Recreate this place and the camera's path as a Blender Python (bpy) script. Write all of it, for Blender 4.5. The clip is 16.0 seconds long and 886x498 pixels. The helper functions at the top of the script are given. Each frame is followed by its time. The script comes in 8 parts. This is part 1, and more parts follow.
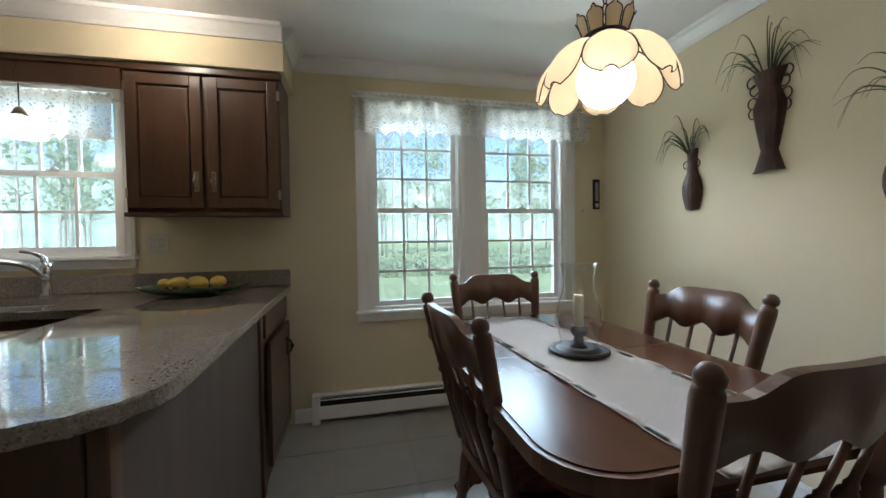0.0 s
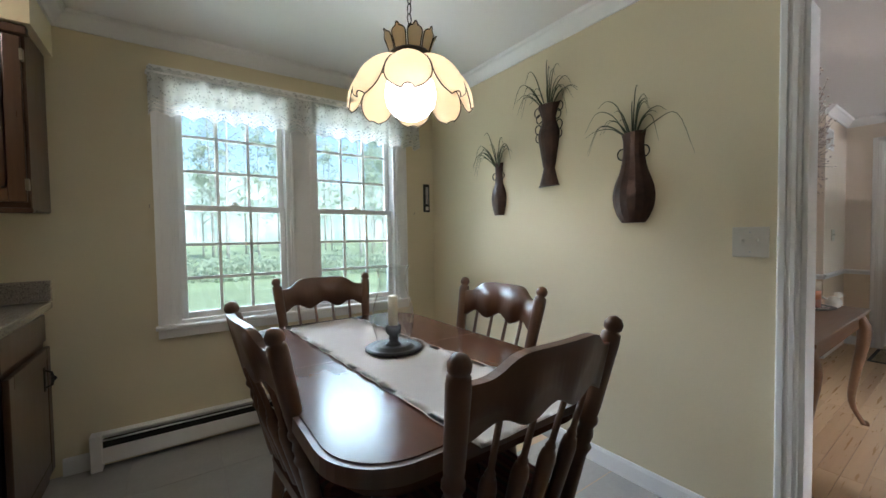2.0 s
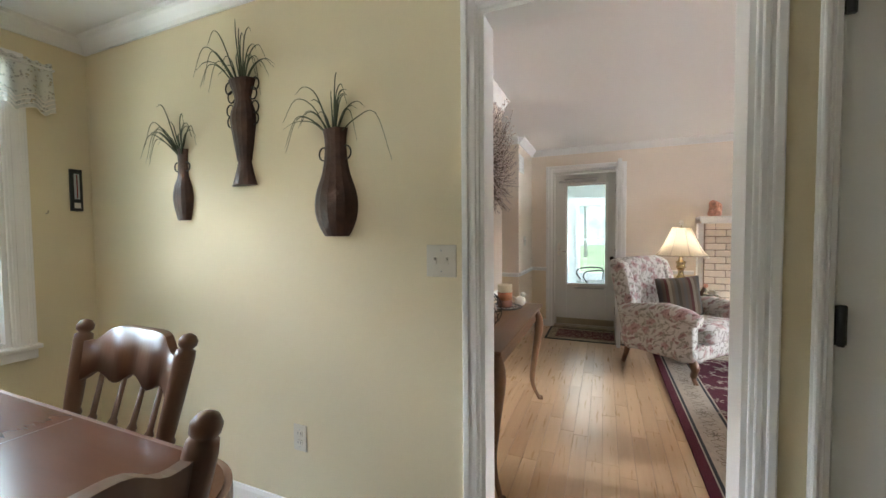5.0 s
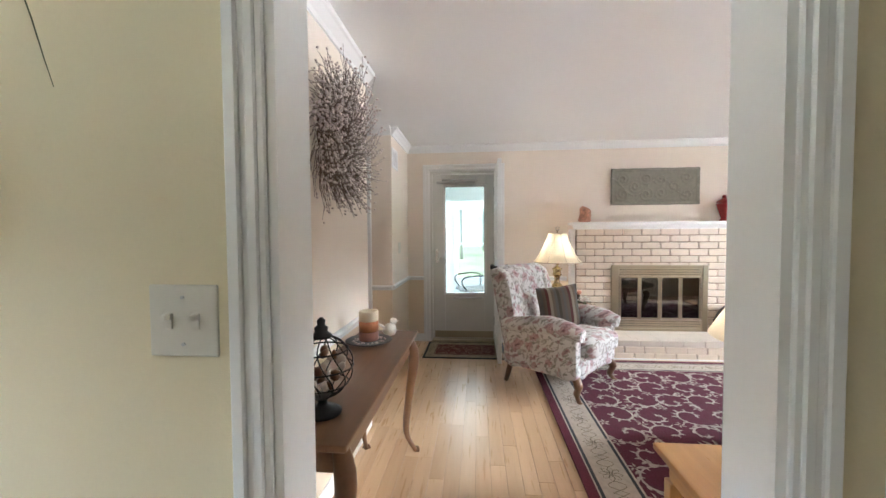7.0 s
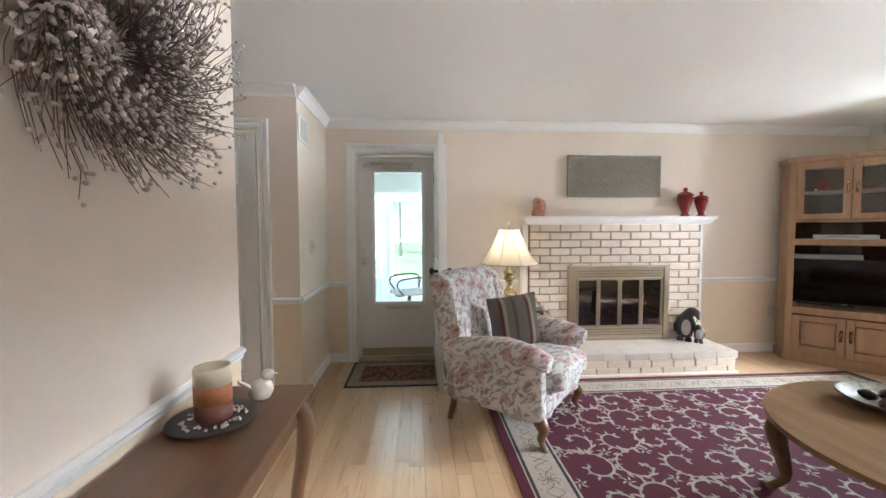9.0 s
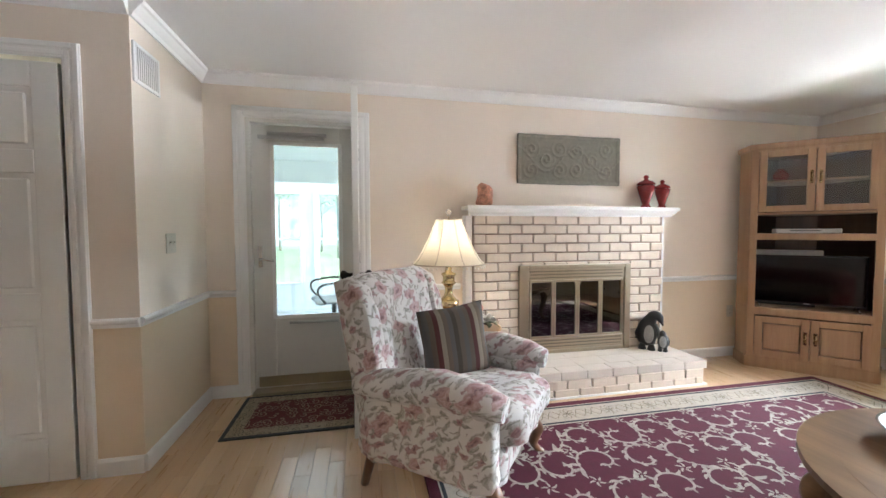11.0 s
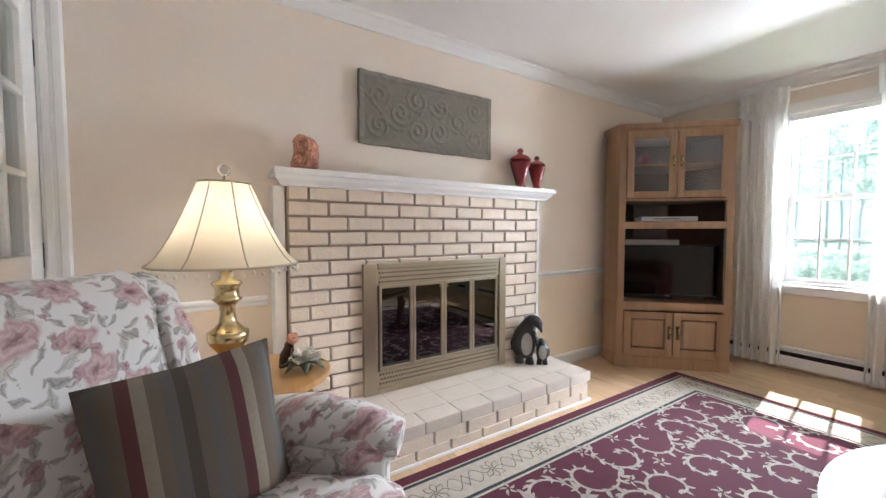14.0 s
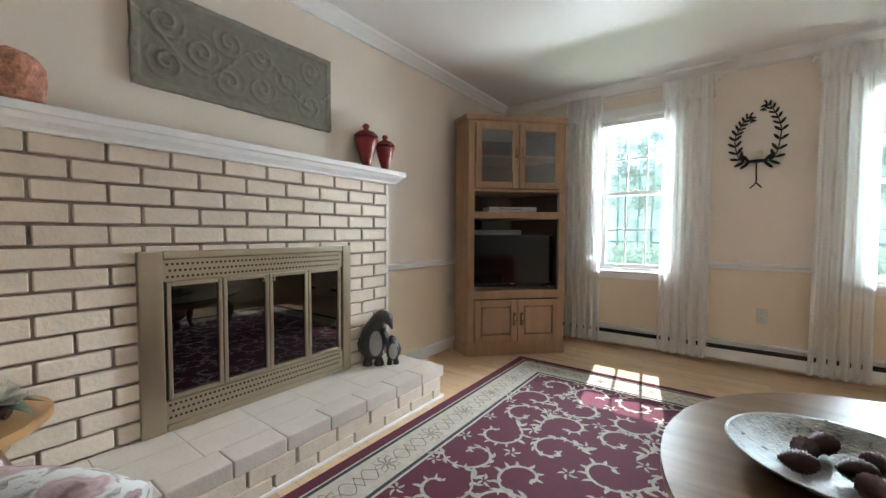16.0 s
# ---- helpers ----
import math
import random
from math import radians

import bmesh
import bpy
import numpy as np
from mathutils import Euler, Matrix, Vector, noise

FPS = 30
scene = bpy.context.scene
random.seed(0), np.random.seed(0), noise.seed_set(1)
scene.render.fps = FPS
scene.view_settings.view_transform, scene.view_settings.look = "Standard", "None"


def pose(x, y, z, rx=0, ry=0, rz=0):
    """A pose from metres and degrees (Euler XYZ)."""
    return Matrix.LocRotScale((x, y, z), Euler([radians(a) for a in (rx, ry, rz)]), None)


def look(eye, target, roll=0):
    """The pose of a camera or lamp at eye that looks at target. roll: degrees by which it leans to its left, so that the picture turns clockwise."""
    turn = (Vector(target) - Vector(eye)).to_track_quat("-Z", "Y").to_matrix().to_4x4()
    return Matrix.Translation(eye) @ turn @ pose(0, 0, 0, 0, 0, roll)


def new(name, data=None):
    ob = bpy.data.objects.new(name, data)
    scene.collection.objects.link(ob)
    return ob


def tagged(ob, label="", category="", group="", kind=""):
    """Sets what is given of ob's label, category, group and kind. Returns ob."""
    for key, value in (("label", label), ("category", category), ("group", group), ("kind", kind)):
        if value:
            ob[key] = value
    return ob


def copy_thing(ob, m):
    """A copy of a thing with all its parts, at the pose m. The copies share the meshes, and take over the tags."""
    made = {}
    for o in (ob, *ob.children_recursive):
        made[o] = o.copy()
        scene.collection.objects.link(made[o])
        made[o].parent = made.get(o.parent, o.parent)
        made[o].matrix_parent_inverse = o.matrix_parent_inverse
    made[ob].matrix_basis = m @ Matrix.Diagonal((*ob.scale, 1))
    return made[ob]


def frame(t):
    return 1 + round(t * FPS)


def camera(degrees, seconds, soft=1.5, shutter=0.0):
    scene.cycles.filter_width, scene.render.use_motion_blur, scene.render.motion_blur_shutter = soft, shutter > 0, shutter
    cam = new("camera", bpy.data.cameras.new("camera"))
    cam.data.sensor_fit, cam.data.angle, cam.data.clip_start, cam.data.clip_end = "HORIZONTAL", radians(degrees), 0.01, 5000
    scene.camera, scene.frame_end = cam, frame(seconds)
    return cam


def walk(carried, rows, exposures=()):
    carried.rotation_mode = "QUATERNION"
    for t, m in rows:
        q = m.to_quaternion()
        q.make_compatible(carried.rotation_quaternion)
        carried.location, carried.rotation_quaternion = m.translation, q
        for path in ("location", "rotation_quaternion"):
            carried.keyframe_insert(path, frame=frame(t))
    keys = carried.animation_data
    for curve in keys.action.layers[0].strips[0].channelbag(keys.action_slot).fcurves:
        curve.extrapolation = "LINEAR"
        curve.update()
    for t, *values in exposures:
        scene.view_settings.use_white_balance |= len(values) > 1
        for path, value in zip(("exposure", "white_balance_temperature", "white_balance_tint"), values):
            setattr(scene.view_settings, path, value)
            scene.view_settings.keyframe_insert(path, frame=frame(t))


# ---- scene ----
cam = camera(98.2, 16.0)
PATH = [
    (0, (1.087, 1.863, 1.186), (1.543, 3.81, 1.138), -0.8),
    (0.5, (1.102, 1.84, 1.192), (1.747, 3.732, 1.138), -0.8),
    (1, (1.131, 1.826, 1.195), (1.952, 3.649, 1.136), -0.8),
    (1.5, (1.164, 1.815, 1.196), (2.148, 3.555, 1.133), -0.8),
    (2, (1.206, 1.793, 1.203), (2.349, 3.433, 1.137), -0.8),
    (2.5, (1.26, 1.758, 1.213), (2.558, 3.278, 1.145), -0.8),
    (3, (1.327, 1.741, 1.216), (2.774, 3.12, 1.14), -0.7),
    (3.5, (1.413, 1.744, 1.22), (2.992, 2.969, 1.141), -0.6),
    (4, (1.518, 1.733, 1.233), (3.202, 2.809, 1.155), -0.6),
    (4.5, (1.622, 1.748, 1.247), (3.394, 2.673, 1.168), -0.5),
    (5, (1.739, 1.785, 1.263), (3.581, 2.56, 1.182), -0.5),
    (5.2, (1.784, 1.805, 1.267), (3.653, 2.512, 1.187), -0.4),
    (7.3, (2.563, 1.874, 1.301), (4.558, 1.983, 1.226), -0.4),
    (7.5, (2.652, 1.886, 1.302), (4.649, 1.953, 1.226), -0.4),
    (8, (2.846, 1.866, 1.309), (4.844, 1.867, 1.226), -0.3),
    (8.5, (3.031, 1.833, 1.296), (5.028, 1.774, 1.207), -0.2),
    (9, (3.251, 1.818, 1.3), (5.245, 1.687, 1.202), -0.2),
    (9.2, (3.342, 1.805, 1.29), (5.334, 1.647, 1.201), -0.0),
    (11.3, (4.099, 1.57, 1.214), (6.039, 1.094, 1.119), -0.2),
    (11.5, (4.176, 1.543, 1.205), (6.105, 1.025, 1.109), -0.2),
    (12, (4.353, 1.465, 1.18), (6.251, 0.843, 1.083), -0.1),
    (12.5, (4.514, 1.39, 1.158), (6.375, 0.664, 1.062), -0.1),
    (13, (4.666, 1.314, 1.155), (6.483, 0.485, 1.059), -0.1),
    (13.5, (4.804, 1.232, 1.147), (6.56, 0.279, 1.052), -0.0),
    (14, (4.916, 1.114, 1.13), (6.594, 0.031, 1.033), 0.0),
    (14.5, (5.006, 1.01, 1.107), (6.587, -0.212, 1.014), 0.1),
    (15, (5.064, 0.926, 1.081), (6.532, -0.43, 0.99), 0.2),
    (15.5, (5.089, 0.865, 1.048), (6.426, -0.619, 0.962), 0.2),
    (16, (5.088, 0.832, 1.023), (6.277, -0.775, 0.939), 0.2),
]
walk(cam, [(t, look(eye, target, roll)) for t, eye, target, roll in PATH], [(0.0, 1.65, 6000, 13), (1.5, 1.8, 6050, 14), (2.5, 1.75, 6050, 13), (3.5, 1.6, 6050, 14), (5.0, 2.3, 6350, 13), (7.5, 2.6, 6000, 12), (9.0, 2.5, 5950, 11), (11.5, 2.52, 5950, 11), (13.0, 2.38, 5950, 13), (15.0, 2.05, 5880, 9), (16.0, 1.82, 5850, 5)])

# ---- light ----
world = bpy.data.worlds.new("sky")
scene.world = world
world.use_nodes = True
wn = world.node_tree
sky = wn.nodes.new("ShaderNodeTexSky")
sky.sky_type, sky.sun_disc = "NISHITA", False
sky.sun_elevation, sky.sun_rotation = radians(47), radians(171)
wn.links.new(sky.outputs[0], wn.nodes["Background"].inputs[0])
wn.nodes["Background"].inputs[1].default_value = 0.14
sun = new("sun", bpy.data.lights.new("sun", "SUN"))
sun.data.energy, sun.data.angle, sun.data.color = 3.6, radians(0.5), (1.0, 0.95, 0.87)
sun.matrix_world = look((0.15, -1.0, 1.06), (0, 0, 0))


def point_lamp(name, at, watts, radius, color):
    ob = new(name, bpy.data.lights.new(name, "POINT"))
    ob.data.energy, ob.data.shadow_soft_size, ob.data.color = watts, radius, color
    ob.location = at
    return ob


def fill_panel(name, at, target, wide, high, watts, color):
    """An added area lamp, kept out of view, that stands in for daylight."""
    ob = new(name, bpy.data.lights.new(name, "AREA"))
    ob.data.shape, ob.data.size, ob.data.size_y = "RECTANGLE", wide, high
    ob.data.energy, ob.data.color = watts, color
    ob.matrix_world = look(at, target)
    return ob


# Added lamps outside the windows, in place of sky and lawn light.
fill_panel("sky_fill_north", (2.0, 9.0, 3.9), (1.7, 3.0, 1.0), 5.5, 1.2, 460, (0.82, 0.92, 1.0))
fill_panel("lawn_fill_north", (1.4, 7.5, -0.3), (1.6, 3.0, 2.0), 4.5, 1.2, 125, (0.90, 0.97, 0.95))
fill_panel("sky_fill_south", (4.9, -8.0, 3.35), (4.9, 0.0, 1.1), 5.0, 1.4, 1350, (0.92, 0.97, 1.0))
fill_panel("ground_fill_south", (4.9, -8.5, -0.2), (4.9, -1.0, 1.6), 7.0, 0.6, 720, (0.96, 0.98, 1.0))
# Unseen fill lamp below the closed porch ceiling, added to brighten the porch.
fill_panel("porch_ceiling_fill", (9.2, 1.9, 2.32), (8.6, 1.9, 0.0), 2.2, 3.0, 26, (0.95, 0.98, 1.0))
downlight = point_lamp("kitchen_downlight", (0.15, 3.75, 2.30), 2.5, 0.05, (1.0, 0.86, 0.66))

# ---- materials ----
def nodes_of(name):
    m = bpy.data.materials.new(name)
    m.use_nodes = True
    nt = m.node_tree
    return m, nt, nt.nodes["Principled BSDF"]


def add(nt, kind, **values):
    n = nt.nodes.new(kind)
    for key, value in values.items():
        n.inputs[key.replace("_", " ")].default_value = value
    return n


def math_node(nt, op, a, b=None):
    n = nt.nodes.new("ShaderNodeMath")
    n.operation = op
    for i, v in enumerate((a, b)):
        if v is None:
            continue
        if isinstance(v, (int, float)):
            n.inputs[i].default_value = v
        else:
            nt.links.new(v, n.inputs[i])
    return n.outputs[0]


def mix(nt, fac, a, b):
    n = nt.nodes.new("ShaderNodeMix")
    n.data_type = "RGBA"
    for i, v in ((0, fac), (6, a), (7, b)):
        if isinstance(v, (int, float)):
            n.inputs[i].default_value = v
        elif isinstance(v, tuple):
            n.inputs[i].default_value = (*v, 1)
        else:
            nt.links.new(v, n.inputs[i])
    return n.outputs[2]


def step(nt, value, lo, hi):
    n = nt.nodes.new("ShaderNodeMapRange")
    n.inputs[1].default_value, n.inputs[2].default_value = lo, hi
    nt.links.new(value, n.inputs[0])
    return n.outputs[0]


def coords(nt, scale=(1, 1, 1), vary=False):
    tc = nt.nodes.new("ShaderNodeTexCoord")
    mp = nt.nodes.new("ShaderNodeMapping")
    mp.inputs["Scale"].default_value = scale
    nt.links.new(tc.outputs["Object"], mp.inputs[0])
    if vary:
        oi = nt.nodes.new("ShaderNodeObjectInfo")
        m = math_node(nt, "MULTIPLY", oi.outputs["Random"], 40.0)
        c = nt.nodes.new("ShaderNodeCombineXYZ")
        for i in range(3):
            nt.links.new(m, c.inputs[i])
        nt.links.new(c.outputs[0], mp.inputs["Location"])
    return mp.outputs[0]


def noise_tex(nt, vec, scale, detail=3.0, rough=0.55):
    n = add(nt, "ShaderNodeTexNoise", Scale=scale, Detail=detail, Roughness=rough)
    nt.links.new(vec, n.inputs["Vector"])
    return n.outputs[0]


def bump(nt, bsdf, height, strength, dist=0.01):
    n = add(nt, "ShaderNodeBump", Strength=strength, Distance=dist)
    nt.links.new(height, n.inputs["Height"])
    nt.links.new(n.outputs[0], bsdf.inputs["Normal"])


def dim(c, k):
    return tuple(max(0.0, min(1.0, v * k)) for v in c)


def paint(name, c, rough=0.5, metal=0.0, var=0.1, vs=3.0, bs=90.0, bump_by=0.06, coat=0.0, each=0.0):
    """A surface with broad unevenness, fine grain and slight relief; each: how far single pieces differ."""
    m, nt, b = nodes_of(name)
    vec = coords(nt, vary=each > 0)
    n1, n2 = noise_tex(nt, vec, vs), noise_tex(nt, vec, bs, 2.0)
    f = math_node(nt, "ADD", math_node(nt, "MULTIPLY", n1, 0.7), math_node(nt, "MULTIPLY", n2, 0.3))
    if each:
        oi = nt.nodes.new("ShaderNodeObjectInfo")
        f = math_node(nt, "ADD", f, math_node(nt, "MULTIPLY", math_node(nt, "SUBTRACT", oi.outputs["Random"], 0.5), each))
    nt.links.new(mix(nt, step(nt, f, 0.3, 0.7), dim(c, 1 - var), dim(c, 1 + var)), b.inputs["Base Color"])
    b.inputs["Metallic"].default_value = metal
    nt.links.new(math_node(nt, "ADD", math_node(nt, "MULTIPLY", n1, 0.16), rough - 0.08), b.inputs["Roughness"])
    b.inputs["Coat Weight"].default_value = coat
    bump(nt, b, n2, bump_by)
    return m


def wood(name, dark, light, along="x", scale=6.0, rough=0.35, each=0.0, coat=0.15):
    """Stained wood with grain along an axis."""
    m, nt, b = nodes_of(name)
    stretch = {"x": (0.07, 1, 1), "y": (1, 0.07, 1), "z": (1, 1, 0.07)}[along]
    vec = coords(nt, stretch, vary=each > 0)
    n1 = noise_tex(nt, vec, scale * 2.2, 4.0, 0.6)
    n2 = noise_tex(nt, vec, scale * 18, 3.0, 0.6)
    f = math_node(nt, "ADD", math_node(nt, "MULTIPLY", n1, 0.75), math_node(nt, "MULTIPLY", n2, 0.25))
    if each:
        oi = nt.nodes.new("ShaderNodeObjectInfo")
        f = math_node(nt, "ADD", f, math_node(nt, "MULTIPLY", math_node(nt, "SUBTRACT", oi.outputs["Random"], 0.5), each))
    nt.links.new(mix(nt, step(nt, f, 0.25, 0.75), dark, light), b.inputs["Base Color"])
    nt.links.new(math_node(nt, "ADD", math_node(nt, "MULTIPLY", n2, 0.15), rough - 0.07), b.inputs["Roughness"])
    b.inputs["Coat Weight"].default_value = coat
    b.inputs["Coat Roughness"].default_value = 0.2
    bump(nt, b, n2, 0.01, 0.002)
    return m


def glass(name, tint=(1, 1, 1), rough=0.0, gloss=0.05, glare=0.0):
    m, nt, b = nodes_of(name)
    nt.nodes.remove(b)
    lw = add(nt, "ShaderNodeLayerWeight", Blend=0.5)
    fr = math_node(nt, "ADD", math_node(nt, "MULTIPLY", math_node(nt, "POWER", lw.outputs["Facing"], 4.0), 0.55), gloss)
    tr, gl, mx = nt.nodes.new("ShaderNodeBsdfTransparent"), nt.nodes.new("ShaderNodeBsdfGlossy"), nt.nodes.new("ShaderNodeMixShader")
    tr.inputs[0].default_value, gl.inputs["Roughness"].default_value = (*tint, 1), rough
    for i, s in enumerate((fr, tr.outputs[0], gl.outputs[0])):
        nt.links.new(s, mx.inputs[i])
    last = mx.outputs[0]
    # Pale translucent mix that imitates glare washing over the panes, not dirt.
    if glare:
        tl, m2 = nt.nodes.new("ShaderNodeBsdfTranslucent"), nt.nodes.new("ShaderNodeMixShader")
        tl.inputs[0].default_value = (0.9, 0.95, 0.95, 1)
        nt.links.new(math_node(nt, "MULTIPLY", step(nt, noise_tex(nt, coords(nt), 5.0), 0.1, 0.9), 2 * glare), m2.inputs[0])
        nt.links.new(last, m2.inputs[1]), nt.links.new(tl.outputs[0], m2.inputs[2])
        last = m2.outputs[0]
    nt.links.new(last, nt.nodes["Material Output"].inputs[0])
    return m


def sheer(name, c, clear, thin=0.5, lace=False):
    """Thin cloth that lets light through; lace adds small holes in rows."""
    m, nt, b = nodes_of(name)
    nt.nodes.remove(b)
    di, tl, tr = (nt.nodes.new("ShaderNodeBsdf" + k) for k in ("Diffuse", "Translucent", "Transparent"))
    m1, m2 = nt.nodes.new("ShaderNodeMixShader"), nt.nodes.new("ShaderNodeMixShader")
    vec = coords(nt)
    shade = mix(nt, noise_tex(nt, vec, 300.0), dim(c, 0.9), c)
    nt.links.new(shade, di.inputs[0]), nt.links.new(shade, tl.inputs[0])
    m1.inputs[0].default_value = thin
    nt.links.new(di.outputs[0], m1.inputs[1]), nt.links.new(tl.outputs[0], m1.inputs[2])
    if lace:
        v = add(nt, "ShaderNodeTexVoronoi", Scale=70.0)
        nt.links.new(vec, v.inputs["Vector"])
        big = noise_tex(nt, vec, 22.0, 1.0)
        hole = math_node(nt, "MULTIPLY", step(nt, v.outputs["Distance"], 0.45, 0.3), step(nt, big, 0.42, 0.55))
        nt.links.new(math_node(nt, "ADD", math_node(nt, "MULTIPLY", hole, 0.6), clear), m2.inputs[0])
    else:
        m2.inputs[0].default_value = clear
    nt.links.new(m1.outputs[0], m2.inputs[1]), nt.links.new(tr.outputs[0], m2.inputs[2])
    nt.links.new(m2.outputs[0], nt.nodes["Material Output"].inputs[0])
    return m


def glow(name, c, strength):
    m, nt, b = nodes_of(name)
    b.inputs["Base Color"].default_value = (*c, 1)
    b.inputs["Emission Color"].default_value, b.inputs["Emission Strength"].default_value = (*c, 1), strength
    return m


def granite_mat():
    m, nt, b = nodes_of("granite")
    vec = coords(nt)
    v = add(nt, "ShaderNodeTexVoronoi", Scale=240.0)
    nt.links.new(vec, v.inputs["Vector"])
    sep = nt.nodes.new("ShaderNodeSeparateColor")
    nt.links.new(v.outputs["Color"], sep.inputs[0])
    base = mix(nt, noise_tex(nt, vec, 7.0), (0.25, 0.215, 0.18), (0.30, 0.26, 0.215))
    c = mix(nt, step(nt, sep.outputs[0], 0.72, 0.9), base, (0.36, 0.32, 0.265))
    c = mix(nt, step(nt, sep.outputs[1], 0.8, 0.92), c, (0.17, 0.14, 0.115))
    nt.links.new(c, b.inputs["Base Color"])
    b.inputs["Roughness"].default_value = 0.06
    b.inputs["Coat Weight"].default_value = 0.4
    return m


def spiral_mask(nt, vec, scale, freq, arms, reach):
    """Curling tendrils: one spiral in each cell."""
    v = add(nt, "ShaderNodeTexVoronoi", Scale=scale, Randomness=0.8)
    nt.links.new(vec, v.inputs["Vector"])
    d = nt.nodes.new("ShaderNodeVectorMath")
    d.operation = "SUBTRACT"
    sc = nt.nodes.new("ShaderNodeVectorMath")
    sc.operation = "SCALE"
    sc.inputs["Scale"].default_value = 1.0
    nt.links.new(vec, d.inputs[0]), nt.links.new(v.outputs["Position"], d.inputs[1])
    s = nt.nodes.new("ShaderNodeSeparateXYZ")
    nt.links.new(d.outputs[0], s.inputs[0])
    ang = math_node(nt, "ARCTAN2", s.outputs[1], s.outputs[0])
    r = v.outputs["Distance"]
    w = math_node(nt, "SINE", math_node(nt, "ADD", math_node(nt, "MULTIPLY", ang, arms), math_node(nt, "MULTIPLY", r, freq)))
    return math_node(nt, "MULTIPLY", step(nt, w, 0.45, 0.65), step(nt, r, reach, reach - 0.08)), r


def rug_mat(name, ground, figure, second, scale, rough=0.95):
    m, nt, b = nodes_of(name)
    vec = coords(nt, (1, 1, 0))
    warp = nt.nodes.new("ShaderNodeVectorMath")
    warp.operation = "ADD"
    ns = add(nt, "ShaderNodeTexNoise", Scale=9.0)
    nt.links.new(vec, ns.inputs["Vector"])
    sc = nt.nodes.new("ShaderNodeVectorMath")
    sc.operation = "SCALE"
    sc.inputs["Scale"].default_value = 0.035
    nt.links.new(ns.outputs["Color"], sc.inputs[0])
    nt.links.new(vec, warp.inputs[0]), nt.links.new(sc.outputs[0], warp.inputs[1])
    m1, r1 = spiral_mask(nt, warp.outputs[0], scale, 21.0, 1.0, 0.60)
    m2, r2 = spiral_mask(nt, warp.outputs[0], scale * 2.3, 9.0, 4.0, 0.40)
    c = mix(nt, m1, ground, figure)
    c = mix(nt, math_node(nt, "MULTIPLY", m2, 0.75), c, second)
    pile = noise_tex(nt, vec, 260.0, 2.0)
    nt.links.new(mix(nt, math_node(nt, "MULTIPLY", pile, 0.5), c, dim(ground, 0.55)), b.inputs["Base Color"])
    b.inputs["Roughness"].default_value = rough
    bump(nt, b, pile, 0.5, 0.004)
    return m


def motif(nt, vec, scale, shift):
    """Scattered centres: the offset from the nearest one (x, y, z), and two random numbers of it."""
    mp = nt.nodes.new("ShaderNodeMapping")
    mp.inputs["Location"].default_value = (shift, shift * 2.3, shift * 3.1)
    nt.links.new(vec, mp.inputs[0])
    v = add(nt, "ShaderNodeTexVoronoi", Scale=scale, Randomness=0.9)
    nt.links.new(mp.outputs[0], v.inputs["Vector"])
    d = nt.nodes.new("ShaderNodeVectorMath")
    d.operation = "SUBTRACT"
    nt.links.new(mp.outputs[0], d.inputs[0]), nt.links.new(v.outputs["Position"], d.inputs[1])
    s, c = nt.nodes.new("ShaderNodeSeparateXYZ"), nt.nodes.new("ShaderNodeSeparateColor")
    nt.links.new(d.outputs[0], s.inputs[0]), nt.links.new(v.outputs["Color"], c.inputs[0])
    # the wider of the two level directions stands for the cloth's width, whichever way it faces
    wide = math_node(nt, "ADD", s.outputs[0], math_node(nt, "MULTIPLY", s.outputs[1], 0.8))
    deep = math_node(nt, "SUBTRACT", s.outputs[1], math_node(nt, "MULTIPLY", s.outputs[0], 0.8))
    return wide, math_node(nt, "ADD", s.outputs[2], math_node(nt, "MULTIPLY", deep, 0.45)), c.outputs[0], c.outputs[1]


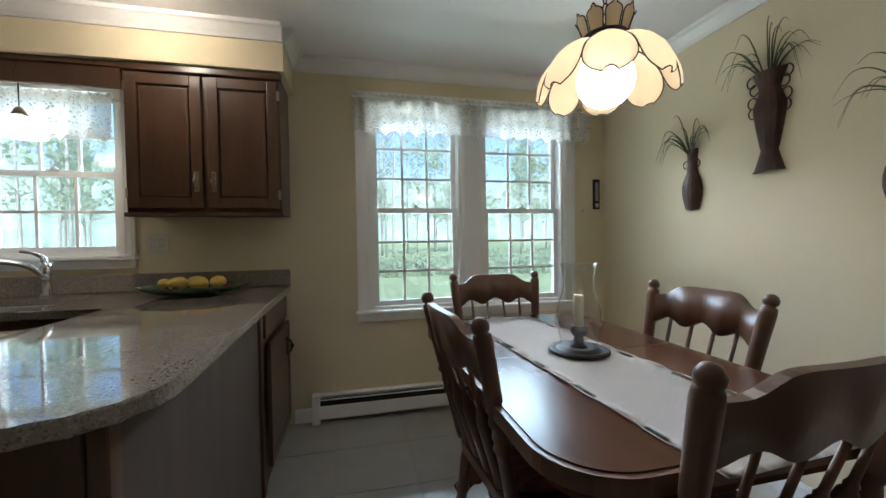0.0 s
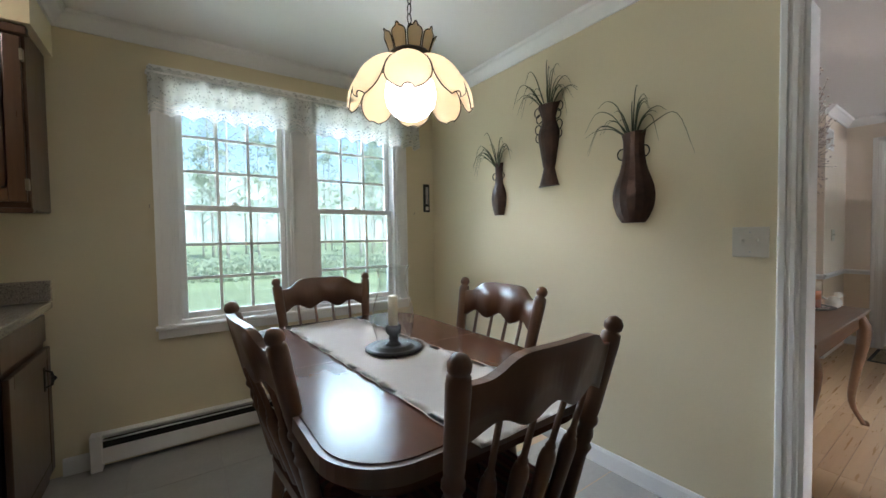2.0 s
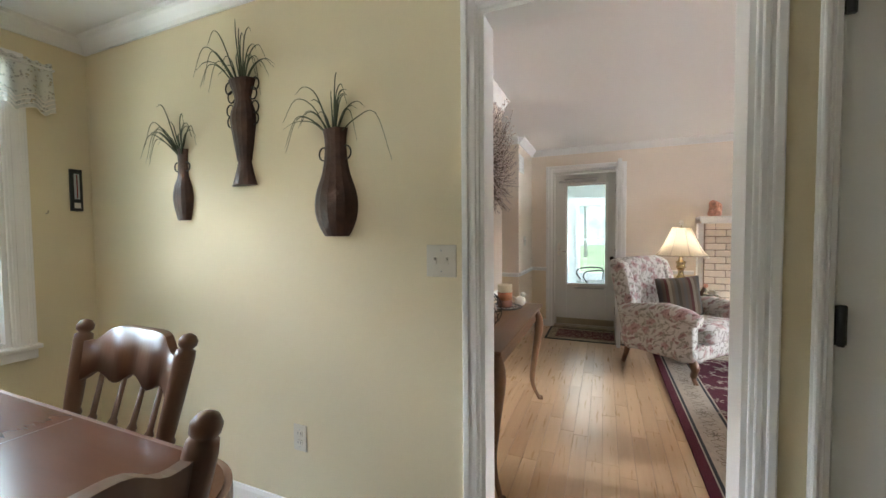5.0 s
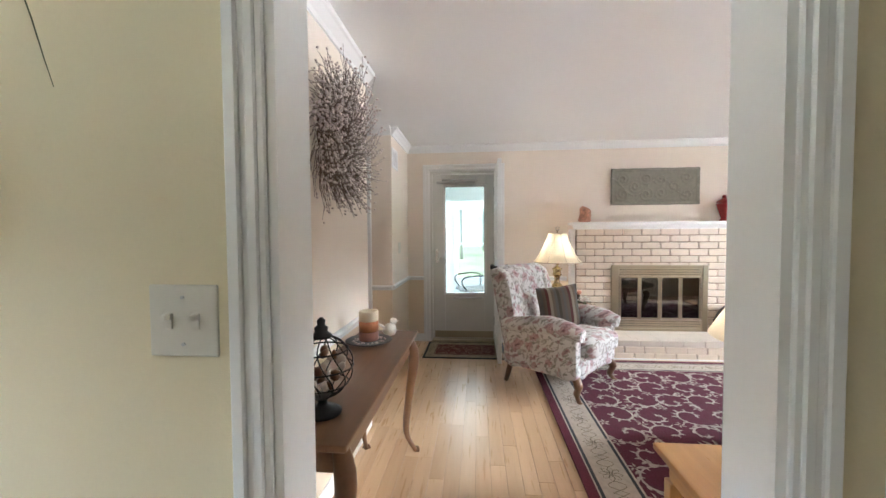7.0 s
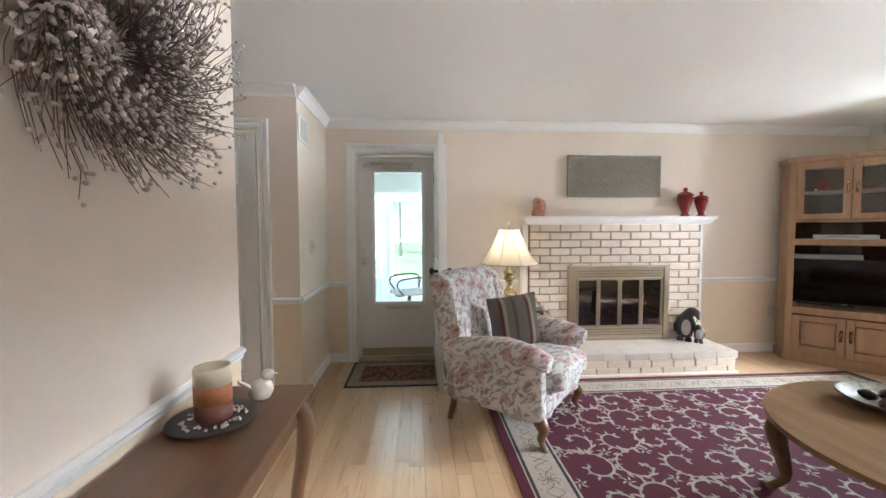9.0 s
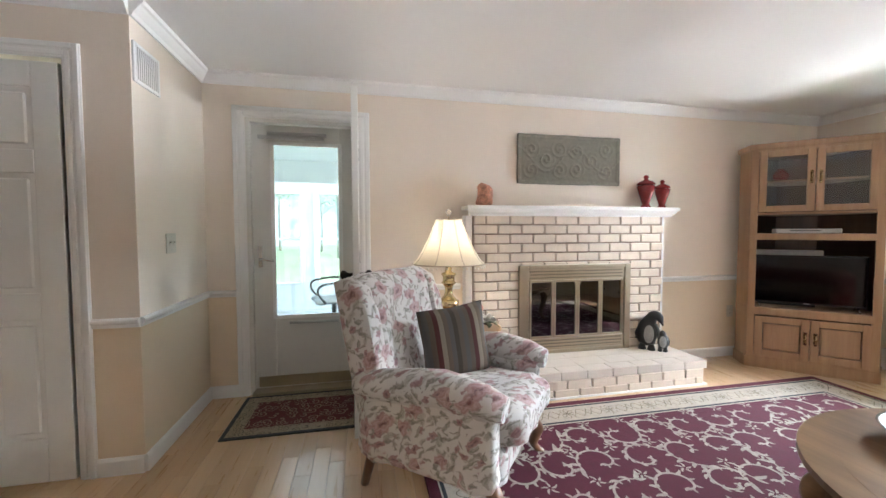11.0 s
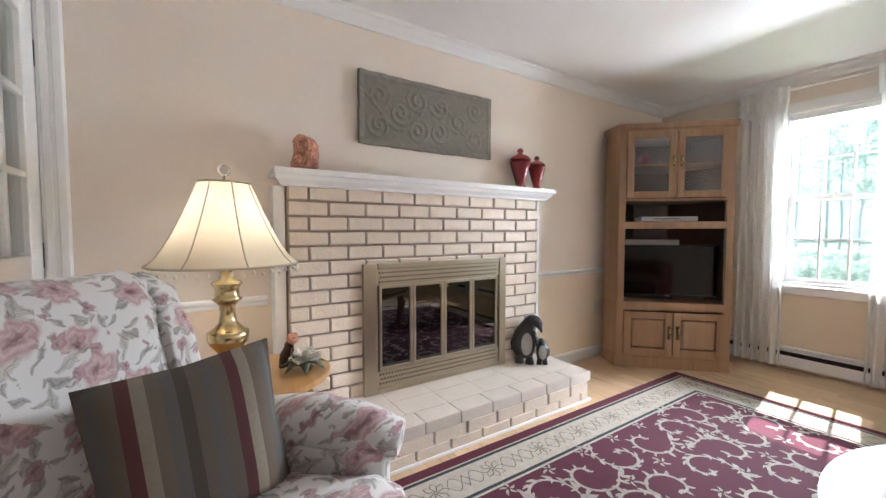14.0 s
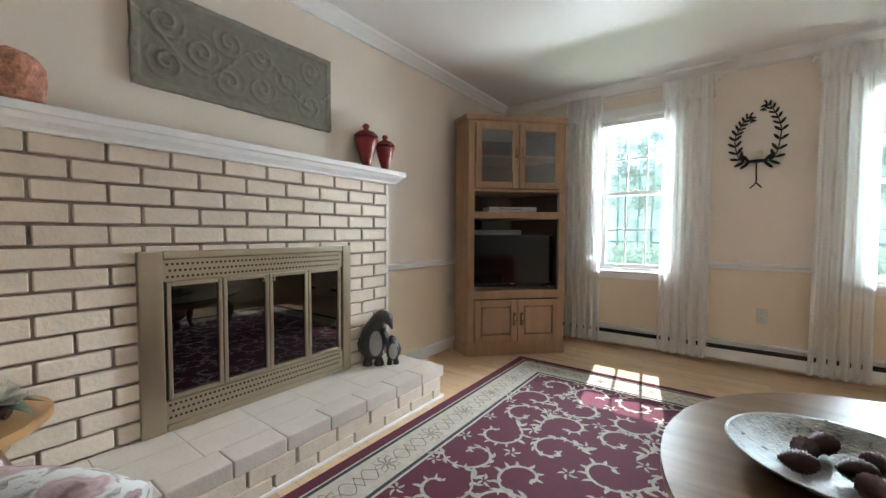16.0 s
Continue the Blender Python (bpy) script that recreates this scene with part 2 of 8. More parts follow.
def floral_mat():
    """Printed cotton: dusty roses, small dark blooms and grey-green leaves on off-white."""
    m, nt, b = nodes_of("floral_cotton")
    base = coords(nt)
    ns = add(nt, "ShaderNodeTexNoise", Scale=24.0, Detail=3.0)
    nt.links.new(base, ns.inputs["Vector"])
    sc, warp = nt.nodes.new("ShaderNodeVectorMath"), nt.nodes.new("ShaderNodeVectorMath")
    sc.operation, warp.operation = "SCALE", "ADD"
    sc.inputs["Scale"].default_value = 0.042
    nt.links.new(ns.outputs["Color"], sc.inputs[0])
    nt.links.new(base, warp.inputs[0]), nt.links.new(sc.outputs[0], warp.inputs[1])
    vec = warp.outputs[0]
    wash = noise_tex(nt, base, 60.0, 3.0)
    c = mix(nt, noise_tex(nt, base, 5.0), (0.55, 0.53, 0.51), (0.64, 0.62, 0.60))

    def mul(p, q):
        return math_node(nt, "MULTIPLY", p, q)

    def plus(p, q):
        return math_node(nt, "ADD", p, q)

    def leaves(c, scale, shift, length, width, share, dark, light):
        x, z, r1, r2 = motif(nt, vec, scale, shift)
        a = mul(r1, 6.283)
        ca, sa = math_node(nt, "COSINE", a), math_node(nt, "SINE", a)
        u = plus(mul(x, ca), mul(z, sa))
        v = math_node(nt, "ABSOLUTE", math_node(nt, "SUBTRACT", mul(z, ca), mul(x, sa)))
        e = plus(math_node(nt, "POWER", math_node(nt, "ABSOLUTE", mul(u, 1 / length)), 1.6), mul(v, 1 / width))
        on = mul(step(nt, e, 1.05, 0.7), math_node(nt, "LESS_THAN", r2, share))
        vein = plus(mul(step(nt, v, 0.0022, 0.0010), 0.6), mul(math_node(nt, "SINE", mul(plus(u, mul(v, 1.5)), 520.0)), 0.14))
        tone = mix(nt, math_node(nt, "SUBTRACT", plus(mul(wash, 0.9), mul(r2, 0.4)), vein), dark, light)
        return mix(nt, mul(on, 0.82), c, tone)

    def blooms(c, scale, shift, radius, share, heart, mid, pale):
        x, z, r1, r2 = motif(nt, vec, scale, shift)
        r = math_node(nt, "SQRT", plus(mul(x, x), mul(z, z)))
        th = plus(math_node(nt, "ARCTAN2", z, x), mul(r1, 6.283))
        edge = plus(mul(math_node(nt, "ABSOLUTE", math_node(nt, "SINE", mul(th, 2.5))), 0.30), 0.72)
        q = math_node(nt, "DIVIDE", mul(r, 1 / radius), edge)
        on = mul(step(nt, q, 1.05, 0.78), math_node(nt, "LESS_THAN", r2, share))
        rib = math_node(nt, "SINE", plus(mul(q, 15.0), mul(math_node(nt, "SINE", mul(th, 5.0)), 1.6)))
        tone = mix(nt, plus(plus(mul(rib, 0.22), 0.28), mul(wash, 0.45)), mid, pale)
        tone = mix(nt, step(nt, plus(q, mul(wash, 0.35)), 0.52, 0.28), tone, heart)
        return mix(nt, mul(on, 0.85), c, tone)

    c = leaves(c, 12.0, 2.2, 0.044, 0.016, 0.9, (0.24, 0.23, 0.20), (0.50, 0.47, 0.43))
    c = leaves(c, 17.0, 5.1, 0.030, 0.011, 0.95, (0.14, 0.135, 0.115), (0.38, 0.35, 0.31))
    c = leaves(c, 20.0, 7.9, 0.026, 0.009, 0.9, (0.20, 0.18, 0.16), (0.46, 0.42, 0.38))
    c = blooms(c, 15.0, 3.3, 0.022, 0.5, (0.12, 0.05, 0.06), (0.22, 0.10, 0.115), (0.42, 0.27, 0.27))
    c = blooms(c, 7.2, 9.3, 0.052, 0.7, (0.15, 0.055, 0.06), (0.30, 0.15, 0.155), (0.56, 0.41, 0.40))
    nt.links.new(c, b.inputs["Base Color"])
    b.inputs["Roughness"].default_value = 0.9
    bump(nt, b, noise_tex(nt, base, 350.0, 1.0), 0.15, 0.003)
    return m


def stripe_mat(name, colours, axis, width, rough=0.9):
    m, nt, b = nodes_of(name)
    tc = nt.nodes.new("ShaderNodeTexCoord")
    s = nt.nodes.new("ShaderNodeSeparateXYZ")
    nt.links.new(tc.outputs["Object"], s.inputs[0])
    f = math_node(nt, "FRACT", math_node(nt, "ADD", math_node(nt, "MULTIPLY", s.outputs["XYZ".index(axis)], 1 / width), 10.0))
    ramp = nt.nodes.new("ShaderNodeValToRGB")
    ramp.color_ramp.interpolation = "CONSTANT"
    el = ramp.color_ramp.elements
    while len(el) < len(colours):
        el.new(0.5)
    for i, c in enumerate(colours):
        el[i].position, el[i].color = i / len(colours), (*c, 1)
    nt.links.new(f, ramp.inputs[0])
    grain = noise_tex(nt, coords(nt), 160.0)
    nt.links.new(mix(nt, math_node(nt, "MULTIPLY", grain, 0.35), ramp.outputs[0], (0.05, 0.04, 0.03)), b.inputs["Base Color"])
    b.inputs["Roughness"].default_value = rough
    bump(nt, b, grain, 0.3, 0.003)
    return m


WALL_Y = paint("yellow_wall_paint", (0.74, 0.65, 0.45), 0.85, var=0.03, vs=1.3, bs=140, bump_by=0.05)
WALL_C = paint("peach_wall_paint", (0.84, 0.745, 0.645), 0.85, var=0.03, vs=1.3, bs=140, bump_by=0.05)
WALL_LOW = paint("tan_wall_paint", (0.80, 0.67, 0.51), 0.85, var=0.03, vs=1.3, bs=140, bump_by=0.05)
CEIL = paint("ceiling_paint", (0.86, 0.84, 0.82), 0.75, var=0.02, vs=1.0, bs=120, bump_by=0.08)
TRIM = paint("white_trim_paint", (0.86, 0.85, 0.83), 0.4, var=0.02, vs=4, bump_by=0.02)
DOOR_W = paint("white_door_paint", (0.85, 0.85, 0.83), 0.4, var=0.025, vs=4, bump_by=0.03)
STORM = paint("grey_door_enamel", (0.72, 0.71, 0.67), 0.35, var=0.03, vs=4, bump_by=0.02)
TILE = paint("floor_tile", (0.40, 0.385, 0.36), 0.32, var=0.10, vs=5, bs=50, bump_by=0.05, each=0.18)
GROUT = paint("tile_grout", (0.40, 0.38, 0.35), 0.85, var=0.1)
PLANK = wood("maple_floorboard", (0.49, 0.31, 0.17), (0.66, 0.46, 0.275), "x", 3.0, 0.29, each=0.34, coat=0.22)
PLANK_GAP = paint("board_joint", (0.30, 0.18, 0.09), 0.8)
WALNUT = wood("dark_cabinet_wood", (0.050, 0.023, 0.012), (0.118, 0.058, 0.030), "z", 6.0, 0.3, coat=0.3)
PANEL = wood("brown_cabinet_panel", (0.055, 0.036, 0.025), (0.105, 0.070, 0.049), "z", 6.0, 0.6, coat=0.0)
TABLE_W = wood("dark_table_wood", (0.072, 0.031, 0.017), (0.098, 0.043, 0.023), "y", 3.0, 0.21, coat=0.0)
TABLE_W.node_tree.nodes["Principled BSDF"].inputs["Specular IOR Level"].default_value = 0.17
CHAIR_W = wood("dark_chair_wood", (0.088, 0.039, 0.020), (0.142, 0.067, 0.035), "z", 6.0, 0.38, coat=0.15)
OAK = wood("honey_oak", (0.265, 0.148, 0.078), (0.42, 0.262, 0.152), "z", 7.0, 0.4)
OAK_T = wood("oak_tabletop", (0.12, 0.07, 0.035), (0.26, 0.16, 0.082), "x", 7.0, 0.34, coat=0.0)
CONSOLE = wood("console_wood", (0.13, 0.06, 0.028), (0.225, 0.115, 0.058), "x", 5.0, 0.35)
OAK_T.node_tree.nodes["Principled BSDF"].inputs["Specular IOR Level"].default_value = 0.14
SIDE_OAK = wood("side_table_oak", (0.34, 0.17, 0.06), (0.5, 0.29, 0.12), "x", 6.0, 0.3, coat=0.4)
GRANITE = granite_mat()
BRICK = paint("painted_brick", (0.72, 0.61, 0.495), 0.6, var=0.06, vs=14, bs=70, bump_by=0.25, each=0.14)
# Brown mortar, its colour darkened to carry the shadow between raised bricks.
MORTAR = paint("shaded_brown_mortar", (0.36, 0.27, 0.21), 0.9, var=0.2, vs=20)
PAVER = paint("painted_hearth_tile", (0.64, 0.56, 0.48), 0.5, var=0.06, vs=8, bump_by=0.15, each=0.14)
BRASS = paint("antique_brass", (0.45, 0.39, 0.29), 0.32, metal=1.0, var=0.05, vs=2, bump_by=0.03)
BRASS_P = paint("polished_brass", (0.50, 0.405, 0.23), 0.17, metal=1.0, var=0.12, vs=12, bump_by=0.02)
CHROME = paint("chrome", (0.75, 0.75, 0.75), 0.12, metal=1.0, var=0.04)
IRON = paint("black_iron", (0.025, 0.023, 0.021), 0.5, metal=0.4, var=0.2, vs=30)
BLACK = paint("black_plastic", (0.012, 0.012, 0.013), 0.3, var=0.1)
SCREEN = paint("tv_glass", (0.004, 0.004, 0.005), 0.08, var=0.05, bump_by=0.0)
SCREEN.node_tree.nodes["Principled BSDF"].inputs["Specular IOR Level"].default_value = 0.22
SMOKED = glass("smoked_glass", (0.12, 0.12, 0.125), 0.01, 0.11)
# Window panes: tint dims the view, plus a faint painted glare.
GLASS = glass("window_glass", (0.70, 0.76, 0.77), glare=0.006)
DOOR_GLASS = glass("door_pane_glass", (0.92, 0.94, 0.94), 0.0, 0.08)
JAR_GLASS = glass("hurricane_glass", (0.98, 0.985, 0.985), 0.0, 0.07)
CAB_GLASS = glass("cabinet_glass", (0.90, 0.91, 0.91), 0.0, 0.07)
SOOT = paint("firebox_soot", (0.02, 0.018, 0.017), 0.9, var=0.2)
FLORAL = floral_mat()
RUG_FIELD = paint("rug_field", (0.098, 0.013, 0.032), 0.95, var=0.22, vs=30, bs=280, bump_by=0.5)
RUG_SCROLL = paint("rug_scroll", (0.43, 0.37, 0.32), 0.95, var=0.3, vs=28, bs=280, bump_by=0.5)
RUG_BORDER = paint("rug_border", (0.52, 0.46, 0.38), 0.95, var=0.15, vs=30, bs=280, bump_by=0.5)
RUG_MOTIF = paint("rug_motif", (0.17, 0.14, 0.10), 0.95, var=0.5, vs=30, bs=280, bump_by=0.5)
RUG_EDGE = paint("rug_edge", (0.10, 0.010, 0.025), 0.95, var=0.2, vs=40, bs=300, bump_by=0.5)
RUG_LINE = paint("rug_dark_line", (0.035, 0.04, 0.05), 0.95, var=0.25, vs=40, bs=300, bump_by=0.5)
MAT_FIELD = rug_mat("mat_field", (0.115, 0.02, 0.02), (0.42, 0.33, 0.24), (0.05, 0.04, 0.04), 15.0)
MAT_BORDER = rug_mat("mat_border", (0.40, 0.34, 0.24), (0.10, 0.08, 0.06), (0.25, 0.12, 0.09), 18.0)
LACE = sheer("white_lace", (0.83, 0.83, 0.80), 0.16, 0.5, lace=True)
SHEER = sheer("white_sheer_curtain", (1.0, 0.995, 0.98), 0.05, 0.6)
SHADE = sheer("cream_lampshade", (0.80, 0.71, 0.55), 0.0, 0.45)
SHADE_TRIM = paint("shade_trim", (0.5, 0.42, 0.32), 0.8)
PLATE = paint("switch_plate", (0.66, 0.62, 0.53), 0.35, var=0.03, bump_by=0.01)
CLOTH = paint("white_runner_cloth", (0.82, 0.78, 0.73), 0.9, var=0.05, vs=6, bs=240, bump_by=0.2)
CANDLE = paint("cream_candle", (0.80, 0.70, 0.52), 0.45, var=0.04)
LEAF = paint("dry_grass", (0.075, 0.085, 0.042), 0.6, var=0.35, vs=20)
VASE = paint("rust_bronze", (0.062, 0.029, 0.019), 0.36, metal=0.35, var=0.55, vs=9, bs=40, bump_by=0.2)
RED = paint("red_ceramic", (0.25, 0.022, 0.022), 0.25, var=0.15, vs=12, coat=0.4)
RED_LEATHER = paint("red_upholstery", (0.17, 0.018, 0.014), 0.6, var=0.12, vs=9, bump_by=0.2)
def plaque_mat():
    """Grey-green plaster, worn paler on the raised scrolls."""
    m, nt, b = nodes_of("verdigris_plaque")
    tc = nt.nodes.new("ShaderNodeTexCoord")
    s = nt.nodes.new("ShaderNodeSeparateXYZ")
    nt.links.new(tc.outputs["Object"], s.inputs[0])
    n = noise_tex(nt, tc.outputs["Object"], 30.0)
    c = mix(nt, n, (0.19, 0.18, 0.145), (0.27, 0.255, 0.205))
    worn = math_node(nt, "MULTIPLY", step(nt, s.outputs[1], -0.027, -0.036), step(nt, n, 0.3, 0.55))
    nt.links.new(mix(nt, worn, c, (0.36, 0.33, 0.265)), b.inputs["Base Color"])
    b.inputs["Roughness"].default_value = 0.8
    bump(nt, b, noise_tex(nt, tc.outputs["Object"], 90.0), 0.3)
    return m


STONE_GREEN = plaque_mat()
SALT = paint("salt_crystal", (0.58, 0.27, 0.18), 0.6, var=0.5, vs=30, bump_by=0.9)
WHITE_C = paint("white_ceramic", (0.80, 0.75, 0.66), 0.35, var=0.06, vs=18, bump_by=0.15)
GREY_PL = paint("grey_plastic", (0.5, 0.5, 0.49), 0.4)
TWIG = paint("brown_twig", (0.16, 0.11, 0.09), 0.8, var=0.35, vs=30)
BERRY = paint("pale_bud", (0.62, 0.53, 0.48), 0.7, var=0.3, vs=30)
GLOBE = glow("lit_globe", (1.0, 0.93, 0.82), 4.8)
PETAL = sheer("slag_glass", (0.86, 0.74, 0.55), 0.02, 0.55)
LEAD = paint("dark_leading", (0.05, 0.042, 0.032), 0.45, metal=0.8, var=0.3, vs=40)
GRASS = paint("lawn", (0.27, 0.33, 0.18), 0.9, var=0.35, vs=0.5, bs=8, bump_by=0.5)
BARK = paint("bark", (0.46, 0.42, 0.38), 0.9, var=0.35, vs=6, bump_by=0.6)
FOLIAGE = sheer("young_foliage", (0.50, 0.57, 0.42), 0.0, 0.5)
def woods_glow_mat():
    """Far trunks and young leaves; their sunlit haze is put in as emission."""
    m, nt, b = nodes_of("far_woodland_glow")
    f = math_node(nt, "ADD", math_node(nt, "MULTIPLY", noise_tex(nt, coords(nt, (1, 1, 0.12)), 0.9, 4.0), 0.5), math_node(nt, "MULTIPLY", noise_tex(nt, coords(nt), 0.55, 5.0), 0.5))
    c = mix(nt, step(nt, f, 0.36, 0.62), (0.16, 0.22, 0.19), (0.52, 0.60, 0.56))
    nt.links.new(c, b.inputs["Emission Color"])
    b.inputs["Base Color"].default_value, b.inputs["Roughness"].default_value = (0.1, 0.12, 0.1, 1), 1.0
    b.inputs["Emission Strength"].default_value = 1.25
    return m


WOODS_GLOW = woods_glow_mat()
PORCH = paint("porch_white", (0.66, 0.67, 0.66), 0.6, var=0.03)


# ---- building helpers ----
def thing(name, at=(0, 0, 0), turn=0.0, label="", category="", group="", kind=""):
    ob = new(name)
    ob.matrix_basis = pose(*at, 0, 0, turn)
    return tagged(ob, label, category, group, kind)


def part(name, bm, material, parent=None, label=""):
    """Links a bmesh as one mesh object under a thing or a part."""
    me = bpy.data.meshes.new(name)
    bm.normal_update()
    bm.to_mesh(me)
    bm.free()
    me.materials.append(material)
    ob = new(name, me)
    if parent is not None:
        ob.parent = parent
    return tagged(ob, label) if label else ob


def piece(name, mesh, parent, at, turn=(0, 0, 0)):
    ob = new(name, mesh)
    ob.parent = parent
    ob.matrix_basis = pose(*at, *turn)
    return ob


def structure(name, bm, material, label=""):
    return tagged(part(name, bm, material), label, "", "", "structure")


def box(bm, x0, y0, z0, x1, y1, z1, bev=0.0, m=None, seg=2):
    r = bmesh.ops.create_cube(bm, size=1.0)["verts"]
    for v in r:
        v.co = Vector(((x0 + x1) / 2 + v.co.x * (x1 - x0), (y0 + y1) / 2 + v.co.y * (y1 - y0), (z0 + z1) / 2 + v.co.z * (z1 - z0)))
        if m is not None:
            v.co = m @ v.co
    if bev:
        es = list({e for v in r for e in v.link_edges})
        bmesh.ops.bevel(bm, geom=es, offset=bev, segments=seg, affect="EDGES", profile=0.6)
    return bm


def boxed(*a, **k):
    return box(bmesh.new(), *a, **k)


def lathe(profile, seg=20, at=(0, 0, 0), m=None, bm=None, squash=1.0, wob=None):
    """Turns (radius, height) round the upright axis; wob(angle, height) scales the radius."""
    bm = bm or bmesh.new()
    m = m or Matrix()
    rings = []
    for r, z in profile:
        ring = []
        for i in range(seg):
            a = 2 * math.pi * i / seg
            k = wob(a, z) if wob else 1.0
            ring.append(bm.verts.new(m @ Vector((at[0] + r * k * math.cos(a), at[1] + r * k * squash * math.sin(a), at[2] + z))))
        rings.append(ring)
    for a, b in zip(rings, rings[1:]):
        for i in range(seg):
            bm.faces.new((a[i], a[(i + 1) % seg], b[(i + 1) % seg], b[i])).smooth = True
    for ring, flip in ((rings[0], True), (rings[-1], False)):
        bm.faces.new(ring[::-1] if flip else ring)
    return bm


def tube(bm, pts, radii, seg=6, flat=1.0):
    """A round bar along points; radii: one number or one for each point."""
    pts = [Vector(p) for p in pts]
    if isinstance(radii, (int, float)):
        radii = [radii] * len(pts)
    rings, up = [], None
    for i, p in enumerate(pts):
        d = (pts[min(i + 1, len(pts) - 1)] - pts[max(i - 1, 0)]).normalized()
        if up is None:
            up = Vector((0, 0, 1)) if abs(d.z) < 0.9 else Vector((1, 0, 0))
        s = d.cross(up).normalized()
        up = s.cross(d).normalized()
        rings.append([bm.verts.new(p + radii[i] * (math.cos(2 * math.pi * k / seg) * s + flat * math.sin(2 * math.pi * k / seg) * up)) for k in range(seg)])
    for a, b in zip(rings, rings[1:]):
        for k in range(seg):
            bm.faces.new((a[k], a[(k + 1) % seg], b[(k + 1) % seg], b[k])).smooth = True
    bm.faces.new(rings[0][::-1])
    bm.faces.new(rings[-1])
    return bm


def curve_pts(ctrl, n=12):
    """Points along a smooth curve through control points."""
    c = [Vector(p) for p in ctrl]
    c = [2 * c[0] - c[1], *c, 2 * c[-1] - c[-2]]
    out = []
    for i in range(1, len(c) - 2):
        for k in range(n):
            t = k / n
            out.append(0.5 * ((2 * c[i]) + (c[i + 1] - c[i - 1]) * t + (2 * c[i - 1] - 5 * c[i] + 4 * c[i + 1] - c[i + 2]) * t * t + (3 * c[i] - c[i - 1] - 3 * c[i + 1] + c[i + 2]) * t ** 3))
    return out + [c[-2]]


def prism(outline, z0, z1, bev=0.0, m=None, bm=None, seg=2):
    """A slab of a flat outline."""
    bm = bm or bmesh.new()
    lo = [bm.verts.new((x, y, z0)) for x, y in outline]
    hi = [bm.verts.new((x, y, z1)) for x, y in outline]
    n = len(outline)
    top = bm.faces.new(hi)
    bot = bm.faces.new(lo[::-1])
    for i in range(n):
        bm.faces.new((lo[i], lo[(i + 1) % n], hi[(i + 1) % n], hi[i]))
    if m is not None:
        for v in lo + hi:
            v.co = m @ v.co
    if bev:
        bmesh.ops.bevel(bm, geom=list(top.edges) + list(bot.edges), offset=bev, segments=seg, affect="EDGES", profile=0.6)
    return bm


def rounded(x0, y0, x1, y1, r, n=8):
    pts = []
    for cx, cy, a0 in ((x1 - r, y1 - r, 0), (x0 + r, y1 - r, 90), (x0 + r, y0 + r, 180), (x1 - r, y0 + r, 270)):
        for k in range(n + 1):
            a = radians(a0 + 90 * k / n)
            pts.append((cx + r * math.cos(a), cy + r * math.sin(a)))
    return pts


def ellipse(cx, cy, a, b, n=48):
    return [(cx + a * math.cos(2 * math.pi * i / n), cy + b * math.sin(2 * math.pi * i / n)) for i in range(n)]


def moulding(bm, profile, p, q):
    """Runs a profile of (out, up) from p to q; out is to the left of the way."""
    p, q = Vector(p), Vector(q)
    d = (q - p).normalized()
    s = Vector((0, 0, 1)).cross(d)
    rings = [[bm.verts.new(e + s * o + Vector((0, 0, u))) for o, u in profile] for e in (p, q)]
    n = len(profile)
    for i in range(n):
        bm.faces.new((rings[0][i], rings[1][i], rings[1][(i + 1) % n], rings[0][(i + 1) % n]))
    bm.faces.new(rings[0])
    bm.faces.new(rings[1][::-1])
    return bm


# ---- the large structure ----
H, CB = 2.36, 2.28


def wall(name, axis, p0, p1, a0, a1, z0, z1, material, holes=(), label="painted plaster wall"):
    """A wall between two planes of an axis, with openings (a0, a1, z0, z1) through it."""
    bm = bmesh.new()
    cuts = sorted({a0, a1, *[c for h in holes for c in h[:2] if a0 < c < a1]})
    for u, v in zip(cuts, cuts[1:]):
        spans, z = [], z0
        for h in sorted((h for h in holes if h[0] < (u + v) / 2 < h[1]), key=lambda h: h[2]):
            if h[2] > z:
                spans.append((z, min(h[2], z1)))
            z = max(z, h[3])
        if z < z1:
            spans.append((z, z1))
        for lo, hi in spans:
            if hi > lo:
                if axis == "x":
                    box(bm, p0, u, lo, p1, v, hi)
                else:
                    box(bm, u, p0, lo, v, p1, hi)
    return structure(name, bm, material, label)


RAIL = 0.762
WIN_A, WIN_B, WIN_K = (1.205, 1.843, 0.715, 2.09), (2.007, 2.645, 0.715, 2.09), (-0.935, -0.24, 1.12, 2.09)
WIN_S, WIN_T = (5.46, 6.06, 0.69, 2.06), (3.77, 4.37, 0.69, 2.06)
OPENING = (1.425, 2.175, -1, 2.005)
DOOR2 = (0.46, 1.255, -1, 2.03)
STORM_HOLE = (1.62, 2.425, -1, 2.055)

